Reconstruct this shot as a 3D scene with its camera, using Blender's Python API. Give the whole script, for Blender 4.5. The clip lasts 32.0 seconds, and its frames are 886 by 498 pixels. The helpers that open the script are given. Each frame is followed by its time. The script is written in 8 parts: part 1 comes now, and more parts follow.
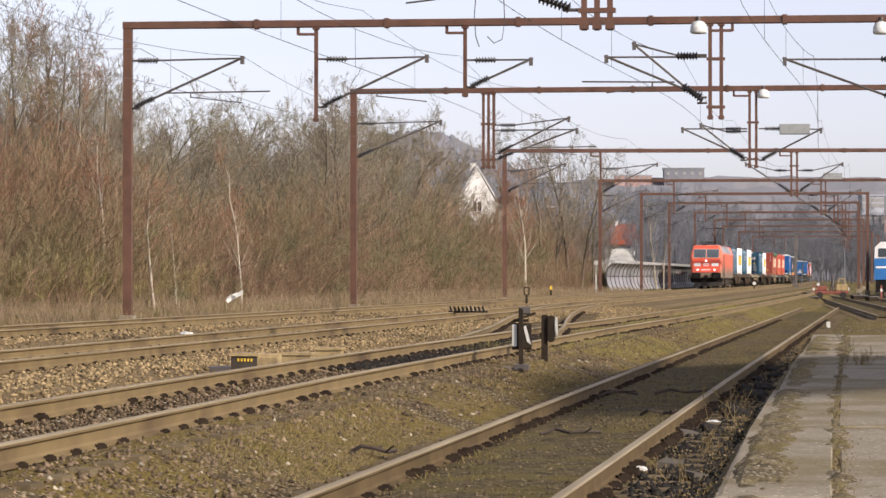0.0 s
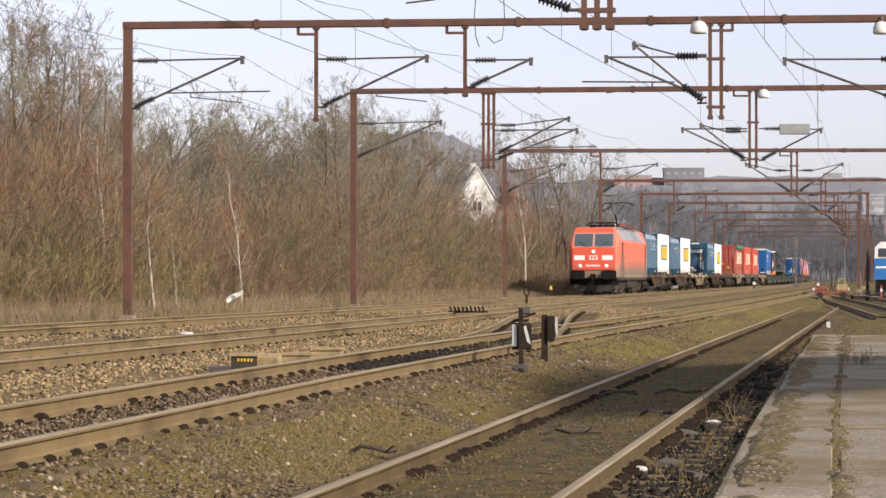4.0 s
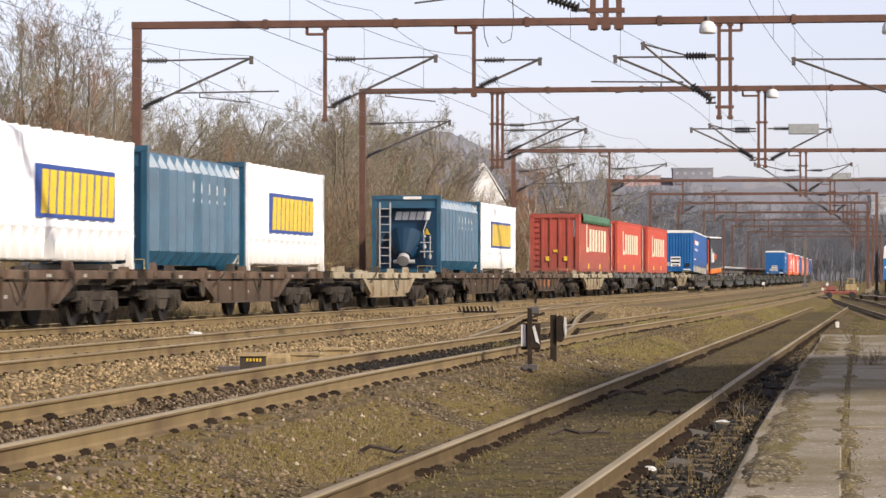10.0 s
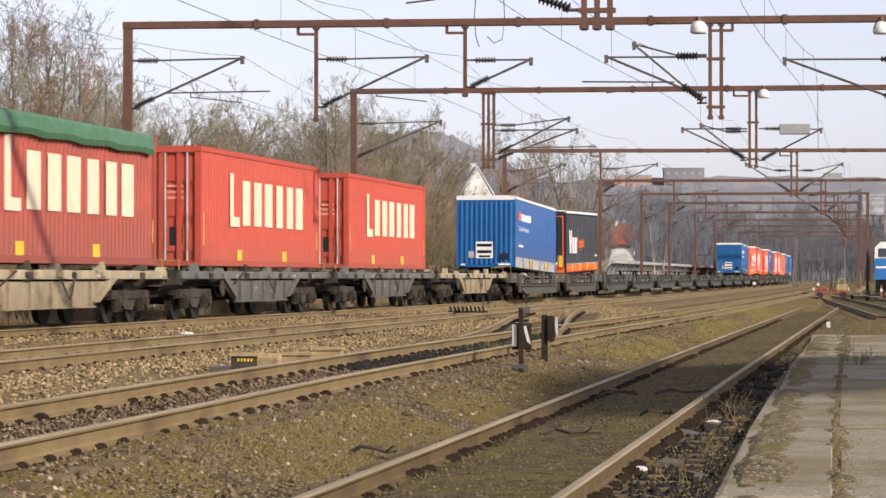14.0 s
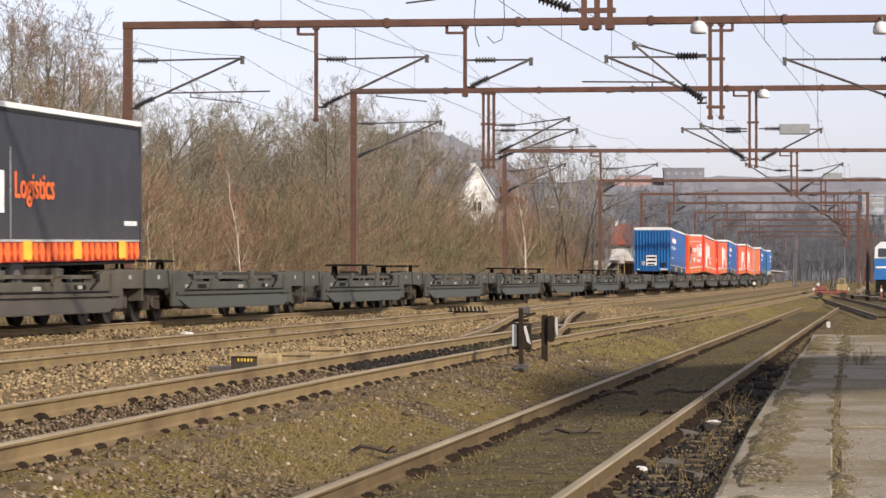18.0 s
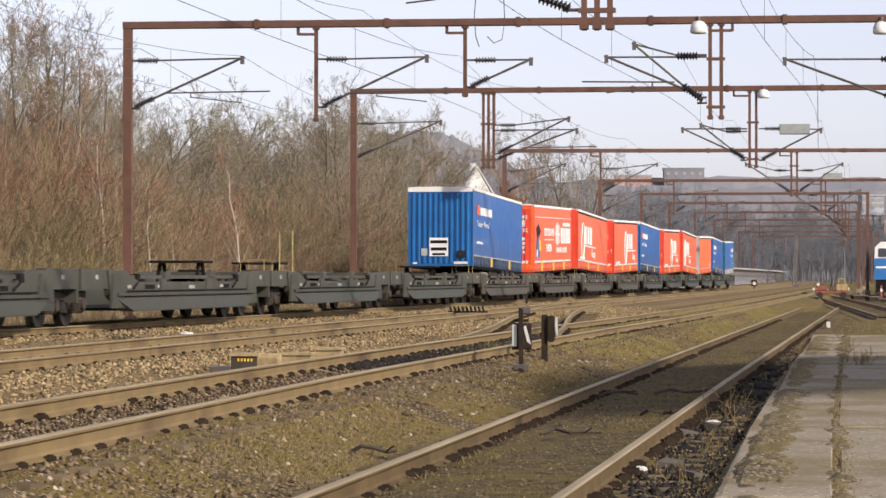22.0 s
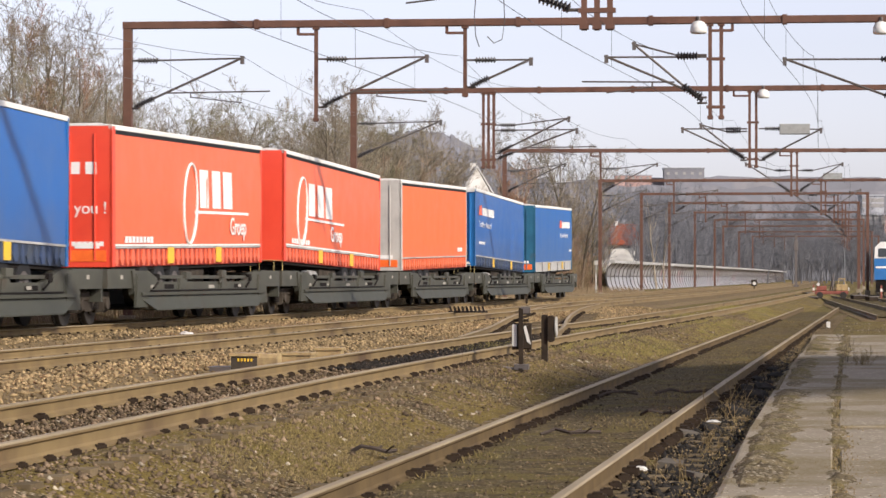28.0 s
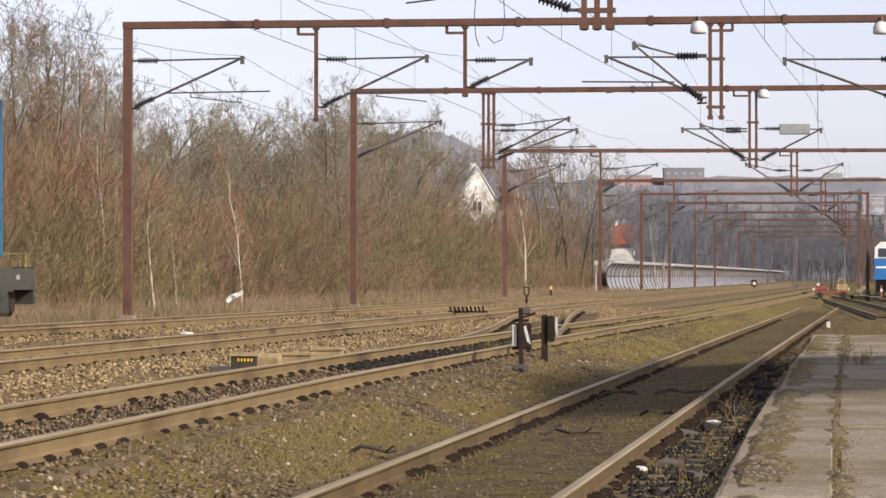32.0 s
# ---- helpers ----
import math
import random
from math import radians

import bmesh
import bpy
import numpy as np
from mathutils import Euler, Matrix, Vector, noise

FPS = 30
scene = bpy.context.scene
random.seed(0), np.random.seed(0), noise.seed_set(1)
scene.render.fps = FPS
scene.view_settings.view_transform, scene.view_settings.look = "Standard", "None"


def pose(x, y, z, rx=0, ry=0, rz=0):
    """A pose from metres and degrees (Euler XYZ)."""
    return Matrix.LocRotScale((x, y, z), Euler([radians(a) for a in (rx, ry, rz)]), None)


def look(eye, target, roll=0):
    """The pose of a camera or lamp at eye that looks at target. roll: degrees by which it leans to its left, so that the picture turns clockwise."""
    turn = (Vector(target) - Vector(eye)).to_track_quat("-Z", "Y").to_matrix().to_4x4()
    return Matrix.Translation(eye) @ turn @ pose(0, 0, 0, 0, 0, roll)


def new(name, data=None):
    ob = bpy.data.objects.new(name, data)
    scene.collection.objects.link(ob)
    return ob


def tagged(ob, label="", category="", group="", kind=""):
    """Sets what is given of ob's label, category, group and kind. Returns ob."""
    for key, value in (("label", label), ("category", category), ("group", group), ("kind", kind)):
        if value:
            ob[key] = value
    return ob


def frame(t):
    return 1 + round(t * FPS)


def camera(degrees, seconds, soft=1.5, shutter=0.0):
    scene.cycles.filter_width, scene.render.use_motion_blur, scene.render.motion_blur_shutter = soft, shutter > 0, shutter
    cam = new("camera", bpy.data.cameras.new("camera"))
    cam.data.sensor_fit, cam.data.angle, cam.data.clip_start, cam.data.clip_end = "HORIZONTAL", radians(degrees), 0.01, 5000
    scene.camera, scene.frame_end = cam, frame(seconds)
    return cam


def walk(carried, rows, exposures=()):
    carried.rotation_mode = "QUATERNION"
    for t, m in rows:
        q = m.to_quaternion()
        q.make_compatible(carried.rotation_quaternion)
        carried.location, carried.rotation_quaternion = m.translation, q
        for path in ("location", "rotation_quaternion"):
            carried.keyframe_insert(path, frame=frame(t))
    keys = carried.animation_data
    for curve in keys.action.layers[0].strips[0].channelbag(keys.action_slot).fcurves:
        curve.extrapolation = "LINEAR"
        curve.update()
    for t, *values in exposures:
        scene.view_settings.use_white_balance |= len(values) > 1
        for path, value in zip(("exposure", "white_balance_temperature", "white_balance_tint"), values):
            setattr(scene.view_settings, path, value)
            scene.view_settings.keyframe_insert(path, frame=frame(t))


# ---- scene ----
cam = camera(18.466, 32.0, soft=1.5, shutter=0.15)
PITCH, EYE = 90.587, (0.0, 0.0, 1.45)
# small sideways nudges of the tripod: seconds, degrees of turn
NUDGES = [(0, 0), (9.5, 0), (9.7, 0.02), (9.8, 0.1), (9.9, 0.15), (10.0, 0.186), (10.1, 0.186), (10.2, 0.065), (10.3, 0.05), (10.4, -0.01),
          (10.7, 0), (11.4, -0.01), (11.5, 0.086), (11.6, 0.13), (11.7, 0.21), (12.1, 0.22), (12.2, 0.11), (12.3, 0.022), (12.5, 0), (32, 0)]
walk(cam, [(t, pose(*EYE, PITCH, 0, a)) for t, a in NUDGES], exposures=[(0, 0.1, 6200, 14), (32, 0.1, 6200, 14)])

# ---- daylight ----
SUN_TO = Vector((0.64, -0.60, 0.50)).normalized()
world = bpy.data.worlds.new("world")
scene.world = world
world.use_nodes = True
wn = world.node_tree
sky = wn.nodes.new("ShaderNodeTexSky")
sky.sky_type = "NISHITA"
sky.sun_disc = False
sky.sun_elevation = math.asin(SUN_TO.z)
sky.sun_rotation = math.atan2(SUN_TO.x, SUN_TO.y)
sky.air_density, sky.dust_density, sky.ozone_density = 1.0, 1.2, 1.0
haze = wn.nodes.new("ShaderNodeHueSaturation")
haze.inputs["Saturation"].default_value, haze.inputs["Value"].default_value = 0.36, 1.12
wn.links.new(sky.outputs[0], haze.inputs["Color"])
veil = wn.nodes.new("ShaderNodeMix")
veil.data_type, veil.blend_type = "RGBA", "MULTIPLY"
veil.inputs[0].default_value, veil.inputs[7].default_value = 1.0, (0.985, 0.955, 1.03, 1)
wn.links.new(haze.outputs[0], veil.inputs[6])
wn.links.new(veil.outputs[2], wn.nodes["Background"].inputs[0])
wn.nodes["Background"].inputs[1].default_value = 0.14
sun = new("sun", bpy.data.lights.new("sun", "SUN"))
sun.data.energy, sun.data.angle, sun.data.color = 5.0, radians(1.7), (1.0, 0.89, 0.72)
sun.matrix_world = look(SUN_TO * 60, (0, 0, 0))


# ---- materials ----
def mat(name, col, rough=0.6, metal=0.0, col2=None, scale=4.0, detail=6.0, bump=0.0, bump_scale=None, stretch=(1, 1, 1), spots=None,
        spot_scale=1.0, spot_at=0.55, island=0.0, per_object=0.0, coat=0.0, emit=0.0):
    """A noise-mottled surface: col to col2 by fine noise, spots by a coarse one, bump, and a spread of value per island or object."""
    m = bpy.data.materials.new(name)
    m.use_nodes = True
    nt = m.node_tree
    b = nt.nodes["Principled BSDF"]
    b.inputs["Roughness"].default_value, b.inputs["Metallic"].default_value = rough, metal
    b.inputs["Coat Weight"].default_value = coat
    b.inputs["Specular IOR Level"].default_value = 0.08 if rough >= 0.8 and not metal else 0.35 if rough >= 0.6 else 0.5
    tc = nt.nodes.new("ShaderNodeTexCoord")
    mp = nt.nodes.new("ShaderNodeMapping")
    mp.inputs["Scale"].default_value = stretch
    nt.links.new(tc.outputs["Object"], mp.inputs[0])

    def noise_node(s, d):
        n = nt.nodes.new("ShaderNodeTexNoise")
        n.inputs["Scale"].default_value, n.inputs["Detail"].default_value = s, d
        nt.links.new(mp.outputs[0], n.inputs["Vector"])
        return n

    def blend(fac, a, bcol):
        x = nt.nodes.new("ShaderNodeMix")
        x.data_type = "RGBA"
        nt.links.new(fac, x.inputs[0])
        for sock, val in ((x.inputs[6], a), (x.inputs[7], bcol)):
            if isinstance(val, tuple):
                sock.default_value = (*val, 1)
            else:
                nt.links.new(val, sock)
        return x.outputs[2]

    def ramp(src, lo, hi):
        r = nt.nodes.new("ShaderNodeMapRange")
        r.inputs[1].default_value, r.inputs[2].default_value = lo, hi
        nt.links.new(src, r.inputs[0])
        return r.outputs[0]

    c2 = col2 or tuple(v * 0.78 for v in col)
    n1 = noise_node(scale, detail)
    out = blend(ramp(n1.outputs[0], 0.32, 0.68), c2, col)
    if spots:
        n2 = noise_node(spot_scale, 5)
        out = blend(ramp(n2.outputs[0], spot_at, spot_at + 0.16), out, spots)
    if island or per_object:
        g = nt.nodes.new("ShaderNodeNewGeometry" if island else "ShaderNodeObjectInfo")
        rnd = g.outputs["Random Per Island"] if island else g.outputs["Random"]
        hsv = nt.nodes.new("ShaderNodeHueSaturation")
        amount = island or per_object
        mr = nt.nodes.new("ShaderNodeMapRange")
        mr.inputs[3].default_value, mr.inputs[4].default_value = 1 - amount, 1 + amount
        nt.links.new(rnd, mr.inputs[0])
        nt.links.new(mr.outputs[0], hsv.inputs["Value"])
        nt.links.new(out, hsv.inputs["Color"])
        out = hsv.outputs[0]
    nt.links.new(out, b.inputs["Base Color"])
    rr = nt.nodes.new("ShaderNodeMapRange")
    rr.inputs[3].default_value, rr.inputs[4].default_value = max(0.02, rough - 0.1), min(1, rough + 0.1)
    nt.links.new(n1.outputs[0], rr.inputs[0])
    nt.links.new(rr.outputs[0], b.inputs["Roughness"])
    if bump:
        bp = nt.nodes.new("ShaderNodeBump")
        bp.inputs["Strength"].default_value, bp.inputs["Distance"].default_value = min(1, bump), 0.02 * max(1, bump)
        n3 = noise_node(bump_scale or scale * 2, 6)
        nt.links.new(n3.outputs[0], bp.inputs["Height"])
        nt.links.new(bp.outputs[0], b.inputs["Normal"])
    if emit:
        b.inputs["Emission Color"].default_value, b.inputs["Emission Strength"].default_value = (*col, 1), emit
    return m


def dirty(name, col, grime=(0.13, 0.10, 0.075), low=1.0, high=1.7, rough=0.42, amount=0.85, fade=0.9, streak=7.0, coat=0.0, spots=None):
    """Painted vehicle side: road and brake dirt thickens from height high down to low (in the vehicle's own space), with streaks and faded patches."""
    m = mat(name, col, rough, col2=tuple(v * fade for v in col), scale=1.6, coat=coat, bump=0.12, bump_scale=1.1, spots=spots, spot_scale=1.7, spot_at=0.56)
    nt = m.node_tree
    b = nt.nodes["Principled BSDF"]
    src = b.inputs["Base Color"].links[0].from_socket
    tc = nt.nodes.new("ShaderNodeTexCoord")
    sp = nt.nodes.new("ShaderNodeSeparateXYZ")
    nt.links.new(tc.outputs["Object"], sp.inputs[0])
    mp = nt.nodes.new("ShaderNodeMapping")
    mp.inputs["Scale"].default_value = (streak, streak, 0.5)
    nt.links.new(tc.outputs["Object"], mp.inputs[0])
    nz = nt.nodes.new("ShaderNodeTexNoise")
    nz.inputs["Scale"].default_value, nz.inputs["Detail"].default_value = 1.0, 5
    nt.links.new(mp.outputs[0], nz.inputs["Vector"])
    gr = nt.nodes.new("ShaderNodeMapRange")
    gr.inputs[1].default_value, gr.inputs[2].default_value, gr.inputs[3].default_value, gr.inputs[4].default_value = high, low, 0.0, 1.0
    nt.links.new(sp.outputs[2], gr.inputs[0])
    mu = nt.nodes.new("ShaderNodeMath")
    mu.operation = "MULTIPLY_ADD"
    nt.links.new(nz.outputs[0], mu.inputs[0])
    mu.inputs[1].default_value = 0.5
    nt.links.new(gr.outputs[0], mu.inputs[2])
    rm = nt.nodes.new("ShaderNodeMapRange")
    rm.inputs[1].default_value, rm.inputs[2].default_value, rm.inputs[4].default_value = 0.30, 1.05, amount
    nt.links.new(mu.outputs[0], rm.inputs[0])
    x = nt.nodes.new("ShaderNodeMix")
    x.data_type = "RGBA"
    nt.links.new(rm.outputs[0], x.inputs[0])
    nt.links.new(src, x.inputs[6])
    x.inputs[7].default_value = (*grime, 1)
    nt.links.new(x.outputs[2], b.inputs["Base Color"])
    return m


def earth(name, dirt, dirt2, moss, moss_at, chip, chip_share=0.8, moss_scale=0.33, rough=0.95, relief=0.03):
    """Trodden earth: two dirt tones, stone chips told apart cell by cell, and moss in uneven patches."""
    m = bpy.data.materials.new(name)
    m.use_nodes = True
    nt = m.node_tree
    b = nt.nodes["Principled BSDF"]
    b.inputs["Roughness"].default_value = rough
    b.inputs["Specular IOR Level"].default_value = 0.05
    tc = nt.nodes.new("ShaderNodeTexCoord")

    def tex(kind, s, d=6.0):
        n = nt.nodes.new(kind)
        n.inputs["Scale"].default_value = s
        n.inputs["Detail"].default_value = d
        nt.links.new(tc.outputs["Object"], n.inputs["Vector"])
        return n

    def ramp(src, lo, hi):
        r = nt.nodes.new("ShaderNodeMapRange")
        r.inputs[1].default_value, r.inputs[2].default_value = lo, hi
        nt.links.new(src, r.inputs[0])
        return r.outputs[0]

    def mixed(fac, a, c):
        x = nt.nodes.new("ShaderNodeMix")
        x.data_type = "RGBA"
        nt.links.new(fac, x.inputs[0])
        for sock, val in ((x.inputs[6], a), (x.inputs[7], c)):
            if isinstance(val, tuple):
                sock.default_value = (*val, 1)
            else:
                nt.links.new(val, sock)
        return x.outputs[2]

    def maths(op, a, c):
        x = nt.nodes.new("ShaderNodeMath")
        x.operation = op
        for sock, val in ((x.inputs[0], a), (x.inputs[1], c)):
            if isinstance(val, float):
                sock.default_value = val
            else:
                nt.links.new(val, sock)
        return x.outputs[0]
    mid, fine, big = tex("ShaderNodeTexNoise", 5.0), tex("ShaderNodeTexNoise", 38.0, 4.0), tex("ShaderNodeTexNoise", moss_scale, 7.0)
    col = mixed(ramp(maths("ADD", maths("MULTIPLY", mid.outputs[0], 0.6), maths("MULTIPLY", fine.outputs[0], 0.4)), 0.38, 0.62), dirt2, dirt)
    cell = tex("ShaderNodeTexVoronoi", 24.0, 0.0)
    pick = nt.nodes.new("ShaderNodeSeparateColor")
    nt.links.new(cell.outputs["Color"], pick.inputs[0])
    stone = maths("MULTIPLY", ramp(pick.outputs[0], chip_share, chip_share + 0.03), ramp(cell.outputs["Distance"], 0.5, 0.3))
    col = mixed(stone, col, chip)
    patch = ramp(maths("ADD", big.outputs[0], maths("MULTIPLY", mid.outputs[0], 0.25)), moss_at + 0.09, moss_at + 0.2)
    col = mixed(maths("MULTIPLY", patch, ramp(fine.outputs[0], 0.3, 0.55)), col, moss)
    nt.links.new(col, b.inputs["Base Color"])
    bp = nt.nodes.new("ShaderNodeBump")
    bp.inputs["Strength"].default_value, bp.inputs["Distance"].default_value = 1.0, relief
    nt.links.new(maths("ADD", fine.outputs[0], maths("MULTIPLY", mid.outputs[0], 2.0)), bp.inputs["Height"])
    nt.links.new(bp.outputs[0], b.inputs["Normal"])
    return m


RED_STEEL = mat("red_oxide_steel", (0.130, 0.064, 0.042), 0.65, col2=(0.088, 0.043, 0.028), scale=2.0, spots=(0.056, 0.024, 0.016), spot_scale=0.8, bump=0.1)
GALV = mat("galvanised_tube", (0.132, 0.114, 0.1026), 0.5, 0.4, scale=5)
BLACK_INS = mat("insulator_glaze", (0.03, 0.026, 0.025), 0.3, scale=5)
WIRE = mat("copper_wire", (0.08, 0.072, 0.068), 0.55, 0.5, scale=3)
RAIL_WEB = mat("rail_rust", (0.20, 0.142, 0.062), 0.75, col2=(0.14, 0.096, 0.042), scale=2.5, spots=(0.075, 0.045, 0.022), spot_scale=0.6, bump=0.15)
RAIL_DARK = mat("old_rail_rust", (0.13, 0.092, 0.046), 0.8, col2=(0.08, 0.056, 0.03), scale=2.5, spots=(0.05, 0.034, 0.02), spot_scale=0.6, bump=0.15)
RAIL_TOP = mat("rail_head_worn", (0.29, 0.235, 0.15), 0.75, 0.0, col2=(0.2, 0.155, 0.09), scale=1.5, stretch=(1, 0.15, 1))
CLIP = mat("rusty_clip", (0.032, 0.022, 0.014), 0.85, col2=(0.02, 0.014, 0.01), scale=8)
SLEEPER = mat("weathered_sleeper", (0.165, 0.125, 0.072), 0.9, col2=(0.1, 0.076, 0.045), scale=3, stretch=(1, 6, 1), bump=0.5, bump_scale=12, per_object=0.25)
BALLAST = mat("ballast_bed", (0.22, 0.162, 0.085), 0.95, col2=(0.1, 0.072, 0.04), scale=16, detail=8, spots=(0.1364, 0.0992, 0.0558), spot_scale=0.35, bump=1.6, bump_scale=18)
STONE = mat("ballast_stone", (0.31, 0.228, 0.12), 0.9, col2=(0.19, 0.137, 0.072), scale=9, island=0.55)
STONE_DARK = mat("old_ballast_stone", (0.17, 0.125, 0.07), 0.95, col2=(0.095, 0.07, 0.042), scale=9, island=0.55)
GROUND = earth("yard_ground", (0.142, 0.11, 0.057), (0.06, 0.047, 0.025), (0.155, 0.122, 0.038), 0.44, (0.36, 0.30, 0.2), 0.74)
LOOP_EARTH = earth("loop_earth", (0.14, 0.104, 0.054), (0.055, 0.041, 0.024), (0.165, 0.122, 0.035), 0.46, (0.34, 0.28, 0.19), 0.5, 0.6)
CONCRETE = earth("worn_concrete", (0.27, 0.232, 0.175), (0.225, 0.192, 0.14), (0.165, 0.13, 0.07), 0.50, (0.44, 0.39, 0.31), 0.8, 0.45, relief=0.001)


# ---- builders ----
class Shape:
    """Vertices and faces of one part, put together from simple solids."""

    def __init__(self):
        self.v, self.f = [], []

    def add(self, v, f):
        n = len(self.v)
        self.v += [tuple(p) for p in v]
        self.f += [tuple(i + n for i in q) for q in f]
        return self

    def box(self, x0, y0, z0, x1, y1, z1, cut=0.0):
        """A block; cut chamfers its edges along x in the section."""
        if x0 > x1:
            x0, x1 = x1, x0
        if y0 > y1:
            y0, y1 = y1, y0
        if not cut:
            return self.prism([(y0, z0), (y1, z0), (y1, z1), (y0, z1)], x0, x1)
        c = cut
        return self.prism([(y0 + c, z0), (y1 - c, z0), (y1, z0 + c), (y1, z1 - c), (y1 - c, z1), (y0 + c, z1), (y0, z1 - c), (y0, z0 + c)], x0, x1)

    def prism(self, poly, a, b, axis="x"):
        """A polygon (counter-clockwise) drawn out from a to b along an axis: (y, z) for x, (x, z) for y, (x, y) for z."""
        n = len(poly)

        def put(p, w):
            return (w, p[0], p[1]) if axis == "x" else (p[0], w, p[1]) if axis == "y" else (p[0], p[1], w)
        v = [put(p, a) for p in poly] + [put(p, b) for p in poly]
        f = [tuple(range(n))[::-1], tuple(range(n, 2 * n))] + [(i, (i + 1) % n, (i + 1) % n + n, i + n) for i in range(n)]
        return self.add(v, f)

    def tube(self, p, q, r, n=6, r2=None):
        p, q = Vector(p), Vector(q)
        d = (q - p).normalized()
        s = d.orthogonal().normalized()
        u = d.cross(s)
        v = []
        for c, rad in ((p, r), (q, r if r2 is None else r2)):
            v += [c + (s * math.cos(2 * math.pi * i / n) + u * math.sin(2 * math.pi * i / n)) * rad for i in range(n)]
        f = [tuple(range(n))[::-1], tuple(range(n, 2 * n))] + [(i, (i + 1) % n, (i + 1) % n + n, i + n) for i in range(n)]
        return self.add(v, f)

    def pipe(self, pts, r, n=5):
        """One bent rod through points."""
        pts = [Vector(p) for p in pts]
        base = len(self.v)
        for i, p in enumerate(pts):
            d = (pts[min(i + 1, len(pts) - 1)] - pts[max(i - 1, 0)]).normalized()
            s = d.cross(Vector((0.31, 0.17, 0.94))).normalized()
            u = d.cross(s)
            self.v += [tuple(p + (s * math.cos(2 * math.pi * k / n) + u * math.sin(2 * math.pi * k / n)) * r) for k in range(n)]
        for i in range(len(pts) - 1):
            o = base + i * n
            self.f += [(o + k, o + (k + 1) % n, o + (k + 1) % n + n, o + k + n) for k in range(n)]
        self.f += [tuple(base + k for k in reversed(range(n))), tuple(base + (len(pts) - 1) * n + k for k in range(n))]
        return self

    def wheel(self, x, y0, y1, z, r, n=20):
        return self.tube((x, y0, z), (x, y1, z), r, n)

    def sheds(self, p, q, r, count):
        """An insulator: a rod swelling into discs."""
        p, q = Vector(p), Vector(q)
        d = (q - p).normalized()
        e = d.orthogonal().normalized()
        u = d.cross(e)
        n, base, rings = 8, len(self.v), []
        for i in range(count):
            rings += [((i + 0.1) / count, r * 0.45), ((i + 0.3) / count, r), ((i + 0.6) / count, r * 0.85), ((i + 0.8) / count, r * 0.45)]
        rings = [(0, r * 0.4)] + rings + [(1, r * 0.4)]
        for t, rad in rings:
            c = p.lerp(q, t)
            self.v += [tuple(c + (e * math.cos(2 * math.pi * k / n) + u * math.sin(2 * math.pi * k / n)) * rad) for k in range(n)]
        for i in range(len(rings) - 1):
            o = base + i * n
            self.f += [(o + k, o + (k + 1) % n, o + (k + 1) % n + n, o + k + n) for k in range(n)]
        self.f += [tuple(base + k for k in reversed(range(n))), tuple(base + (len(rings) - 1) * n + k for k in range(n))]
        return self

    def sweep(self, poly, pts, ups=None):
        """A section (sideways, up) carried along points of the plan."""
        n = len(poly)
        base = len(self.v)
        pts = [Vector(p) for p in pts]
        for i, p in enumerate(pts):
            d = (pts[min(i + 1, len(pts) - 1)] - pts[max(i - 1, 0)]).normalized()
            s = Vector((d.y, -d.x, 0)).normalized()
            self.v += [tuple(p + s * a + Vector((0, 0, b))) for a, b in poly]
        for i in range(len(pts) - 1):
            o = base + i * n
            self.f += [(o + k, o + (k + 1) % n, o + (k + 1) % n + n, o + k + n) for k in range(n)]
        self.f += [tuple(base + k for k in range(n)), tuple(base + (len(pts) - 1) * n + k for k in reversed(range(n)))]
        return self

    def turned(self, m):
        self.v = [tuple(m @ Vector(p)) for p in self.v]
        return self

    def mesh(self, name, material, smooth=False):
        me = bpy.data.meshes.new(name)
        me.from_pydata(self.v, [], self.f)
        me.materials.append(material)
        b = bmesh.new()
        b.from_mesh(me)
        bmesh.ops.recalc_face_normals(b, faces=b.faces)
        b.to_mesh(me)
        b.free()
        if smooth:
            me.polygons.foreach_set("use_smooth", [True] * len(me.polygons))
        me.update()
        return me


def part(name, shape, material, parent=None, label="", smooth=False, at=None):
    ob = new(name, shape.mesh(name, material, smooth) if isinstance(shape, Shape) else shape)
    if parent:
        ob.parent = parent
    if at is not None:
        ob.matrix_basis = at
    if label:
        ob["label"] = label
    return ob


def empty(name, label, category, group="", kind="", at=None):
    ob = new(name)
    ob.empty_display_size = 0.2
    if at is not None:
        ob.matrix_basis = at
    return tagged(ob, label, category, group, kind)


def raw(name, v, f, material):
    me = bpy.data.meshes.new(name)
    me.from_pydata(v, [], f)
    me.materials.append(material)
    return me


def lettering(text, size, material, name="lettering", bold=0.0):
    """Flat letters with a little thickness in their own x, y plane, from the left end of the base line."""
    cu = bpy.data.curves.new(name, "FONT")
    cu.body, cu.size, cu.extrude, cu.offset = text, size, 0.004, bold
    tmp = new(name, cu)
    bpy.context.view_layer.update()
    me = bpy.data.meshes.new_from_object(tmp.evaluated_get(bpy.context.evaluated_depsgraph_get()))
    bpy.data.objects.remove(tmp)
    me.materials.clear()
    me.materials.append(material)
    return me


# ---- the lines of the tracks ----
def train_x(y):
    return -18.46 + 0.17244 * y - 3e-5 * max(0.0, y - 150.0) ** 2


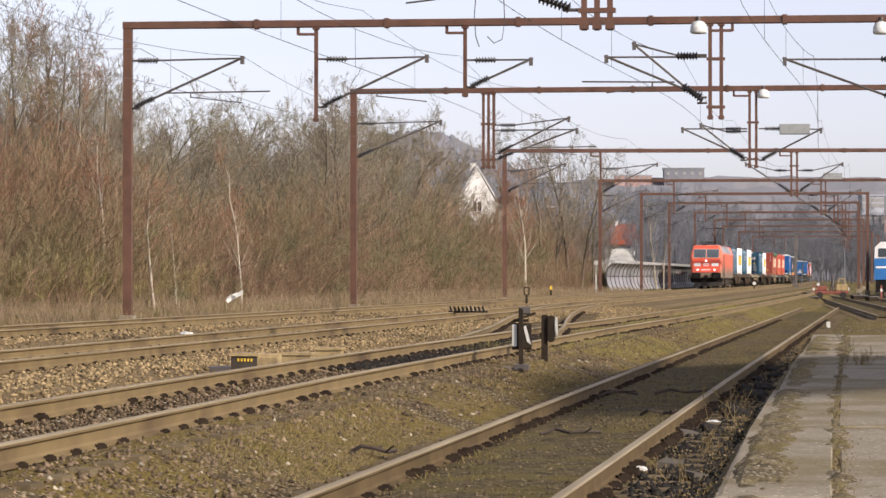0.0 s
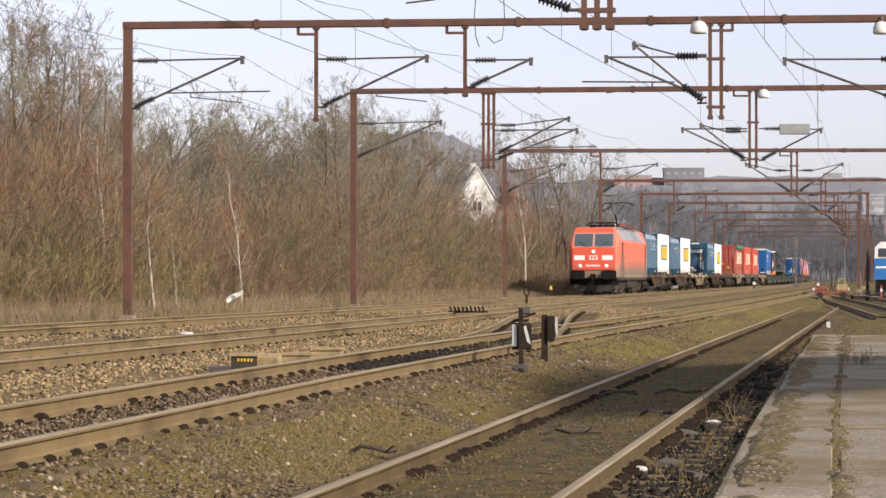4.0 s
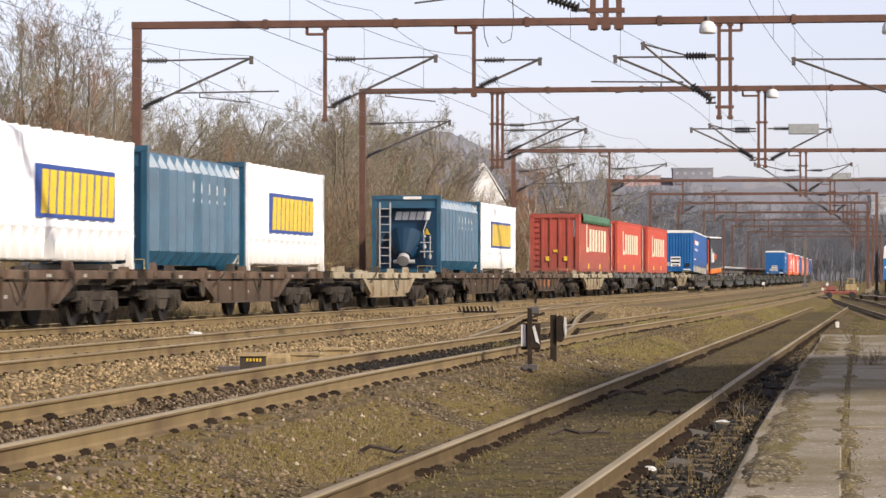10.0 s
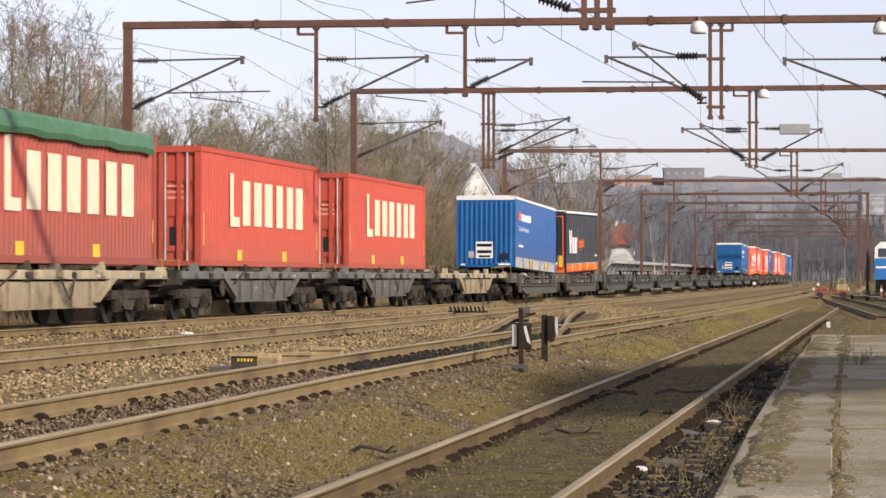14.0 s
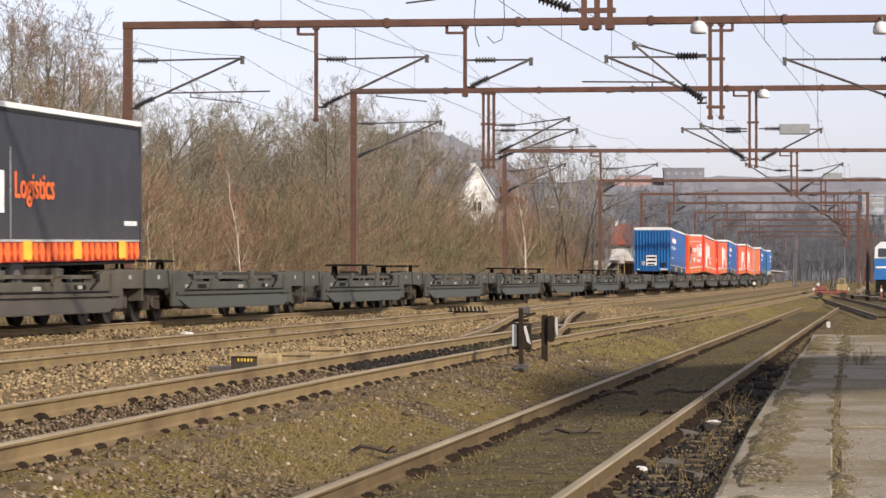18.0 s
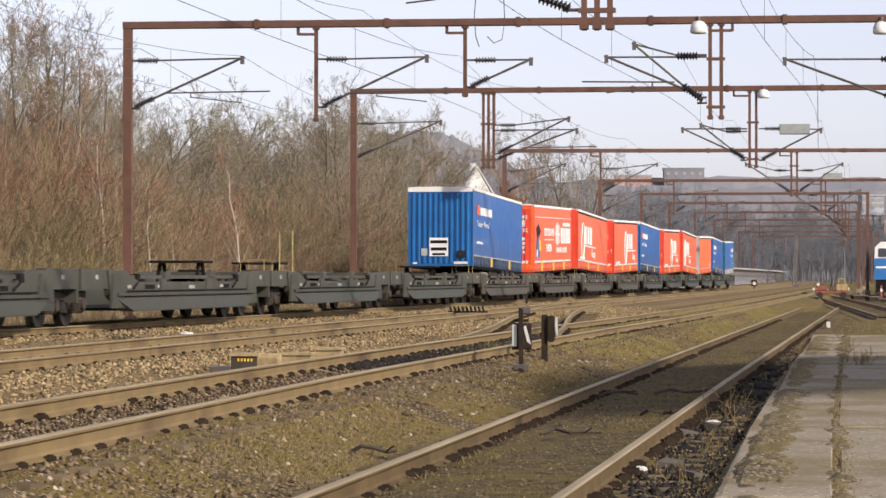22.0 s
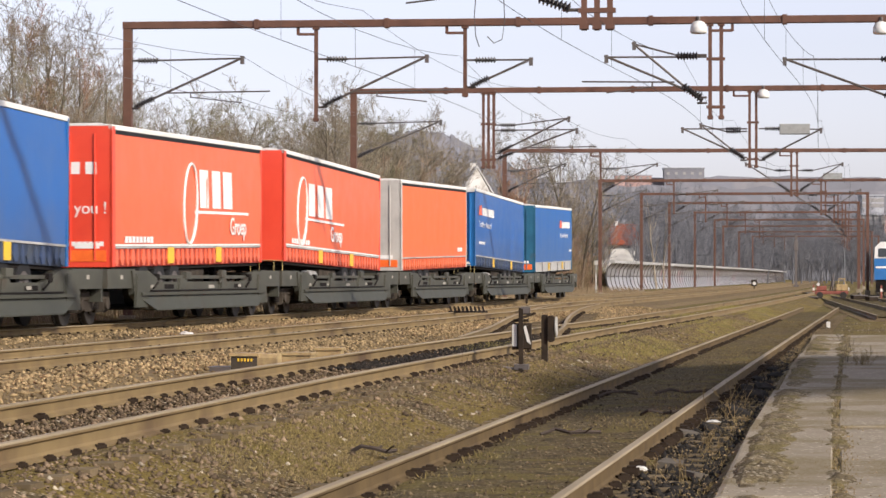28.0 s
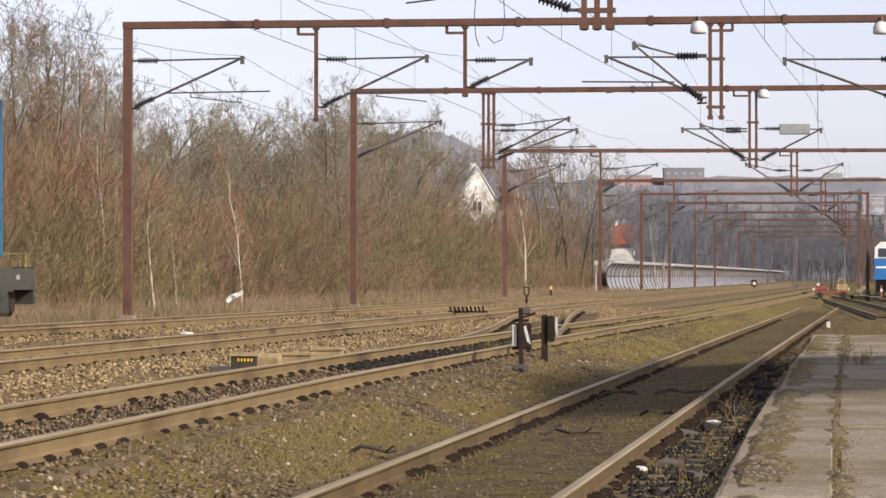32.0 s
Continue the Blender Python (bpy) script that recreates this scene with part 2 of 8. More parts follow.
def line(knots):
    """A smooth plan line x(y) through knots (y, x), straight beyond its ends."""
    ys, xs = [k[0] for k in knots], [k[1] for k in knots]
    n = len(ys)
    sl = []
    for i in range(n):
        a, b = max(0, i - 1), min(n - 1, i + 1)
        sl.append((xs[b] - xs[a]) / (ys[b] - ys[a]))

    def at(y):
        if y <= ys[0]:
            return xs[0] + sl[0] * (y - ys[0])
        if y >= ys[-1]:
            return xs[-1] + sl[-1] * (y - ys[-1])
        i = max(k for k in range(n) if ys[k] <= y)
        i = min(i, n - 2)
        h = ys[i + 1] - ys[i]
        t = (y - ys[i]) / h
        return ((2 * t ** 3 - 3 * t * t + 1) * xs[i] + (t ** 3 - 2 * t * t + t) * h * sl[i]
                + (-2 * t ** 3 + 3 * t * t) * xs[i + 1] + (t ** 3 - t * t) * h * sl[i + 1])
    return at


main_x = line([(20, -8.3), (35.9, -5.83), (74.9, 0.25), (120, 7.4), (200, 20.6), (400, 52.0), (700, 95)])
third_x = line([(8, -4.8), (19.35, -3.14), (30.9, -1.467), (54.1, 2.42), (75.5, 6.3), (150, 18.8), (300, 43)])
siding_x = line([(4, -2.06), (16.0, -0.113), (39.3, 3.6), (114.9, 15.86), (300, 46)])
MAIN_Z, YARD_Z = 0.42, 0.15


# ---- ground ----
def rise(u, y):
    """Ground height: u metres to the right of the train's track at y."""
    if u > 13.4:
        z = -0.03
    elif u > 12.5:
        z = -0.03 + 0.19 * (13.4 - u) / 0.9
    elif u > -2.2:
        z = 0.16
    elif u > -5:
        z = 0.16 + 0.12 * (-2.2 - u)
    else:
        z = 0.5 + 0.055 * (-5 - u) if u > -60 else 3.5 + 0.12 * (-60 - u)
        z = min(z, 26)
    return z


def ground_sheet():
    us = [-3000, -1200, -600, -300, -180, -120, -80, -60, -45, -32, -24, -18, -14, -11, -9, -7, -5, -4, -3, -2.2, 0, 3, 6, 9, 11.5, 12.5, 13, 13.4, 13.8, 14.3, 14.8, 15.4, 16, 16.6,
          18, 20, 22, 25, 30, 40, 60, 100, 200, 500, 1200, 3000]
    ys = [-400, -120, -60, -30] + [-15 + 2.5 * i for i in range(70)] + [165 + 8 * i for i in range(30)] + [450, 550, 700, 900, 1200, 1800, 2600, 3600]
    v, f = [], []
    for y in ys:
        for u in us:
            j = 0.02 * noise.noise((u * 0.6, y * 0.35, 3.1)) if -30 < u < 60 else 1.2 * noise.noise((u * 0.02, y * 0.02, 1))
            v.append((train_x(min(y, 900)) + u, y, rise(u, y) + j - 0.03))
    n = len(us)
    for i in range(len(ys) - 1):
        for k in range(n - 1):
            f.append((i * n + k, i * n + k + 1, i * n + n + k + 1, i * n + n + k))
    ob = new("ground", raw("ground", v, f, GROUND))
    ob.data.polygons.foreach_set("use_smooth", [True] * len(ob.data.polygons))
    tagged(ob, "trodden yard earth with yellow-green moss and dry grass", "ground", kind="structure")


ground_sheet()

RAIL_SECTION = [(-0.07, 0), (0.07, 0), (0.07, 0.012), (0.02, 0.03), (0.01, 0.05), (0.01, 0.115), (0.034, 0.13), (0.036, 0.145), (-0.036, 0.145), (-0.034, 0.13),
                (-0.01, 0.115), (-0.01, 0.05), (-0.02, 0.03), (-0.07, 0.012)]
HEAD = [(-0.036, 0), (0.036, 0), (0.036, 0.008), (0.026, 0.0145), (-0.026, 0.0145), (-0.036, 0.008)]


def steps(y0, y1):
    out, y = [], y0
    while y < y1:
        out.append(y)
        y += 1.5 if y < 130 else 8 if y < 400 else 30
    return out + [y1]


def offset(fx, y, u):
    s = (fx(y + 0.5) - fx(y - 0.5))
    k = math.hypot(1, s)
    return fx(y) + u / k, y - u * s / k


def bed(name, label, fx, y0, y1, z, half, drop, material, dip=-0.03, shoulder=1.1):
    """A gravel bed whose crown carries the sleepers."""
    sh = Shape()
    v, f = [], []
    prof = [(-half - shoulder, -drop), (-half, 0.0), (-0.9, 0.012), (-0.55, dip), (0.55, dip), (0.9, 0.012), (half, 0.0), (half + shoulder, -drop)]
    ys = steps(y0, y1)
    for y in ys:
        for u, dz in prof:
            x, yy = offset(fx, y, u)
            v.append((x, yy, z + dz + 0.02 * noise.noise((x * 2, yy * 2, 0))))
    n = len(prof)
    for i in range(len(ys) - 1):
        for k in range(n - 1):
            f.append((i * n + k, i * n + k + 1, i * n + n + k + 1, i * n + n + k))
    ob = new(name, raw(name, v, f, material))
    return tagged(ob, label, "ballast", kind="structure")


def track(label, fx, y0, y1, z, sleepers_to, clips_to, head=RAIL_TOP, gauge=0.753, rails=(-1, 1), big=1.0, web=RAIL_WEB):
    """Two rails on sleepers; z is the top of the rails."""
    top = empty("railway_track", label, "railway track", kind="structure")
    for side in rails:
        pts = []
        for y in steps(y0, y1):
            x, yy = offset(fx, y, side * gauge)
            pts.append((x, yy, z - 0.16))
        r = part("rail", Shape().sweep(RAIL_SECTION, pts), web, top)
        part("rail_head", Shape().sweep(HEAD, [(x, y, zz + 0.1455) for x, y, zz in pts]), head, r, "worn shiny running surface")
    sl = Shape().prism([(-1.3, -0.15), (1.3, -0.15), (1.3, 0), (0.9, 0.0), (0.86, -0.02), (-0.86, -0.02), (-0.9, 0), (-1.3, 0)], -0.125, 0.125, "y").mesh("sleeper", SLEEPER)
    y, clips = y0, Shape()
    while y < sleepers_to:
        s = fx(y + 0.5) - fx(y - 0.5)
        part("sleeper", sl, SLEEPER, top, at=pose(fx(y), y, z - 0.163, 0, 0, -math.degrees(math.atan(s)) + random.uniform(-0.8, 0.8)))
        if y < clips_to:
            for side in (-1, 1):
                for e in (-1, 1):
                    x, yy = offset(fx, y, side * gauge + e * 0.085)
                    if random.random() < 0.06:
                        continue
                    k, a, e1 = big * random.uniform(0.7, 1.1), random.uniform(-0.3, 0.3), random.uniform(-0.02, 0.02)
                    lug = Shape().prism([(-0.07, 0), (0.07, 0), (0.058, 0.03), (0.02, 0.055), (-0.03, 0.05), (-0.06, 0.026)], -0.06, 0.05, "x").prism([(-0.035, 0.02), (0.03, 0.02), (0.02, 0.068), (-0.024, 0.064)], -0.03, 0.03, "x")
                    lug.turned(pose(x, yy + e1, z - 0.165, 0, 0, math.degrees(a)) @ Matrix.Scale(k, 4))
                    clips.add(lug.v, lug.f)
        y += 0.6 + random.uniform(-0.015, 0.015)
    if clips.v:
        tagged(part("rail_clip", clips, CLIP, top, "rusty rail clips and bolts"), kind="stuff")
    return top


bed("ballast", "tan crushed-stone ballast under the main line", train_x, -30, 800, MAIN_Z - 0.175, 2.3, 0.3, BALLAST)
bed("ballast", "tan crushed-stone ballast under the middle track", main_x, -10, 700, MAIN_Z - 0.18, 2.4, 0.3, BALLAST)
bed("ballast", "brown dusty ballast under the loop track", third_x, 2, 300, MAIN_Z - 0.163, 1.15, 0.372, LOOP_EARTH, -0.045, 1.35)
DITCH = earth("oily_ditch", (0.03, 0.026, 0.022), (0.014, 0.013, 0.012), (0.07, 0.055, 0.02), 0.6, (0.16, 0.14, 0.11), 0.85, 1.0)
FILL = earth("siding_fill", (0.128, 0.098, 0.052), (0.056, 0.044, 0.025), (0.135, 0.108, 0.038), 0.52, (0.22, 0.175, 0.105), 0.7, 1.1)
bed("siding_fill", "earth and cinders filling the disused siding", siding_x, 4, 112, YARD_Z - 0.192, 0.98, 0.04, FILL, 0.05, 0.8)
bed("ditch", "black oily earth in the ditch beside the siding", lambda y: siding_x(y) + 1.26, 10, 60, -0.028, 0.42, 0.06, DITCH, 0.0, 0.15)
track("main line track with rusty rails on ballast", train_x, -30, 800, MAIN_Z, 130, 90, big=0.6)
track("middle track with rusty rails on ballast", main_x, -10, 700, MAIN_Z, 110, 80, big=0.6)
track("loop track with brown rails and rusty clips", third_x, 4, 300, MAIN_Z, 90, 80, big=0.85)
track("disused siding with dull rails sunk in weeds", siding_x, 4, 118, YARD_Z, 105, 90, big=1.1, web=RAIL_DARK)


# ---- overhead line ----
PORTALS = [  # left end (x, y), right end (x, y), height of the beam's middle
    ((-13.4, 47.6), (13.0, 45.6), 8.40),
    ((-8.70, 75.2), (16.0, 72.7), 8.39),
    ((-3.46, 105.6), (20.0, 102.9), 8.64),
    ((3.28, 145.0), (26.0, 144.2), 8.16),
    ((10.9, 189.0), (33.0, 187.0), 8.12),
    ((15.8, 217.0), (33.5, 215.0), 8.05),
    ((20.1, 242.0), (36.6, 240.0), 8.0),
    ((25.6, 277.0), (42.0, 275.0), 8.0),
    ((31.2, 313.0), (48.0, 311.0), 8.0),
    ((36.2, 352.0), (54.0, 350.0), 8.0),
    ((43.0, 396.0), (62.0, 394.0), 8.0),
    ((50.0, 440.0), (70.0, 438.0), 8.0),
]


def portal(i):
    (xl, yl), (xr, yr), h = PORTALS[i]
    d = Vector((xr - xl, yr - yl, 0))
    ang = math.degrees(math.atan2(d.y, d.x))
    top = empty("overhead_line_portal", "red-brown painted steel portal spanning the tracks", "railway gantry", "overhead line portals", at=pose(xl, yl, 0, 0, 0, ang))
    w, base = d.length, 0.36
    part("beam", Shape().box(-0.13, -0.11, h - 0.1, w + 0.13, 0.11, h + 0.1, 0.015), RED_STEEL, top)
    for x in (0, w):
        part("column", Shape().prism([(-0.115, -0.11), (0.115, -0.11), (0.115, 0.11), (-0.115, 0.11)], base, h - 0.1, "z"), RED_STEEL, top)
        top.children[-1].location.x = x
        part("base_plate", Shape().box(x - 0.2, -0.2, base - 0.35, x + 0.2, 0.2, base + 0.03), CONCRETE, top)
    for k in range(1, int(w / 3.6) + 1):
        part("clamp", Shape().box(k * 3.6 - 0.06, -0.14, h - 0.13, k * 3.6 + 0.06, 0.14, h + 0.13, 0.01), RED_STEEL, top)
    return top, w, h


def cantilever(top, x, reach, zt=7.42, zb=6.1, steady=True, tip=7.5):
    """Tie tube, insulators, diagonal tube and registration arm from a post at x."""
    s = 1 if reach > 0 else -1
    x0 = x + s * 0.1
    r = abs(reach)
    arm = part("cantilever", Shape().tube((x0 + s * 0.75, 0, zt), (x + reach, 0, tip - 0.04), 0.026)
               .tube((x0 + s * 0.42, 0, zb + 0.42 / r * (tip - zb)), (x + reach + s * 0.06, 0, tip), 0.034)
               .box(x + reach - 0.05, -0.05, tip - 0.2, x + reach + 0.05, 0.05, tip + 0.02), GALV, top)
    part("insulator", Shape().sheds((x0 + s * 0.18, 0, zt), (x0 + s * 0.75, 0, zt), 0.09, 7), BLACK_INS, arm)
    for z in (zt, zb):
        part("pivot", Shape().tube((x0 - s * 0.06, 0, z), (x0 + s * 0.2, 0, z), 0.03), GALV, arm)
    a = Vector((x0, 0, zb)).lerp(Vector((x + reach, 0, tip)), 0.03)
    b = Vector((x0, 0, zb)).lerp(Vector((x + reach, 0, tip)), 0.05 + 0.5 / r)
    part("insulator", Shape().sheds(a, b, 0.1, 8), BLACK_INS, arm)
    if steady:
        za = zb + 0.42
        part("registration_arm", Shape().tube((x + reach * 0.33, 0, za), (x + reach * 1.24, 0, za + 0.03), 0.022)
             .tube((x + reach * 0.55, 0, za - 0.12), (x + reach * 1.0, 0, za - 0.28), 0.016).tube((x + reach * 0.55, 0, za), (x + reach * 0.55, 0, za - 0.14), 0.02), GALV, arm)
    return arm


def drop_post(top, xs, h, bottom, bracket=0):
    for x in xs:
        part("hanging_post", Shape().box(x - 0.05, -0.05, bottom, x + 0.05, 0.05, h - 0.1).box(x - 0.08, -0.08, bottom + 0.02, x + 0.08, 0.08, bottom + 0.1)
             .box(x - 0.09, -0.09, h - 0.16, x + 0.09, 0.09, h - 0.1), RED_STEEL, top)
    if bracket:
        x = xs[0]
        part("bracket", Shape().box(x, -0.04, h - 0.32, x + bracket, 0.04, h - 0.25).box(x + bracket - 0.04, -0.04, h - 0.3, x + bracket + 0.04, 0.04, h - 0.1), RED_STEEL, top)
    if len(xs) > 1:
        for z in (7.3, bottom + 0.3):
            part("tie_plate", Shape().box(xs[0] - 0.1, -0.06, z, xs[-1] + 0.1, 0.06, z + 0.08), RED_STEEL, top)


WHITE_LAMP = mat("white_enamel", (0.72, 0.72, 0.68), 0.4, scale=3)
GREY_BOX = mat("grey_weight", (0.33, 0.34, 0.33), 0.7, scale=6, bump=0.2)


def floodlight(x, y, z):
    top = empty("floodlight", "white dome floodlight clamped to the portal beam", "floodlight", "floodlights", at=pose(x, y, z))
    ring = [(0.06, 0.24), (0.16, 0.2), (0.22, 0.08), (0.23, -0.06), (0.2, -0.1)]
    v, f = [], []
    for r, zz in ring:
        v += [(r * math.cos(k * math.pi / 7), r * math.sin(k * math.pi / 7), zz) for k in range(14)]
    for i in range(len(ring) - 1):
        f += [(i * 14 + k, i * 14 + (k + 1) % 14, i * 14 + 14 + (k + 1) % 14, i * 14 + 14 + k) for k in range(14)]
    f += [tuple(range(14)), tuple(range(56, 70))[::-1]]
    part("housing", Shape().add(v, f), WHITE_LAMP, top, smooth=True)
    part("mount", Shape().tube((0, 0, 0.2), (0, 0, 0.36), 0.05, 8), GALV, top)


def overhead():
    tops = [portal(i) for i in range(len(PORTALS))]
    p, w, h = tops[0]
    drop_post(p, [15.85, 16.07, 16.29], h, 5.65)
    drop_post(p, [22.2, 22.5], h, 5.65)
    cantilever(p, 0, 3.3)
    cantilever(p, 15.8, -3.0, 7.42, 6.0, True, 7.0)
    cantilever(p, 22.1, -2.6, 7.42, 6.0, False)
    p, w, h = tops[1]
    cantilever(p, 0, 3.2)
    drop_post(p, [5.25], h, 5.7, -0.5)
    cantilever(p, 5.25, 3.05)
    drop_post(p, [9.35], h, 6.35, -0.5)
    cantilever(p, 9.35, 1.8, 7.36, 6.62, False, 7.4)
    drop_post(p, [16.0, 16.3], h, 5.7, 0.6)
    cantilever(p, 15.95, -2.0, 7.45, 6.15, False, 7.8)
    cantilever(p, 15.95, -2.75, 7.4, 6.3, True, 7.45)
    drop_post(p, [21.4], h, 5.7)
    cantilever(p, 21.4, -3.4, 7.3, 6.1, False, 7.35)
    p, w, h = tops[2]
    cantilever(p, 0, 3.4, 7.4, 6.1, False)
    drop_post(p, [5.05, 5.25, 5.45], h, 5.62)
    cantilever(p, 5.45, 2.9, 7.3, 6.2, False, 7.6)
    cantilever(p, 5.45, 3.2, 7.1, 6.0, True, 7.15)
    drop_post(p, [15.25, 15.5], h, 5.6, -0.6)
    cantilever(p, 15.2, -2.5, 7.1, 6.0, False, 7.15)
    cantilever(p, 15.2, -1.8, 7.0, 5.9, False, 7.3)
    cantilever(p, 15.55, 2.4, 7.1, 5.9, False, 7.1)
    for i, (p, w, h) in enumerate(tops[3:]):
        cantilever(p, 0, 3.2, 7.1, 6.0, i < 3)
        drop_post(p, [5.1], h, 5.8, -0.5)
        cantilever(p, 5.1, 3.0, 7.2, 6.0, False)
        drop_post(p, [15.2, 15.5], h, 5.7, -0.6)
        cantilever(p, 15.2, -2.4, 7.1, 6.0, False)
        if w > 19:
            cantilever(p, 15.5, 2.4, 7.1, 6.0, False)
    floodlight(6.9, 73.5, 8.12)
    floodlight(11.75, 73.0, 8.06)
    floodlight(12.2, 103.7, 8.36)
    # tension weights seen as grey blocks on the wires
    for x, y, z in ((13.35, 103.4, 7.06), (23.6, 165.0, 7.55)):
        b = empty("tension_weight", "grey ribbed block hung in the overhead wires", "counterweight", "tension weights", at=pose(x, y, z))
        part("block", Shape().box(-0.56, -0.1, -0.2, 0.56, 0.1, 0.2, 0.02), GREY_BOX, b)
        for k in range(5):
            part("slat", Shape().box(-0.57, -0.12, -0.17 + k * 0.08, 0.57, 0.12, -0.14 + k * 0.08), GREY_BOX, b)
    # catenaries: a sagging carrier, a contact wire and droppers, span by span
    supports = [10.0] + [(a[1] + b[1]) / 2 for a, b, _ in PORTALS]
    for label, fx, shift in (("over the main line", train_x, 0.0), ("over the middle track", main_x, 0.1), ("over the loop track", third_x, 0.2),
                             ("over the siding", siding_x, 0.6), ("over the yard", siding_x, 4.6)):
        top = empty("catenary", "thin dark overhead wires " + label, "overhead wire", "catenaries")
        for k, (ya, yb) in enumerate(zip(supports, supports[1:])):
            car, con = [], []
            za, zc = (7.45, 6.1)
            for j in range(9):
                q = j / 8
                y = ya + (yb - ya) * q
                zig = 0.25 * math.cos(math.pi * (k + q))
                car.append((fx(y) + shift + zig, y, za - 0.75 * 4 * q * (1 - q) * min(1, (yb - ya) / 40)))
                con.append((fx(y) + shift + zig, y, zc))
                if 0 < j < 8 and j % 2 == 0:
                    part("dropper", Shape().tube(con[-1], car[-1], 0.005, 3), WIRE, top)
            r = 0.0065 if ya < 150 else 0.009
            part("carrier_wire", Shape().pipe(car, r, 4), WIRE, top)
            part("contact_wire", Shape().pipe(con, r, 4), WIRE, top)
    jumper = empty("jumper_cable", "dark looped jumper cable hanging between the overhead wires", "overhead wire")
    part("wire", Shape().pipe([(0.73, 60, 7.75), (0.69, 60, 7.2), (0.72, 60, 6.75), (0.8, 60, 6.52)], 0.011, 5), WIRE, jumper)
    part("wire", Shape().pipe([(1.33, 60, 7.75), (1.36, 60, 7.1), (1.3, 60, 6.68), (1.12, 60, 6.6), (0.98, 60, 6.75)], 0.011, 5), WIRE, jumper)
    feeder = empty("feeder_wire", "thin dark feeder wire along the column heads", "overhead wire")
    pts = [Vector((a[0] + 0.35, a[1], 7.75)) for a, b, h in PORTALS]
    pts = [pts[0] + (pts[0] - pts[1])] + pts
    for a, b in zip(pts, pts[1:]):
        part("wire", Shape().pipe([a.lerp(b, q / 6) - Vector((0, 0, 0.7 * 4 * q / 6 * (1 - q / 6))) for q in range(7)], 0.008, 4), WIRE, feeder)
    for dx, z in ((6.5, 8.75),):
        pts = [Vector((a[0] + dx, a[1] - dx * 0.09, z)) for a, b, h in PORTALS]
        pts = [pts[0] + (pts[0] - pts[1])] + pts
        for a, b in zip(pts, pts[1:]):
            part("wire", Shape().pipe([a.lerp(b, q / 6) - Vector((0, 0, 0.5 * 4 * q / 6 * (1 - q / 6))) for q in range(7)], 0.007, 4), WIRE, feeder)


overhead()


# ---- the train ----
LOCO_RED = dirty("loco_red", (0.75, 0.165, 0.085), grime=(0.19, 0.155, 0.105), low=1.1, high=2.15, rough=0.42, amount=0.95, coat=0.1, streak=3.0)
# body red made deeper: the front's weaker light is put into the colour
LOCO_FRONT = dirty("loco_red_front", (0.74, 0.105, 0.052), low=0.9, high=1.5, rough=0.35, amount=0.5, coat=0.2)
LOCO_ROOF = mat("loco_roof_grey", (0.36, 0.36, 0.37), 0.5, 0.2, col2=(0.24, 0.24, 0.24), scale=2, per_object=0.35, spots=(0.12, 0.1, 0.09), spot_scale=0.9)
UNDER = mat("brake_dust_black", (0.01925, 0.0165, 0.01485), 0.8, col2=(0.0099, 0.0088, 0.00825), scale=3, bump=0.3)
UNDER_DUST = mat("dusty_running_gear", (0.125, 0.105, 0.08), 0.8, col2=(0.05, 0.042, 0.034), scale=3, bump=0.3)
PALE_RED = mat("worn_pale_paint", (0.72, 0.30, 0.2), 0.5, scale=5)
UNDER_BROWN = mat("brake_dust_brown", (0.075, 0.062, 0.048), 0.8, col2=(0.03, 0.025, 0.02), scale=2.5, bump=0.3)
PLOUGH = mat("dusty_plough", (0.04, 0.036, 0.03), 0.7, col2=(0.02, 0.018, 0.016), scale=2, bump=0.2)
TYRE_STEEL = mat("wheel_steel", (0.05, 0.043, 0.036), 0.55, 0.5, col2=(0.022, 0.018, 0.015), scale=4)
GLASS = mat("cab_glass", (0.085, 0.1, 0.112), 0.08, scale=1, coat=0.5)
WHITE_PAINT = mat("white_paint", (0.78, 0.77, 0.74), 0.5, col2=(0.68, 0.67, 0.64), scale=2)
HEADLAMP = mat("headlamp", (1.0, 0.97, 0.9), 0.2, scale=1, emit=1.3)
DOOR_DUST = mat("dusty_door", (0.30, 0.25, 0.185), 0.8, col2=(0.22, 0.18, 0.13), scale=2.5, stretch=(3, 3, 0.6))
DULL_LAMP = mat("unlit_lamp_glass", (0.45, 0.25, 0.22), 0.2, scale=2)
YELLOW = mat("safety_yellow", (0.72, 0.47, 0.03), 0.5, col2=(0.6, 0.38, 0.03), scale=4)
STENCIL = mat("faded_stencil", (0.36, 0.34, 0.29), 0.7, scale=9)
DULL_YELLOW = mat("faded_yellow", (0.42, 0.33, 0.12), 0.6, col2=(0.3, 0.24, 0.1), scale=5)
BLACK_RUBBER = mat("black_rubber", (0.014, 0.014, 0.0147), 0.75, scale=4)
PLATE_BLUE = mat("tank_blue", (0.02, 0.088, 0.145), 0.38, col2=(0.014, 0.06, 0.1), scale=1.8, spots=(0.03, 0.066, 0.09), spot_scale=0.9, spot_at=0.66, bump=0.1, coat=0.5)
# darker copy of the tank blue: the end recess's shade is in the colour
RECESS_BLUE = mat("shaded_tank_end_blue", (0.008, 0.04, 0.082), 0.4, col2=(0.006, 0.03, 0.06), scale=2)
BOX_WHITE = dirty("box_white", (0.88, 0.87, 0.84), grime=(0.42, 0.36, 0.26), low=-0.3, high=0.65, rough=0.45, amount=0.7, fade=0.96)
LOGO_BLUE = mat("logo_blue", (0.03, 0.075, 0.3), 0.5, scale=3)
LOGO_YELLOW = mat("logo_yellow", (0.80, 0.55, 0.02), 0.5, scale=3)
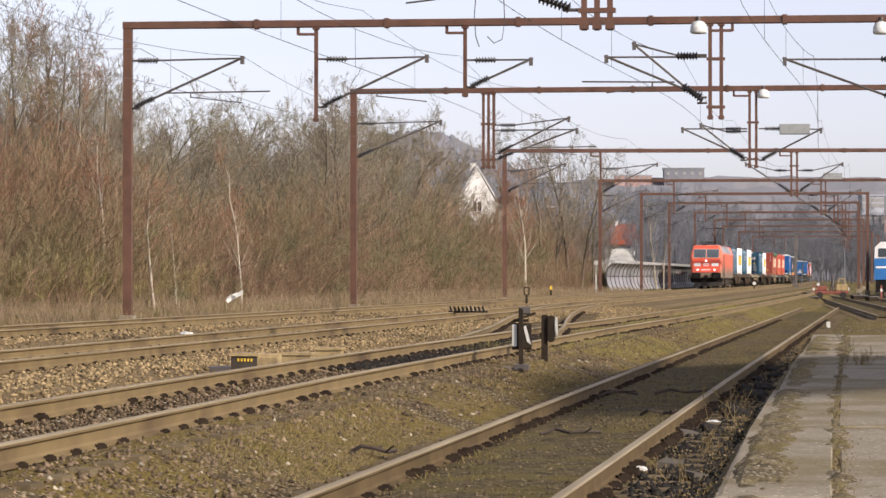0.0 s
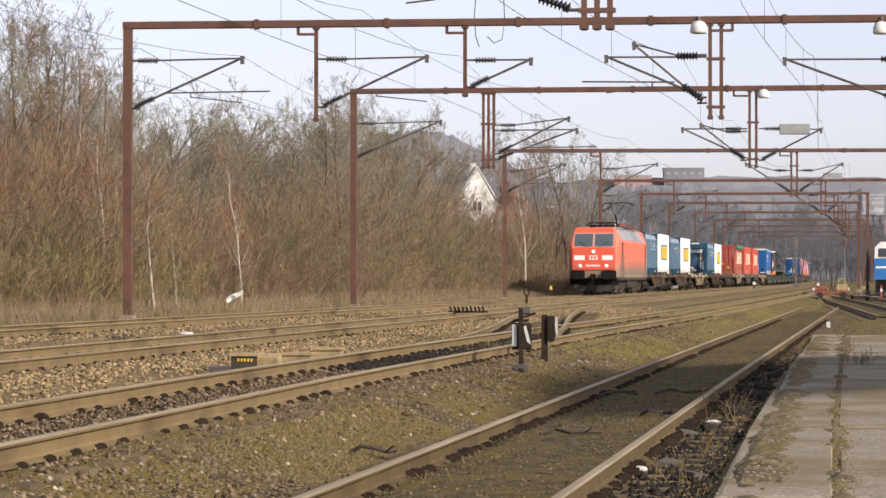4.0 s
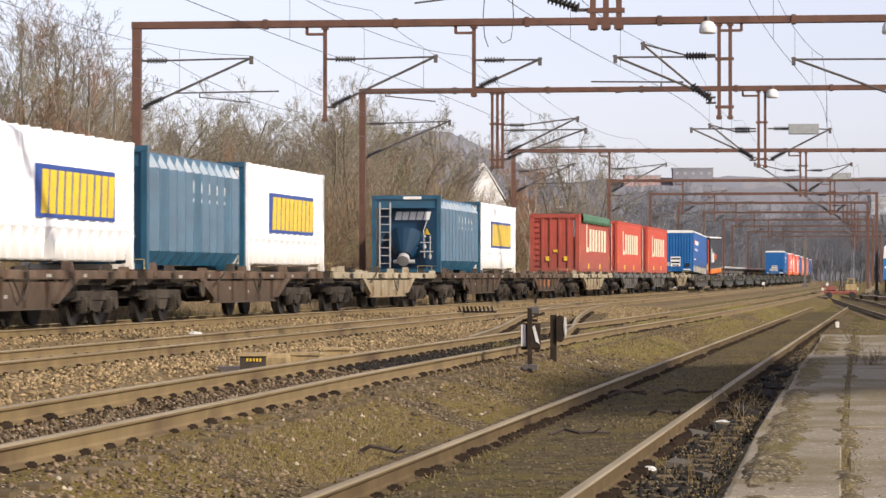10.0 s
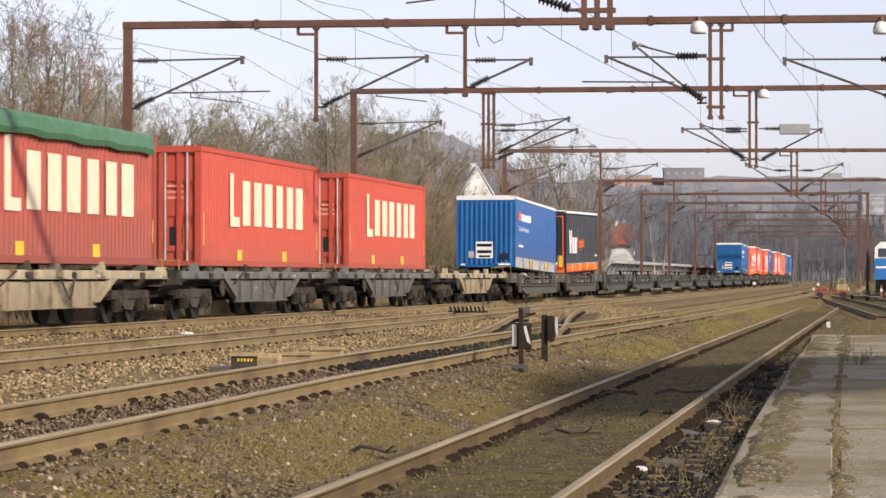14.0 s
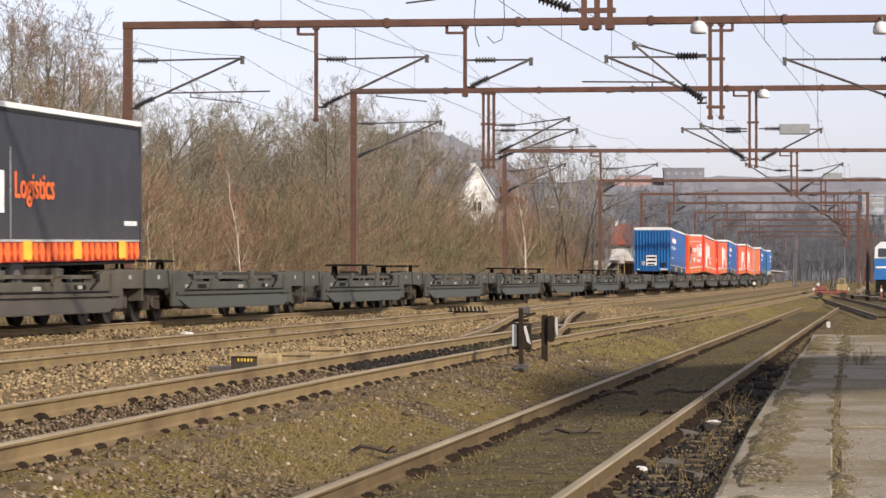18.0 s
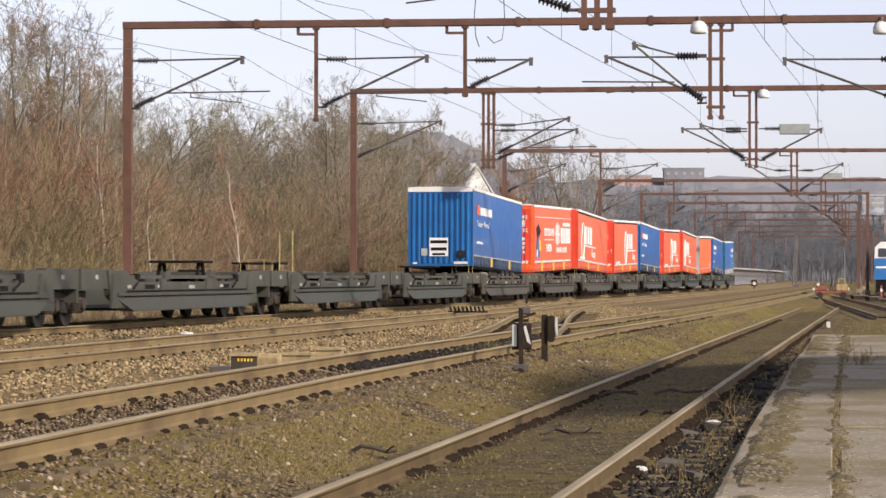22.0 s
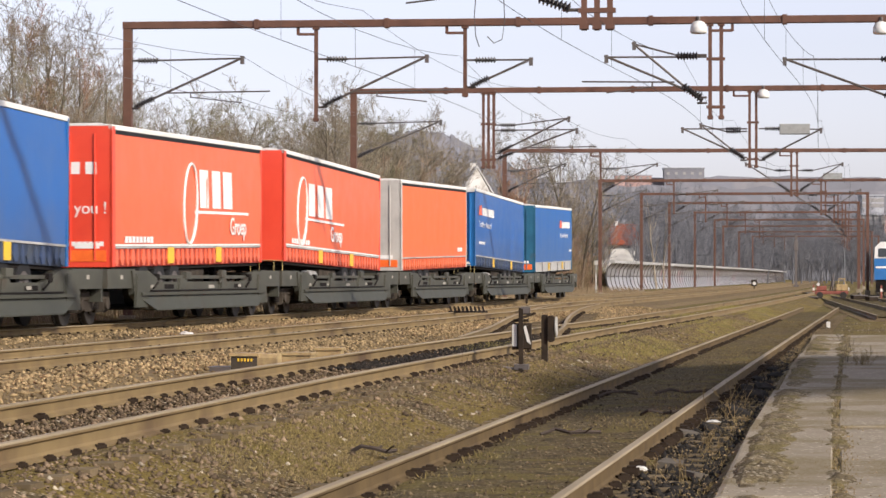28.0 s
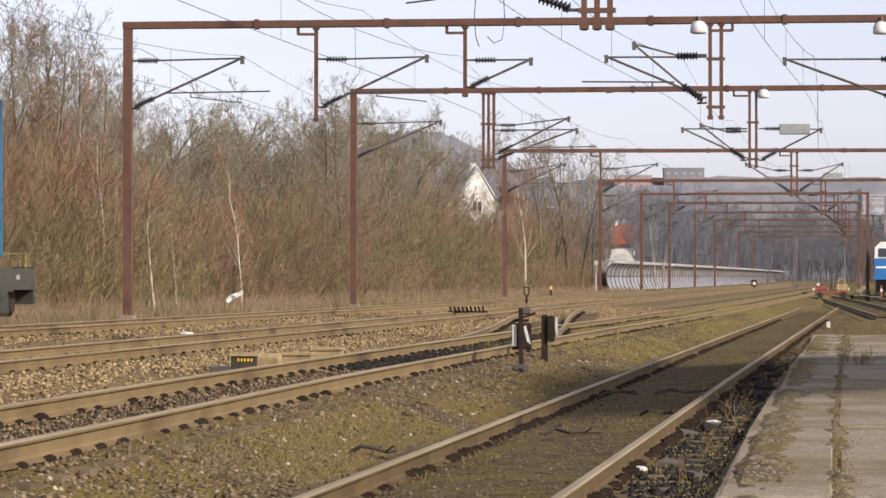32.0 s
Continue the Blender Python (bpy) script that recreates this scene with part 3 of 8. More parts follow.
BOX_RED = dirty("box_red", (0.46, 0.072, 0.042), grime=(0.26, 0.08, 0.05), low=-0.3, high=0.9, rough=0.62, amount=0.6, fade=0.88)
BOX_RED_OLD = dirty("box_red_faded", (0.36, 0.072, 0.047), grime=(0.2, 0.07, 0.05), low=-0.3, high=1.4, rough=0.6, amount=0.6, fade=0.8)
TARP_GREEN = mat("green_tarpaulin", (0.05, 0.13, 0.06), 0.55, col2=(0.07, 0.17, 0.09), scale=2.5, bump=0.5, bump_scale=3)
CREAM = mat("cream_paint", (0.72, 0.63, 0.45), 0.6, col2=(0.62, 0.53, 0.37), scale=3)
WAGON_BROWN = dirty("wagon_brown", (0.155, 0.108, 0.076), grime=(0.06, 0.046, 0.034), low=0.2, high=1.25, rough=0.8, fade=0.4, amount=0.8, streak=9.0, spots=(0.09, 0.045, 0.024))
WAGON_DARK = dirty("wagon_dark_brown", (0.12, 0.085, 0.06), grime=(0.05, 0.04, 0.03), low=0.2, high=1.25, rough=0.8, fade=0.4, amount=0.8, streak=9.0, spots=(0.09, 0.045, 0.024))
WAGON_BEIGE = dirty("wagon_dirty_beige", (0.40, 0.345, 0.235), grime=(0.19, 0.135, 0.08), low=0.1, high=1.3, rough=0.8, fade=0.62, amount=0.75, streak=9.0, spots=(0.15, 0.08, 0.04))
WAGON_GREY = dirty("wagon_grey", (0.15, 0.148, 0.135), grime=(0.07, 0.06, 0.048), low=0.2, high=1.2, rough=0.75, fade=0.6, amount=0.7, streak=9.0, spots=(0.1, 0.07, 0.05))
POCKET = dirty("pocket_wagon_grey", (0.078, 0.077, 0.06), grime=(0.036, 0.038, 0.027), low=0.2, high=1.15, rough=0.6, fade=0.55, amount=0.75, spots=(0.06, 0.045, 0.03))
POCKET_BROWN = dirty("pocket_wagon_brown", (0.1, 0.088, 0.064), grime=(0.045, 0.038, 0.028), low=0.2, high=1.15, rough=0.65, fade=0.5, amount=0.75, spots=(0.07, 0.048, 0.03))
CURTAIN_BLUE = dirty("curtain_blue", (0.012, 0.105, 0.36), grime=(0.07, 0.08, 0.10), low=-0.3, high=1.5, rough=0.4, amount=0.5, fade=0.88, streak=2.0, coat=0.15)
CURTAIN_BLUE_OLD = dirty("curtain_blue_faded", (0.018, 0.12, 0.38), grime=(0.06, 0.11, 0.22), low=-0.5, high=2.9, rough=0.5, amount=0.6, fade=0.8, streak=1.0)
HEAD_RED = mat("headboard_red", (0.74, 0.07, 0.03), 0.45, col2=(0.66, 0.055, 0.026), scale=1.5, coat=0.1)
# hem colours darkened for the shade between gathered folds; the blue is grimy too
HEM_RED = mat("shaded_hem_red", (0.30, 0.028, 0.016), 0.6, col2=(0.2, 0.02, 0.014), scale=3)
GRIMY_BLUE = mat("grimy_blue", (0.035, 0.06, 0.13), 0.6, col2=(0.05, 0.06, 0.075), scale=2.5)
HEM_BLUE = mat("shaded_grimy_hem_blue", (0.02, 0.035, 0.07), 0.6, col2=(0.03, 0.035, 0.045), scale=3)
CURTAIN_RED = dirty("curtain_red", (0.80, 0.13, 0.042), grime=(0.38, 0.12, 0.08), low=-0.2, high=1.0, rough=0.4, amount=0.4, fade=0.94, streak=2.0, coat=0.1)
CURTAIN_RUST = dirty("curtain_brick_red", (0.80, 0.145, 0.038), grime=(0.36, 0.13, 0.08), low=-0.2, high=1.0, rough=0.5, amount=0.4, fade=0.92, streak=2.0)
CURTAIN_BLACK = dirty("curtain_anthracite", (0.022, 0.022, 0.028), grime=(0.06, 0.055, 0.05), low=-0.2, high=1.5, rough=0.45, amount=0.5, streak=2.0)
HEAD_BLUE = mat("headboard_blue", (0.01125, 0.1125, 0.315), 0.45, col2=(0.009, 0.09, 0.2625), scale=1.5, coat=0.1)
TEAL_DOOR = mat("faded_blue_door", (0.024, 0.128, 0.216), 0.6, col2=(0.016, 0.088, 0.16), scale=1.5, spots=(0.08, 0.056, 0.04), spot_scale=1.0, spot_at=0.62)
ALU = mat("aluminium_board", (0.52, 0.51, 0.48), 0.5, 0.3, col2=(0.36, 0.35, 0.33), scale=2, spots=(0.25, 0.23, 0.2), spot_scale=0.8)
ROOF_WHITE = mat("white_tarpaulin_roof", (0.76, 0.75, 0.71), 0.6, col2=(0.6, 0.59, 0.55), scale=1.5)
ORANGE = mat("marker_orange", (0.85, 0.16, 0.02), 0.45, col2=(0.75, 0.12, 0.02), scale=4)
GREY_DOOR = mat("grey_door", (0.48, 0.46, 0.42), 0.6, col2=(0.36, 0.34, 0.31), scale=1.4, bump=0.1)

PRIMER = mat("orange_primer", (0.38, 0.15, 0.06), 0.8, scale=4)

TRAIN = []  # thing, metres behind the locomotive's front, length between its ends, lift over the rails, tilt


def bars(x0, x1, z0, z1, y, count, gap=0.22, lean=0.0, seed=1):
    """A word that stays plain: upright blocks on a side wall, of slightly unequal width."""
    rnd = random.Random(seed)
    out = []
    step = (x1 - x0) / count
    for i in range(count):
        a = x0 + i * step + step * gap * 0.5
        b = x0 + (i + 1) * step - step * gap * (0.3 + 0.4 * rnd.random())
        out.append(Shape().prism([(a, z0), (b, z0), (b + lean, z1), (a + lean, z1)], y, y + 0.006, "y"))
    return out


def word(name, blocks, material, parent, label="", turn=None):
    """Each block of a plain word as a part of its own."""
    for sh in blocks:
        part(name, sh.turned(turn) if turn is not None else sh, material, parent, label)


def on_side(me, x, y, z, parent, flip=False):
    """Letters on the side wall facing the yard, read from the front end back."""
    ob = part("lettering", me, None, parent, at=pose(x, y, z, 90, 0, 180))
    return ob


def bogie(parent, x, wheel_r=0.46, base=1.8, material=None):
    m = material or UNDER_BROWN
    b = part("bogie", Shape().box(x - base / 2 - 0.55, 0.88, 0.52, x + base / 2 + 0.55, 1.06, 0.74, 0.03).box(x - base / 2 - 0.55, -1.06, 0.52, x + base / 2 + 0.55, -0.88, 0.74, 0.03)
             .box(x - 0.3, -1.0, 0.42, x + 0.3, 1.0, 0.86, 0.04).box(x - base / 2 - 0.6, -1.0, 0.6, x - base / 2 - 0.48, 1.0, 0.72)
             .box(x + base / 2 + 0.48, -1.0, 0.6, x + base / 2 + 0.6, 1.0, 0.72)
             .prism([(x - 0.45, 0.52), (x + 0.45, 0.52), (x + 0.25, 0.3), (x - 0.25, 0.3)], 0.9, 1.04, "y"), m, parent)
    for wx in (x - base / 2, x + base / 2):
        for s in (-1, 1):
            w = part("wheel", Shape().wheel(wx, s * 0.69, s * 0.80, wheel_r, wheel_r, 24).wheel(wx, s * 0.65, s * 0.69, wheel_r, wheel_r + 0.03, 24)
                     .wheel(wx, s * 0.80, s * 0.83, wheel_r, wheel_r * 0.55, 20).wheel(wx, s * 0.83, s * 0.87, wheel_r, 0.12, 12), TYRE_STEEL, b)
        part("axle", Shape().tube((wx, -0.7, wheel_r), (wx, 0.7, wheel_r), 0.09, 10), UNDER, b)
        sh = Shape().box(wx - 0.17, 0.86, wheel_r - 0.19, wx + 0.17, 1.14, wheel_r + 0.15, 0.05).wheel(wx, 1.12, 1.2, wheel_r, 0.13, 10)
        part("axle_box", sh, m, b)
        for e in (-0.27, 0.27):
            sp = Shape()
            for k in range(5):
                sp.tube((wx + e, 0.99, 0.34 + k * 0.06), (wx + e, 0.99, 0.385 + k * 0.06), 0.085, 8)
            part("spring", sp, UNDER, b)
    part("brake_gear", Shape().box(x - 0.5, 0.72, 0.28, x - 0.36, 0.86, 0.62).box(x + 0.36, 0.72, 0.28, x + 0.5, 0.86, 0.62).tube((x - 0.8, 0.93, 0.36), (x + 0.8, 0.93, 0.36), 0.03), UNDER, b)
    return b


def buffers(parent, x, s, material=UNDER):
    """Two buffers and the coupling at an end; s is +1 at the front."""
    for y in (-0.875, 0.875):
        part("buffer", Shape().tube((x, y, 1.05), (x + s * 0.35, y, 1.05), 0.1, 12).tube((x + s * 0.32, y, 1.05), (x + s * 0.58, y, 1.05), 0.075, 12)
             .prism([(y - 0.22, 0.88), (y + 0.22, 0.88), (y + 0.22, 1.22), (y - 0.22, 1.22)], x + s * 0.57, x + s * 0.61), material, parent)
    part("coupling", Shape().box(x, -0.05, 0.97, x + s * 0.4, 0.05, 1.07).pipe([(x + s * 0.4, 0, 1.0), (x + s * 0.5, 0, 0.8), (x + s * 0.42, 0, 0.55)], 0.03), UNDER, parent)


def locomotive():
    top = empty("electric_locomotive", "bright red four-axle electric freight locomotive with grime along the sills", "locomotive")
    L = 17.7

    def ring(x, w, rake=0.0, s=1):
        half = [(w - 0.06, 0.95), (w, 1.05), (w, 2.75), (w, 3.08), (w - 0.07 + 0.04 * rake, 3.2), (w - 0.42 + 0.26 * rake, 3.78), (w - 0.62 + 0.34 * rake, 3.9)]

        def lean(z):
            return rake * (0.10 * max(0, 1.5 - z) + (0.04 * (z - 1.5) if z > 1.5 else 0) + (0.55 * (z - 2.72) if z > 2.72 else 0))
        return [(x - s * lean(z), y, z) for y, z in half] + [(x - s * lean(z), -y, z) for y, z in reversed(half)]
    secs = [ring(0, 1.27, 1), ring(-0.14, 1.40, 0.95), ring(-0.55, 1.46, 0.75), ring(-1.35, 1.49, 0.1), ring(-2.2, 1.49), ring(-L + 2.2, 1.49), ring(-L + 1.35, 1.49, 0.1, -1),
            ring(-L + 0.55, 1.46, 0.75, -1), ring(-L + 0.18, 1.38, 0.95, -1), ring(-L, 1.2, 1, -1)]
    n = len(secs[0])

    def loft(ss, lo, hi, caps=False):
        v, f = [], []
        for q in ss:
            v += q
        for i in range(len(ss) - 1):
            for k in range(n):
                if lo <= k < hi:
                    f.append((i * n + k, i * n + (k + 1) % n, i * n + n + (k + 1) % n, i * n + n + k))
        if caps:
            f += [tuple(range(n)), tuple((len(ss) - 1) * n + k for k in reversed(range(n)))]
        return Shape().add(v, f)
    body = part("body", loft(secs, 0, n, True), LOCO_RED, top, "red car body, brown with grime low down")
    # grey panels on the slanting roof edge, and the roof itself
    for s in (1, -1):
        for i in range(4):
            xa, xb = -2.35 - i * 3.3, -2.35 - (i + 1) * 3.3 + 0.06
            part("roof_panel", Shape().add([(xa, s * 1.435, 3.22), (xb, s * 1.435, 3.22), (xb, s * 1.06, 3.83), (xa, s * 1.06, 3.83),
                                            (xa, s * 1.40, 3.19), (xb, s * 1.40, 3.19), (xb, s * 1.03, 3.80), (xa, s * 1.03, 3.80)],
                                           [(0, 1, 2, 3), (4, 7, 6, 5), (0, 4, 5, 1), (2, 6, 7, 3), (1, 5, 6, 2), (0, 3, 7, 4)]), LOCO_ROOF, body)
    part("roof", Shape().box(-L + 1.9, -1.0, 3.89, -1.9, 1.0, 3.93, 0.015).box(-L + 6, -0.6, 3.93, -6.2, 0.6, 4.02, 0.03), LOCO_ROOF, top)

    def face(y, z, out=0.012, s=1):
        lean = 0.10 * max(0, 1.5 - z) + (0.04 * (z - 1.5) if z > 1.5 else 0) + (0.55 * (z - 2.72) if z > 2.72 else 0)
        return (out - lean, y, z)

    def plate(y0, y1, z0, z1, out=0.012, thick=0.02):
        a = [face(y0, z0, out), face(y1, z0, out), face(y1, z1, out), face(y0, z1, out)]
        b = [(x - thick, y, z) for x, y, z in a]
        return Shape().add(a + b, [(0, 1, 2, 3), (7, 6, 5, 4), (0, 4, 5, 1), (1, 5, 6, 2), (2, 6, 7, 3), (3, 7, 4, 0)])
    part("cab_front", plate(-1.22, 1.22, 1.45, 2.70, 0.006), LOCO_FRONT, top, "cleaner bright red cab front, its weaker light put into a deeper red")
    part("cab_brow", plate(-1.08, 1.08, 3.62, 3.86, 0.006), LOCO_FRONT, top)
    for y0, y1 in ((-1.12, -0.06), (0.06, 1.12)):
        g = part("windscreen", plate(y0, y1, 2.80, 3.53, 0.02), GLASS, top, "dark glass windscreen in a black rubber seal")
        part("window_seal", plate(y0 - 0.035, y1 + 0.035, 2.765, 3.565, 0.01), GREY_BOX, g, "pale grey window seal")
        m = 0.25 if y0 < 0 else -0.25
        part("wiper", Shape().tube(face((y0 + y1) / 2 + m, 2.72, 0.04), face((y0 + y1) / 2 - m, 3.1, 0.05), 0.015), BLACK_RUBBER, g)
    for y0, y1 in ((-1.12, -0.5), (0.5, 1.12)):
        part("white_panel", plate(y0, y1, 2.0, 2.28), WHITE_PAINT, top, "white reflective panel")
    part("top_lamp", Shape().tube(face(0, 2.5, 0), face(0, 2.5, 0.05), 0.09, 14), HEADLAMP, top, "lit white marker lamp")
    for s in (-1, 1):
        part("headlamp", Shape().tube(face(s * 0.76, 1.68, 0), face(s * 0.76, 1.68, 0.05), 0.085, 14), HEADLAMP, top, "lit round headlamp")
        part("tail_lamp", Shape().tube(face(s * 0.97, 1.68, 0), face(s * 0.97, 1.68, 0.045), 0.085, 14), DULL_LAMP, top, "unlit round tail lamp")
    part("emblem", plate(-0.24, 0.24, 2.03, 2.27, 0.014), WHITE_PAINT, top, "white emblem with a red ring")
    part("emblem_bar", plate(-0.17, -0.03, 2.08, 2.22, 0.02).add(*(lambda q: (q.v, q.f))(plate(0.03, 0.17, 2.08, 2.22, 0.02))), LOCO_FRONT, top)
    for i in range(7):
        part("number_bar", plate(-0.42 + i * 0.12, -0.34 + i * 0.12, 1.62, 1.74, 0.012), WHITE_PAINT, top)
    # buffer beam, plough, steps
    part("buffer_beam", Shape().box(-0.3, -1.32, 0.9, 0.02, -0.5, 1.4, 0.04).box(-0.3, 0.5, 0.9, 0.02, 1.32, 1.4, 0.04).box(-0.5, -0.55, 0.5, -0.28, 0.55, 1.42).box(-0.9, -1.4, 0.6, -0.25, 1.4, 0.95, 0.03), UNDER, top)
    for s in (-1, 1):
        part("buffer", Shape().box(0.0, s * 0.875 - 0.33, 0.92, 0.2, s * 0.875 + 0.33, 1.36, 0.05).tube((0.15, s * 0.875, 1.06), (0.55, s * 0.875, 1.06), 0.11, 12)
             .box(0.52, s * 0.875 - 0.3, 0.9, 0.57, s * 0.875 + 0.3, 1.24, 0.04), UNDER, top)
    part("coupling", Shape().box(0.02, -0.16, 0.92, 0.3, 0.16, 1.2, 0.04).pipe([(0.3, 0, 1.05), (0.45, 0, 0.9), (0.36, 0, 0.55)], 0.04)
         .pipe([(0.02, 0.35, 1.0), (0.2, 0.37, 0.75), (0.04, 0.42, 0.55)], 0.03).pipe([(0.02, -0.35, 1.0), (0.2, -0.37, 0.75), (0.04, -0.42, 0.55)], 0.03), UNDER, top)
    part("plough", Shape().prism([(-1.2, 0.5), (-0.95, 0.2), (0.95, 0.2), (1.3, 0.5), (1.15, 0.56), (-1.1, 0.56)], -0.4, -0.15), PLOUGH, top, "dusty black rail guard plough")
    for s in (-1, 1):
        part("cab_step", Shape().box(-0.55, s * 1.15, 0.55, -0.2, s * 1.4, 0.6).box(-0.55, s * 1.15, 0.82, -0.2, s * 1.4, 0.87).box(-0.6, s * 1.36, 0.5, -0.55, s * 1.42, 1.0), UNDER, top)
    # doors, side windows, grab rails, sill marks
    for xd in (-1.75, -L + 1.75):
        for s in (1, -1):
            d = part("cab_door", Shape().box(xd - 0.4, s * 1.492, 1.0, xd + 0.4, s * 1.505, 2.5), DOOR_DUST, top, "dusty beige cab door")
            part("door_window", Shape().prism([(xd - 0.2, 2.25), (xd + 0.2, 2.25), (xd + 0.2, 2.92), (xd + 0.12, 3.04), (xd - 0.12, 3.04), (xd - 0.2, 2.92)], s * 1.49, s * 1.51, "y"), BLACK_RUBBER, d)
            for e in (-0.52, 0.52):
                part("grab_rail", Shape().tube((xd + e, s * 1.54, 1.05), (xd + e, s * 1.54, 2.3), 0.018), GALV, d)
    part("panel_joint", Shape().box(-2.45, 1.489, 1.0, -2.42, 1.495, 3.1).box(-L + 2.42, 1.489, 1.0, -L + 2.45, 1.495, 3.1), UNDER, top)
    part("side_emblem", Shape().box(-9.0, 1.49, 2.1, -8.7, 1.497, 2.5, 0.0), PALE_RED, top, "pale worn emblem outline")
    for i in range(9):
        part("sill_mark", Shape().box(-3.6 - i * 1.25 + 0.3 * (i * i % 3), 1.488, 1.0, -3.5 - i * 1.25 + 0.3 * (i * i % 3), 1.5, 1.11), CREAM, top)
    word("notice_bar", bars(-4.6, -2.9, 1.9, 1.97, 1.49, 5) + bars(-5.6, -2.9, 1.62, 1.68, 1.49, 9), PALE_RED, top)
    part("frame_rail", Shape().box(-L + 0.5, -1.42, 0.82, -0.5, 1.42, 0.96, 0.02), UNDER_BROWN, top)
    part("transformer", Shape().box(-L / 2 - 1.7, -1.3, 0.35, -L / 2 + 1.7, 1.3, 0.85, 0.08).box(-L / 2 - 2.6, 1.0, 0.5, -L / 2 - 1.9, 1.35, 0.85, 0.03)
         .box(-L / 2 + 1.9, 1.0, 0.45, -L / 2 + 2.5, 1.35, 0.85, 0.03), UNDER_BROWN, top)
    for x in (-3.9, -L + 3.9):
        b = bogie(top, x, 0.62, 2.6, UNDER_DUST)
        # black block in the motors' place, added to keep the wheel gaps dark
        part("traction_motor", Shape().box(x - 1.9, -0.6, 0.25, x + 1.9, 0.6, 0.85, 0.05), UNDER, b)
        for k, dx in enumerate((-2.0, -1.45, -0.7, 0.6, 1.2, 1.95)):
            part("sand_pipe", Shape().box(x + dx - 0.05, 1.06, 0.35 - 0.06 * (k % 3), x + dx + 0.06, 1.2, 0.86, 0.01).tube((x + dx, 1.1, 0.35), (x + dx + 0.12, 1.0, 0.12), 0.03), UNDER_DUST, b)
        for e in (-1, 1):
            part("bogie_damper", Shape().tube((x + e * 1.9, 1.12, 0.75), (x + e * 0.9, 1.16, 0.75), 0.05), UNDER_BROWN, b)
            part("sand_box", Shape().box(x + e * 2.1, 1.0, 0.3, x + e * 2.35, 1.15, 0.8, 0.02), UNDER_DUST, b)
        part("link_bracket", Shape().box(x - 0.25, 1.05, 0.35, x + 0.25, 1.2, 0.8, 0.03), UNDER_BROWN, b)
    # roof gear: a folded pantograph ahead, a raised one behind
    for xp, up in ((-4.2, False), (-13.0, True)):
        p = part("pantograph", Shape().box(xp - 0.9, -0.6, 4.0, xp + 0.9, -0.5, 4.08).box(xp - 0.9, 0.5, 4.0, xp + 0.9, 0.6, 4.08).box(xp - 0.06, -0.6, 4.0, xp + 0.06, 0.6, 4.1), UNDER, top)
        knee = (xp + 0.95, 0, 4.9) if up else (xp + 1.0, 0, 4.18)
        head_at = (xp - 0.2, 0, 5.66) if up else (xp - 0.9, 0, 4.26)
        part("lower_arm", Shape().tube((xp - 0.2, 0, 4.05), knee, 0.05, 8), UNDER, p)
        part("upper_arm", Shape().tube((knee[0], -0.12, knee[2]), (head_at[0], -0.45, head_at[2] - 0.06), 0.025).tube((knee[0], 0.12, knee[2]), (head_at[0], 0.45, head_at[2] - 0.06), 0.025), UNDER, p)
        for e in (-0.18, 0.18):
            part("contact_strip", Shape().pipe([(head_at[0] + e, -0.98, head_at[2] - 0.16), (head_at[0] + e, -0.75, head_at[2]), (head_at[0] + e, 0.75, head_at[2]), (head_at[0] + e, 0.98, head_at[2] - 0.16)], 0.025), UNDER, p)
        for ix in (-0.8, 0.8):
            for iy in (-0.55, 0.55):
                part("insulator", Shape().sheds((xp + ix, iy, 3.92), (xp + ix, iy, 4.02), 0.08, 3), BLACK_INS, p)
    part("horn_box", Shape().box(-1.7, -0.35, 3.92, -1.2, -0.05, 4.06, 0.03).tube((-1.15, 0.3, 4.0), (-0.85, 0.3, 4.0), 0.04, 8, 0.07).box(-1.4, 0.6, 3.92, -1.3, 0.66, 4.1), UNDER, top)
    part("roof_bus_bar", Shape().pipe([(-5.5, 0.3, 4.15), (-8, 0.3, 4.18), (-12, 0.3, 4.15)], 0.025).sheds((-8, 0.3, 4.0), (-8, 0.3, 4.17), 0.08, 3).sheds((-10, 0.3, 4.0), (-10, 0.3, 4.17), 0.08, 3), UNDER, top)
    buffers(top, -L + 0.05, -1)
    TRAIN.append((top, 0.0, L, 0.0, 0.0))


locomotive()


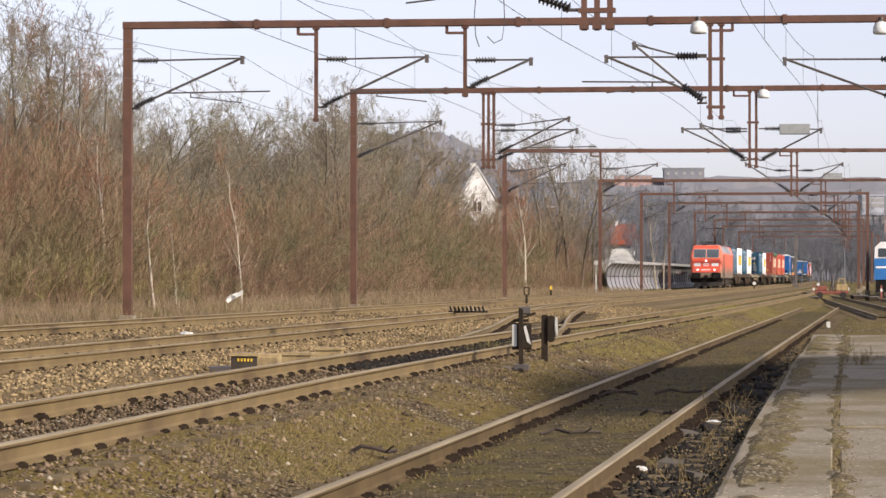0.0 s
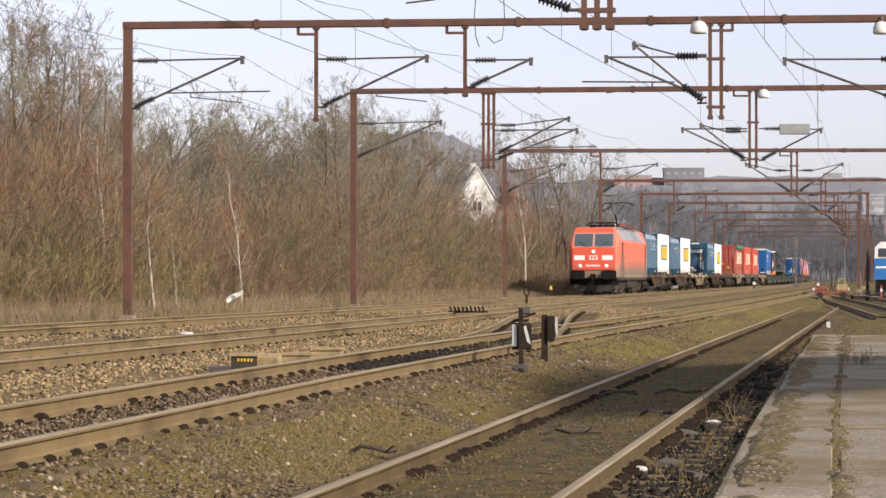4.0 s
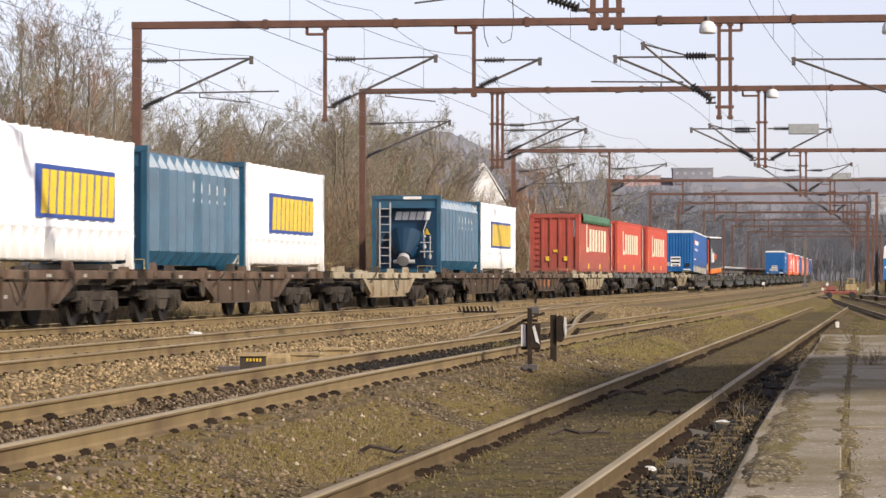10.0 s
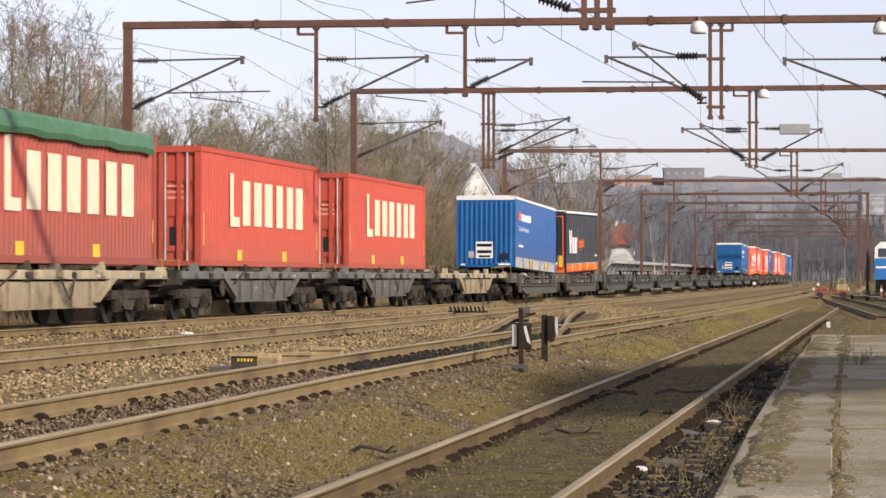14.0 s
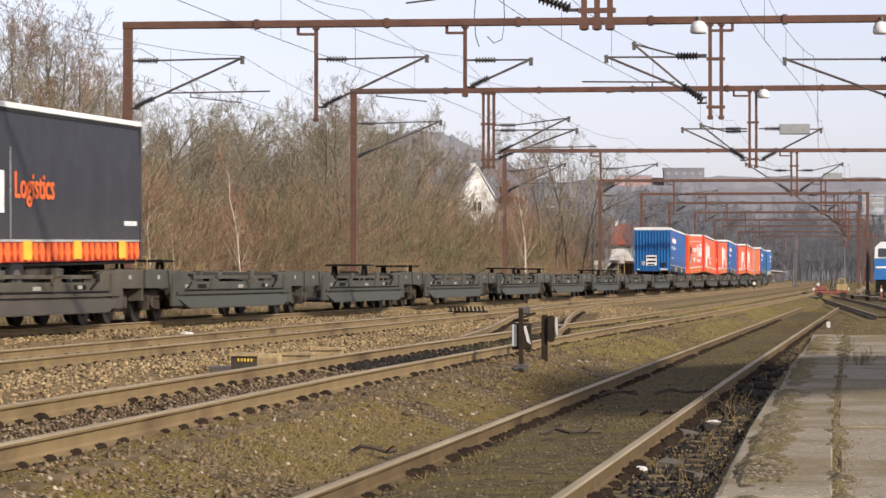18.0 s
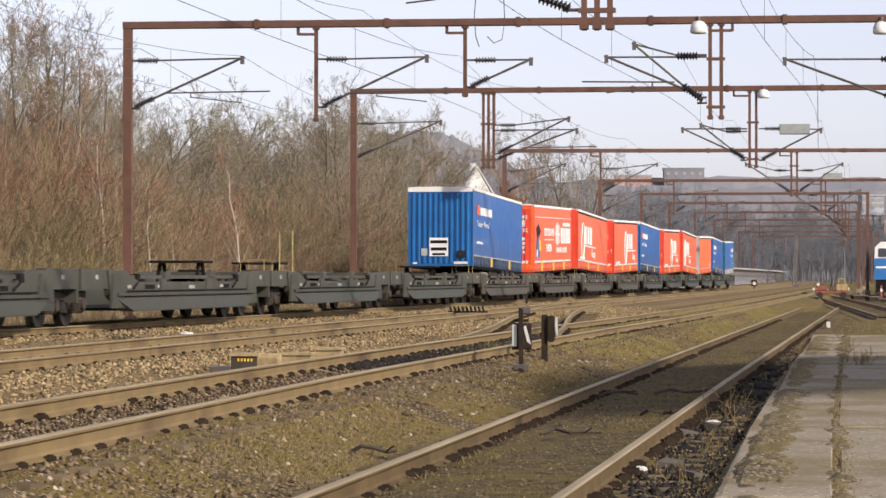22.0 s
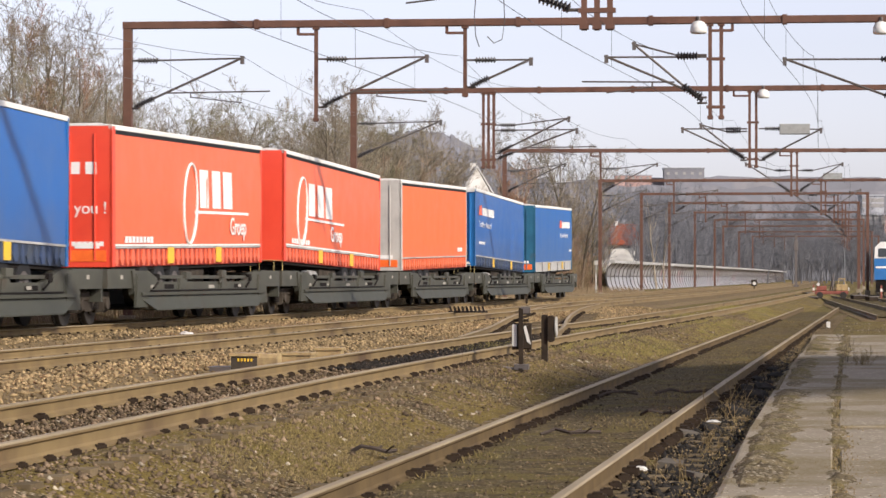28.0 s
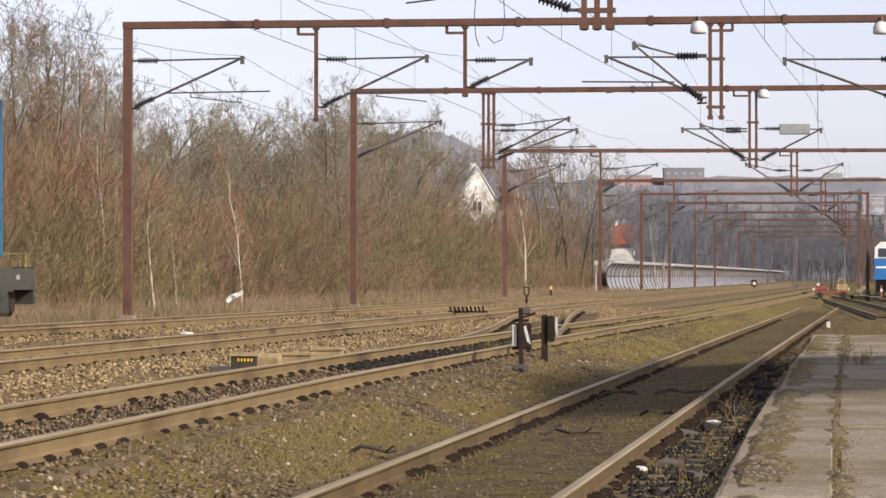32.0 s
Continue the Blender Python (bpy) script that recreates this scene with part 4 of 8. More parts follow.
def flat_wagon(paint, label, L):
    """A container flat: side sills, fish-bellied middle with ribs, two bogies."""
    top = empty("container_wagon", label, "freight wagon", "container wagons")
    x0, x1 = -0.55, -L + 0.55
    mid = (x0 + x1) / 2
    for s in (1, -1):
        sill = part("side_sill", Shape().box(x1, s * 1.18, 0.99, x0, s * 1.30, 1.17, 0.015).box(x1, s * 1.16, 0.985, x0, s * 1.34, 1.0), paint, top)
        h = (x0 - x1) * 0.265
        bel = part("fish_belly", Shape().prism([(mid - h, 0.94), (mid - h * 0.66, 0.42), (mid + h * 0.66, 0.42), (mid + h, 0.94)], s * 1.2, s * 1.26, "y"), paint, top)
        for k in range(5):
            x = mid - h * 0.58 + k * h * 1.16 / 4
            part("rib", Shape().box(x - 0.03, s * 1.22, 0.44, x + 0.03, s * 1.33, 0.94), paint, bel)
        part("flange", Shape().box(mid - h * 0.66, s * 1.14, 0.39, mid + h * 0.66, s * 1.32, 0.42), paint, bel)
        for k in range(9):
            x = x1 + 0.7 + (k + 0.35 * math.sin(k * 4.7 + L)) * (x0 - x1 - 1.4) / 8
            w = 0.07 + 0.05 * (k % 3)
            part("lashing_bracket", Shape().box(x - w, s * 1.28, 1.03 - 0.05 * (k % 2), x + w, s * 1.36, 1.13).prism([(x - 0.24, 1.16), (x + 0.12, 1.16), (x + 0.04, 1.25 + 0.05 * (k % 3)), (x - 0.1, 1.25 + 0.05 * (k % 3))], s * 1.12, s * 1.3, "y"), UNDER_BROWN if k % 2 else paint, sill)
        part("tie_down_lever", Shape().tube((mid + 2.2, s * 1.33, 1.15), (mid + 3.3, s * 1.37, 0.86), 0.022), UNDER_BROWN, sill)
        part("slack_chain", Shape().pipe([(mid - h * 0.3, s * 1.36, 1.0), (mid - h * 0.24, s * 1.39, 0.7), (mid - h * 0.2, s * 1.4, 0.58), (mid - h * 0.16, s * 1.39, 0.7), (mid - h * 0.1, s * 1.36, 1.0)], 0.02), UNDER_BROWN, sill)
        for e in (-1, 1):
            part("gusset", Shape().prism([(mid + e * h * 0.98, 0.98), (mid + e * h * 0.7, 0.5), (mid + e * h * 0.64, 0.5), (mid + e * h * 0.86, 0.98)], s * 1.24, s * 1.34, "y"), paint, bel)
    for k, (xx, zz, w) in enumerate(((2.6, 1.0, 0.3), (5.2, 1.02, 0.16), (7.4, 0.72, 0.12), (9.2, 0.62, 0.2), (11.6, 1.02, 0.3), (14.0, 1.02, 0.2))):
        part("stencil_mark", Shape().box(x0 - xx - w, 1.262 if zz < 0.9 else 1.302, zz, x0 - xx, 1.268 if zz < 0.9 else 1.308, zz + 0.07), STENCIL, top)
    part("brake_pipe", Shape().pipe([(x0 - 0.3, 1.05, 0.86), (x0 - 3.6, 1.1, 0.84), (x0 - 4.4, 1.0, 0.55), (x1 + 4.4, 1.0, 0.55), (x1 + 0.5, 1.05, 0.86)], 0.025, 6), UNDER, top)
    part("hand_brake_wheel", Shape().tube((mid + 4.4, 1.3, 0.75), (mid + 4.4, 1.34, 0.75), 0.2, 14), UNDER_BROWN, top)
    part("underframe_boxes", Shape().box(mid - 2.8, 0.5, 0.4, mid - 1.9, 0.95, 0.85, 0.03).box(mid + 0.4, 0.4, 0.45, mid + 1.1, 0.9, 0.8, 0.03), UNDER, top)
    for x in (x0 - 0.1, x1 + 0.1):
        part("headstock", Shape().box(x - 0.1, -1.25, 0.85, x + 0.1, 1.25, 1.2), UNDER_BROWN, top)
    part("centre_sill", Shape().box(x1, -0.3, 0.8, x0, 0.3, 1.05).box(mid - 0.1, -1.2, 0.6, mid + 0.1, 1.2, 1.1), UNDER_BROWN, top)
    for k in range(5):
        x = x1 + 2 + k * (x0 - x1 - 4) / 4
        part("cross_beam", Shape().box(x - 0.08, -1.18, 0.9, x + 0.08, 1.18, 1.12), UNDER_BROWN, top)
    part("brake_tank", Shape().tube((mid + 1.6, 0.55, 0.62), (mid + 2.9, 0.55, 0.62), 0.2, 12), UNDER, top)
    for s, x in ((1, x0), (-1, x1)):
        part("end_rail", Shape().pipe([(x - s * 0.1, 0.7, 1.2), (x - s * 0.1, 0.7, 1.42), (x - s * 0.1, 1.2, 1.42), (x - s * 0.1, 1.2, 1.0)], 0.014), DULL_YELLOW, top, "thin yellow hand rail")
        buffers(top, x, s)
        bogie(top, x - s * 2.15)
    return top


WAGONS = [(18.3, 19.0, WAGON_BROWN, "rust-brown container flat wagon with a ribbed fish-belly frame"), (37.3, 19.1, WAGON_BROWN, ""), (56.4, 17.8, WAGON_BEIGE, "empty dirty beige container flat wagon with ribbed frame"),
          (74.2, 19.0, WAGON_DARK, "dark brown container flat wagon with a ribbed fish-belly frame"), (93.2, 17.6, WAGON_BROWN, "empty rust-brown container flat wagon with orange patches"),
          (110.8, 18.2, WAGON_BEIGE, "dirty beige container flat wagon with ribbed frame"), (129.0, 17.3, WAGON_GREY, "grey container flat wagon with ribbed frame"), (146.3, 17.5, WAGON_GREY, ""),
          (163.8, 17.2, WAGON_BEIGE, "empty dirty beige container flat wagon with ribbed frame")]
last = ""
for behind, length, paint, label in WAGONS:
    last = label or last
    wagon = flat_wagon(paint, last, length)
    if "orange" in last:
        for x in (-6.2, -7.6, -9.4):
            part("primer_patch", Shape().box(x, 1.262, 0.6, x - 0.7, 1.268, 0.9), PRIMER, wagon, "orange primer patch")
    TRAIN.append((wagon, behind, length, 0.0, 0.0))


def corner_frame(parent, L, W, H, material, z0=0.0, t=0.14):
    """Posts and rails of a container, ends at x 0 and -L."""
    for x in (0, -L + t):
        e = part("end_frame", Shape().box(x - t, -W / 2, z0, x, -W / 2 + t, z0 + H).box(x - t, W / 2 - t, z0, x, W / 2, z0 + H)
                 .box(x - t, -W / 2, z0 + H - t, x, W / 2, z0 + H).box(x - t, -W / 2, z0, x, W / 2, z0 + t * 0.8) if x == 0 else
                 Shape().box(-L, -W / 2, z0, -L + t, -W / 2 + t, z0 + H).box(-L, W / 2 - t, z0, -L + t, W / 2, z0 + H)
                 .box(-L, -W / 2, z0 + H - t, -L + t, W / 2, z0 + H).box(-L, -W / 2, z0, -L + t, W / 2, z0 + t * 0.8), material, parent)
    for xx in (-0.09, -L + 0.09):
        for y in (-W / 2 + 0.08, W / 2 - 0.08):
            for z in (z0 + 0.06, z0 + H - 0.06):
                part("corner_casting", Shape().box(xx - 0.1, y - 0.09, z - 0.065, xx + 0.1, y + 0.09, z + 0.065), material, parent)


def silo_box(blue=True, label=""):
    """A thirty-foot bulk box: chamfered lower edge, upright ribs, end frame; the blue one shows its discharge end."""
    L, W, H = 8.95, 2.5, 2.75
    paint = PLATE_BLUE if blue else BOX_WHITE
    top = empty("bulk_container", label, "container", "bulk containers")
    sec = [(-W / 2 + 0.64, 0.2), (W / 2 - 0.64, 0.2), (W / 2 - 0.32, 0.6), (W / 2 - 0.32, H - 0.5), (W / 2 - 0.64, H - 0.12), (-W / 2 + 0.64, H - 0.12), (-W / 2 + 0.32, H - 0.5), (-W / 2 + 0.32, 0.6)]
    if not blue:
        sec = [(-W / 2 + 0.4, 0.16), (W / 2 - 0.4, 0.16), (W / 2 - 0.03, 0.82), (W / 2 - 0.03, H - 0.12), (W / 2 - 0.14, H - 0.03), (-W / 2 + 0.14, H - 0.03), (-W / 2 + 0.03, H - 0.12), (-W / 2 + 0.03, 0.82)]
    part("tank_body", Shape().prism(sec, -L + 0.1, -0.62 if blue else -0.05), paint, top)
    n = 11 if blue else 12
    pitch = (L - 1.0) / n
    if blue:
        # deep upright folds, drawn in at the foot and over the shoulder
        levels = ((0.1, 0.24), (0.42, 0.0), (2.3, 0.0), (H - 0.12, 0.2), (H - 0.03, 0.6))
        for s in (1, -1):
            v, f, m = [], [], len(levels)
            for i in range(n):
                for q, d in ((0.0, 1.0), (0.3, 1.0), (0.52, 0.0), (0.66, 0.0), (0.86, 1.0)):
                    x = -0.62 - (i + q) * pitch
                    v += [(x, s * (W / 2 - inset - 0.23 * d * (1 if z < 2.4 else 0.6)), z) for z, inset in levels]
            for i in range(n * 5 - 1):
                f += [(i * m + k, i * m + k + 1, i * m + m + k + 1, i * m + m + k) for k in range(m - 1)]
            part("ribbed_side", raw("ribbed_side", v, f, paint), None, top)
    for i in range(n):
        x = -0.75 - i * (L - 1.3) / (n - 1)
        if not blue:
            part("rib", Shape().add([(x - 0.09, W / 2 - 0.38, 0.18), (x + 0.09, W / 2 - 0.38, 0.18), (x + 0.05, W / 2 - 0.05, 0.2), (x - 0.05, W / 2 - 0.05, 0.2),
                                     (x - 0.13, W / 2 - 0.03, 0.86), (x + 0.13, W / 2 - 0.03, 0.86)],
                                    [(0, 1, 2, 3), (3, 2, 5, 4), (0, 3, 4), (1, 5, 2), (0, 4, 5, 1)]), paint, top)
            part("side_rib", Shape().prism([(x - 0.1, 0.0), (x + 0.1, 0.0), (x + 0.04, 0.045), (x - 0.04, 0.045)], 0.84, H - 0.14, "z").turned(pose(0, W / 2 - 0.032, 0)), paint, top)
            part("roof_rib", Shape().box(x - 0.08, -W / 2 + 0.1, H - 0.04, x + 0.08, W / 2 - 0.1, H + 0.02), paint, top)
    corner_frame(top, L, W, H, paint)
    if blue:
        # end plate and cone wear the blue with the shade painted in
        part("end_plate", Shape().prism([(-1.12, 0.1), (1.12, 0.1), (1.12, H - 0.12), (-1.12, H - 0.12)], -0.62, -0.56), RECESS_BLUE, top)
        part("header_plate", Shape().box(-0.12, -1.12, H - 0.45, -0.06, 1.12, H - 0.12), PLATE_BLUE, top)
        cone = Shape().tube((-0.56, -0.1, 1.05), (-0.1, -0.1, 0.55), 0.85, 20, 0.28)
        part("discharge_cone", cone, RECESS_BLUE, top)
        part("outlet_valve", Shape().tube((-0.05, -0.1, 0.52), (0.12, -0.1, 0.4), 0.22, 14).tube((0.0, -0.45, 0.38), (0.0, 0.3, 0.38), 0.07, 8), ALU, top, "steel outlet valve")
        lad = part("ladder", Shape().box(-0.06, -1.0, 0.15, -0.02, -0.95, H - 0.25).box(-0.06, -0.62, 0.15, -0.02, -0.57, H - 0.25), ALU, top, "bare metal ladder")
        for k in range(8):
            part("rung", Shape().box(-0.05, -0.97, 0.3 + k * 0.28, -0.02, -0.6, 0.33 + k * 0.28), ALU, lad)
        part("pipework", Shape().pipe([(-0.1, 0.75, 1.9), (-0.05, 0.62, 1.5), (-0.05, 0.66, 0.5)], 0.018).pipe([(-0.05, 0.86, 1.3), (-0.05, 0.86, 0.45)], 0.018)
             .box(-0.1, 0.5, 0.72, -0.02, 0.95, 0.76).box(-0.1, 0.5, 1.05, -0.02, 0.9, 1.08).tube((-0.05, 0.66, 0.85), (-0.05, 0.66, 0.98), 0.06, 10).tube((-0.05, 0.86, 0.5), (-0.05, 0.86, 0.62), 0.06, 10).tube((-0.05, 0.66, 1.25), (-0.05, 0.66, 1.33), 0.045, 10), ALU, top, "pale hose and pipe fittings")
        word("name_block", bars(-0.55, 0.75, 0, 0.3, 0, 5, 0.14, 0.07), WHITE_PAINT, top, "white block of a name", pose(-0.553, 0.0, 1.88, 0, 0, 90))
        part("warning_sign", Shape().prism([(0.5, 1.35), (0.78, 1.35), (0.64, 1.6)], -0.555, -0.545), YELLOW, top)
        part("code_plate", Shape().box(-0.001, -0.1, H - 0.14, 0.006, 0.55, H - 0.04), WHITE_PAINT, top)
        # white slivers on the rib crests: sun glints painted as small plates
        for i in range(5):
            part("faded_patch", Shape().box(-0.62 - (i + 4.54) * pitch, W / 2 - 0.012, 1.82, -0.7 - (i + 4.5) * pitch, W / 2 + 0.006, 2.1 - 0.02 * i).box(-0.64 - (i + 4.5) * pitch, W / 2 - 0.006, 1.6, -0.7 - (i + 4.5) * pitch, W / 2 + 0.006, 1.68), WHITE_PAINT, top)
    else:
        lg = part("logo_panel", Shape().box(-2.3, W / 2 - 0.029, 1.0, -7.5, W / 2 + 0.018, 2.05), LOGO_BLUE, top, "blue panel with a yellow word in plain blocks")
        word("word_block", bars(-7.4, -2.5, 1.08, 1.95, W / 2 + 0.019, 10, 0.24, -0.1), LOGO_YELLOW, lg)
    return top


BULK = "blue ribbed steel bulk container with end ladder on a flat wagon"
WBULK = "white bulk container with a blue and yellow word panel"
for behind, blue in ((18.75, True), (27.9, False), (38.0, True), (47.1, False), (74.65, True), (83.75, False)):
    TRAIN.append((silo_box(blue, BULK if blue else WBULK), behind, 8.95, 1.2, 0.0))


def red_box(L, open_top):
    W, H = 2.5, 2.9
    paint = BOX_RED_OLD if open_top else BOX_RED
    top = empty("freight_container", "faded red corrugated open-top container with a rolled green tarpaulin" if open_top else "red corrugated container with large pale word blocks", "container", "red containers")
    corner_frame(top, L, W, H, paint, t=0.2 if open_top else 0.15)
    # corrugated side walls as one folded sheet each
    for s in (1, -1):
        pts, x, k = [], -0.15, 0
        pitch = 0.28
        while x > -L + 0.3:
            pts += [(x, 0.0), (x - 0.09, 0.0), (x - 0.12, 0.06), (x - 0.24, 0.06)]
            x -= pitch
        pts.append((-L + 0.15, 0.0))
        v, f = [], []
        for px, d in pts:
            y = s * (W / 2 - 0.01 - d)
            v += [(px, y, 0.14), (px, y, H - 0.12), (px, y - s * 0.004, 0.14), (px, y - s * 0.004, H - 0.12)]
        for i in range(len(pts) - 1):
            a = i * 4
            f += [(a, a + 4, a + 5, a + 1), (a + 2, a + 3, a + 7, a + 6)]
        part("side_wall", raw("side_wall", v, f, paint), None, top)
        part("side_rail", Shape().box(-L + 0.1, s * (W / 2 - 0.1), 0, -0.1, s * W / 2, 0.15).box(-L + 0.1, s * (W / 2 - 0.08), H - 0.12, -0.1, s * W / 2, H), paint, top)
    part("roof", Shape().box(-L + 0.05, -W / 2 + 0.05, H - 0.05, -0.05, W / 2 - 0.05, H - 0.01), paint, top)
    part("front_wall", Shape().box(-0.12, -W / 2 + 0.1, 0.1, -0.08, W / 2 - 0.1, H - 0.1), paint, top)
    part("rear_wall", Shape().box(-L + 0.08, -W / 2 + 0.1, 0.1, -L + 0.12, W / 2 - 0.1, H - 0.1), paint, top)
    for y in (-0.62, -0.2, 0.25, 0.7):
        part("front_stiffener", Shape().box(-0.1, y - 0.06, 0.12, -0.02, y + 0.06, H - 0.12, 0.015), paint, top)
    for k in range(9 if open_top else 0):
        part("ladder_rung", Shape().box(-0.05, -1.08, 0.3 + k * 0.28, 0.0, -0.72, 0.34 + k * 0.28), paint, top)
    if not open_top:
        for y in (-0.9, -0.35, 0.35, 0.9):
            part("locking_bar", Shape().tube((-0.03, y, 0.1), (-0.03, y, H - 0.1), 0.025), ALU, top, "bare steel locking bar")
        for y in (-0.62, 0.62):
            for k in range(3):
                part("door_panel", Shape().box(-0.09, y - 0.42, 0.35 + k * 0.85, -0.05, y + 0.42, 0.95 + k * 0.85, 0.02), paint, top)
            part("door_sign", Shape().box(-0.05, y - 0.16, 0.5, -0.04, y + 0.16, 0.95), BLACK_RUBBER, top)
            for k in range(3):
                part("text_bar", Shape().box(-0.05, y - 0.22, 1.62 + 0.14 * k, -0.045, y + 0.18, 1.68 + 0.14 * k), PALE_RED, top)
    else:
        # tarpaulin rolled over the upper edge
        v, f = [], []
        n = 14
        for i in range(n + 1):
            x = -0.8 - i * (L - 1.4) / n
            w = 0.03 * math.sin(i * 2.1)
            for dy, z in ((0.05, H + 0.02), (0.10, H - 0.05), (0.13, H - 0.3 + w), (0.08, H - 0.42 + w), (0.03, H - 0.36 + w), (-0.4, H + 0.03), (-1.2, H + 0.12)):
                v.append((x, W / 2 + dy, z))
        for i in range(n):
            for k in range(6):
                a, b = (k, k + 1) if k < 4 else ((0, 5) if k == 4 else (5, 6))
                f.append((i * 7 + a, i * 7 + b, i * 7 + 7 + b, i * 7 + 7 + a))
        part("tarpaulin", raw("tarpaulin", v, f, TARP_GREEN), None, top, "rolled green tarpaulin")
        part("label_plate", Shape().box(-0.02, -0.06, 0.98, -0.01, 0.16, 1.1).box(-0.02, -0.46, 0.55, -0.01, -0.27, 0.76).box(-0.02, 0.46, 0.55, -0.01, 0.64, 0.76), YELLOW, top, "yellow label plates")
        part("code_bars", Shape().box(-0.075, 0.95, 1.75, -0.07, 1.02, 2.6), WHITE_PAINT, top)
    # the firm's name as plain blocks, the first taller
    xa, xb = (-3.0, -11.9) if open_top else (-2.9, -11.4)
    first = Shape().prism([(xa - 0.95, 1.0), (xa, 1.0), (xa, 2.45 if open_top else 2.35), (xa - 0.35, 2.45 if open_top else 2.35), (xa - 0.35, 1.25), (xa - 0.95, 1.25)], W / 2 - 0.01, W / 2, "y")
    word("name_block", [first] + bars(xb, xa - 1.1, 1.05, 2.2, W / 2 - 0.01, 6, 0.35), CREAM, top, "cream block of a name")
    for x in (-3.6, -8.6):
        part("label_plate", Shape().box(x, W / 2, 0.15, x - 0.5, W / 2 + 0.008, 0.42), YELLOW, top)
    part("edge_marks", Shape().box(-0.25, W / 2, 0.5, -0.3, W / 2 + 0.006, 1.3).box(-L + 0.3, W / 2, 0.5, -L + 0.35, W / 2 + 0.006, 1.0), YELLOW, top)
    return top


for behind, length, flag in ((114.2, 13.5, True), (131.4, 13.3, False), (148.5, 13.3, False)):
    TRAIN.append((red_box(length, flag), behind, length, 1.3, 0.0))


def pocket_unit(paint, label, L, hitch=0, first=True, tall_rail=False):
    """Half of an articulated pocket wagon: deep dropped side frames between end platforms."""
    top = empty("pocket_wagon", label, "freight wagon", "pocket wagons")
    xa, xb = -0.12, -L + 0.12
    for s in (1, -1):
        y0, y1 = s * 1.22, s * 1.36
        a = part("side_frame", Shape().prism([(xb + 2.9, 0.3), (xa - 2.9, 0.3), (xa - 1.95, 0.62), (xa - 1.75, 1.17), (xa - 3.0, 1.17), (xa - 4.1, 0.92), (xb + 4.1, 0.92), (xb + 3.0, 1.17), (xb + 1.75, 1.17), (xb + 1.95, 0.62)][::1], y0, y1, "y"), paint, top)
        part("ledge", Shape().box(xb + 2.2, s * 1.34, 0.62, xa - 2.2, s * 1.47, 0.69), paint, a)
        part("top_rail", Shape().box(xb + 3.6, s * 1.2, 0.99, xa - 3.6, s * 1.3, 1.07), paint, a)
        part("lower_flange", Shape().box(xb + 3.2, s * 1.2, 0.28, xa - 3.2, s * 1.5, 0.31), paint, a)
        part("skirt_plate", Shape().add([(xb + 3.1, s * 1.5, 0.31), (xa - 3.1, s * 1.5, 0.31), (xa - 1.9, s * 1.38, 0.66), (xb + 1.9, s * 1.38, 0.66), (xb + 3.1, s * 1.4, 0.31), (xa - 3.1, s * 1.4, 0.31), (xa - 1.9, s * 1.3, 0.66), (xb + 1.9, s * 1.3, 0.66)],
                                        [(0, 1, 2, 3), (4, 7, 6, 5), (0, 4, 5, 1), (2, 6, 7, 3), (1, 5, 6, 2), (0, 3, 7, 4)]), paint, a, "slanting lower side plate")
        for k, x in enumerate((-L * 0.36, -L * 0.6)):
            part("lifting_shoe", Shape().prism([(x - 0.3, 0.68), (x + 0.3, 0.68), (x + 0.2, 1.0), (x - 0.2, 1.0)], s * 1.34, s * 1.42, "y"), paint, a)
        for x0, x1 in ((xa, xa - 2.1), (xb + 2.1, xb)):
            part("end_panel", Shape().prism([(x1, 0.78), (x0, 0.78), (x0, 1.2), (x1, 1.2)], s * 1.1, s * 1.32, "y"), paint, a)
            part("mark_plate", Shape().box((x0 + x1) / 2 - 0.09, s * 1.32, 0.98, (x0 + x1) / 2 + 0.09, s * 1.328, 1.07), STENCIL if s > 0 else paint, a)
        for k in range(4):
            x = xa - 3.6 - k * (L - 7.2) / 3 + 0.5 * math.sin(k * 3.1 + L)
            w, z = 0.12 + 0.1 * (k * k % 3), 0.94 + 0.05 * (k % 3)
            part("fitting", Shape().box(x - w, s * 1.26, z - 0.02, x + w, s * (1.36 + 0.03 * (k % 2)), z + 0.16, 0.015).tube((x + w, s * 1.38, z - 0.04), (x + w + 0.4, s * 1.4, z - 0.16), 0.025), UNDER if k % 3 == 0 else paint, a)
        # no opening is cut: black plates paint the darkness of slots
        for e in (-L * 0.3, -L * 0.7):
            part("lightening_hole", Shape().box(e - 0.4, s * 1.36, 0.76, e + 0.4, s * 1.364, 0.86), UNDER, a, "dark plate painting the shade of a slot")
        for x0 in (xa - 2.35, xb + 2.35):
            part("slant_plate", Shape().prism([(x0 - 0.5, 0.36), (x0 + 0.5, 0.36), (x0 + 0.36, 1.1), (x0 - 0.36, 1.1)], s * 1.36, s * 1.42, "y"), paint, a)
    part("end_deck", Shape().box(xa, -1.2, 1.02, xa - 1.9, 1.2, 1.16).box(xb, -1.2, 1.02, xb + 1.9, 1.2, 1.16), paint, top)
    part("pocket_floor", Shape().box(xb + 2.6, -1.2, 0.3, xa - 2.6, 1.2, 0.36), UNDER, top)
    part("joint_post", Shape().box(xb - 0.06, 0.9, 0.5, xb + 0.06, 1.3, 1.1).box(xb - 0.06, -1.3, 0.5, xb + 0.06, -0.9, 1.1), paint, top)
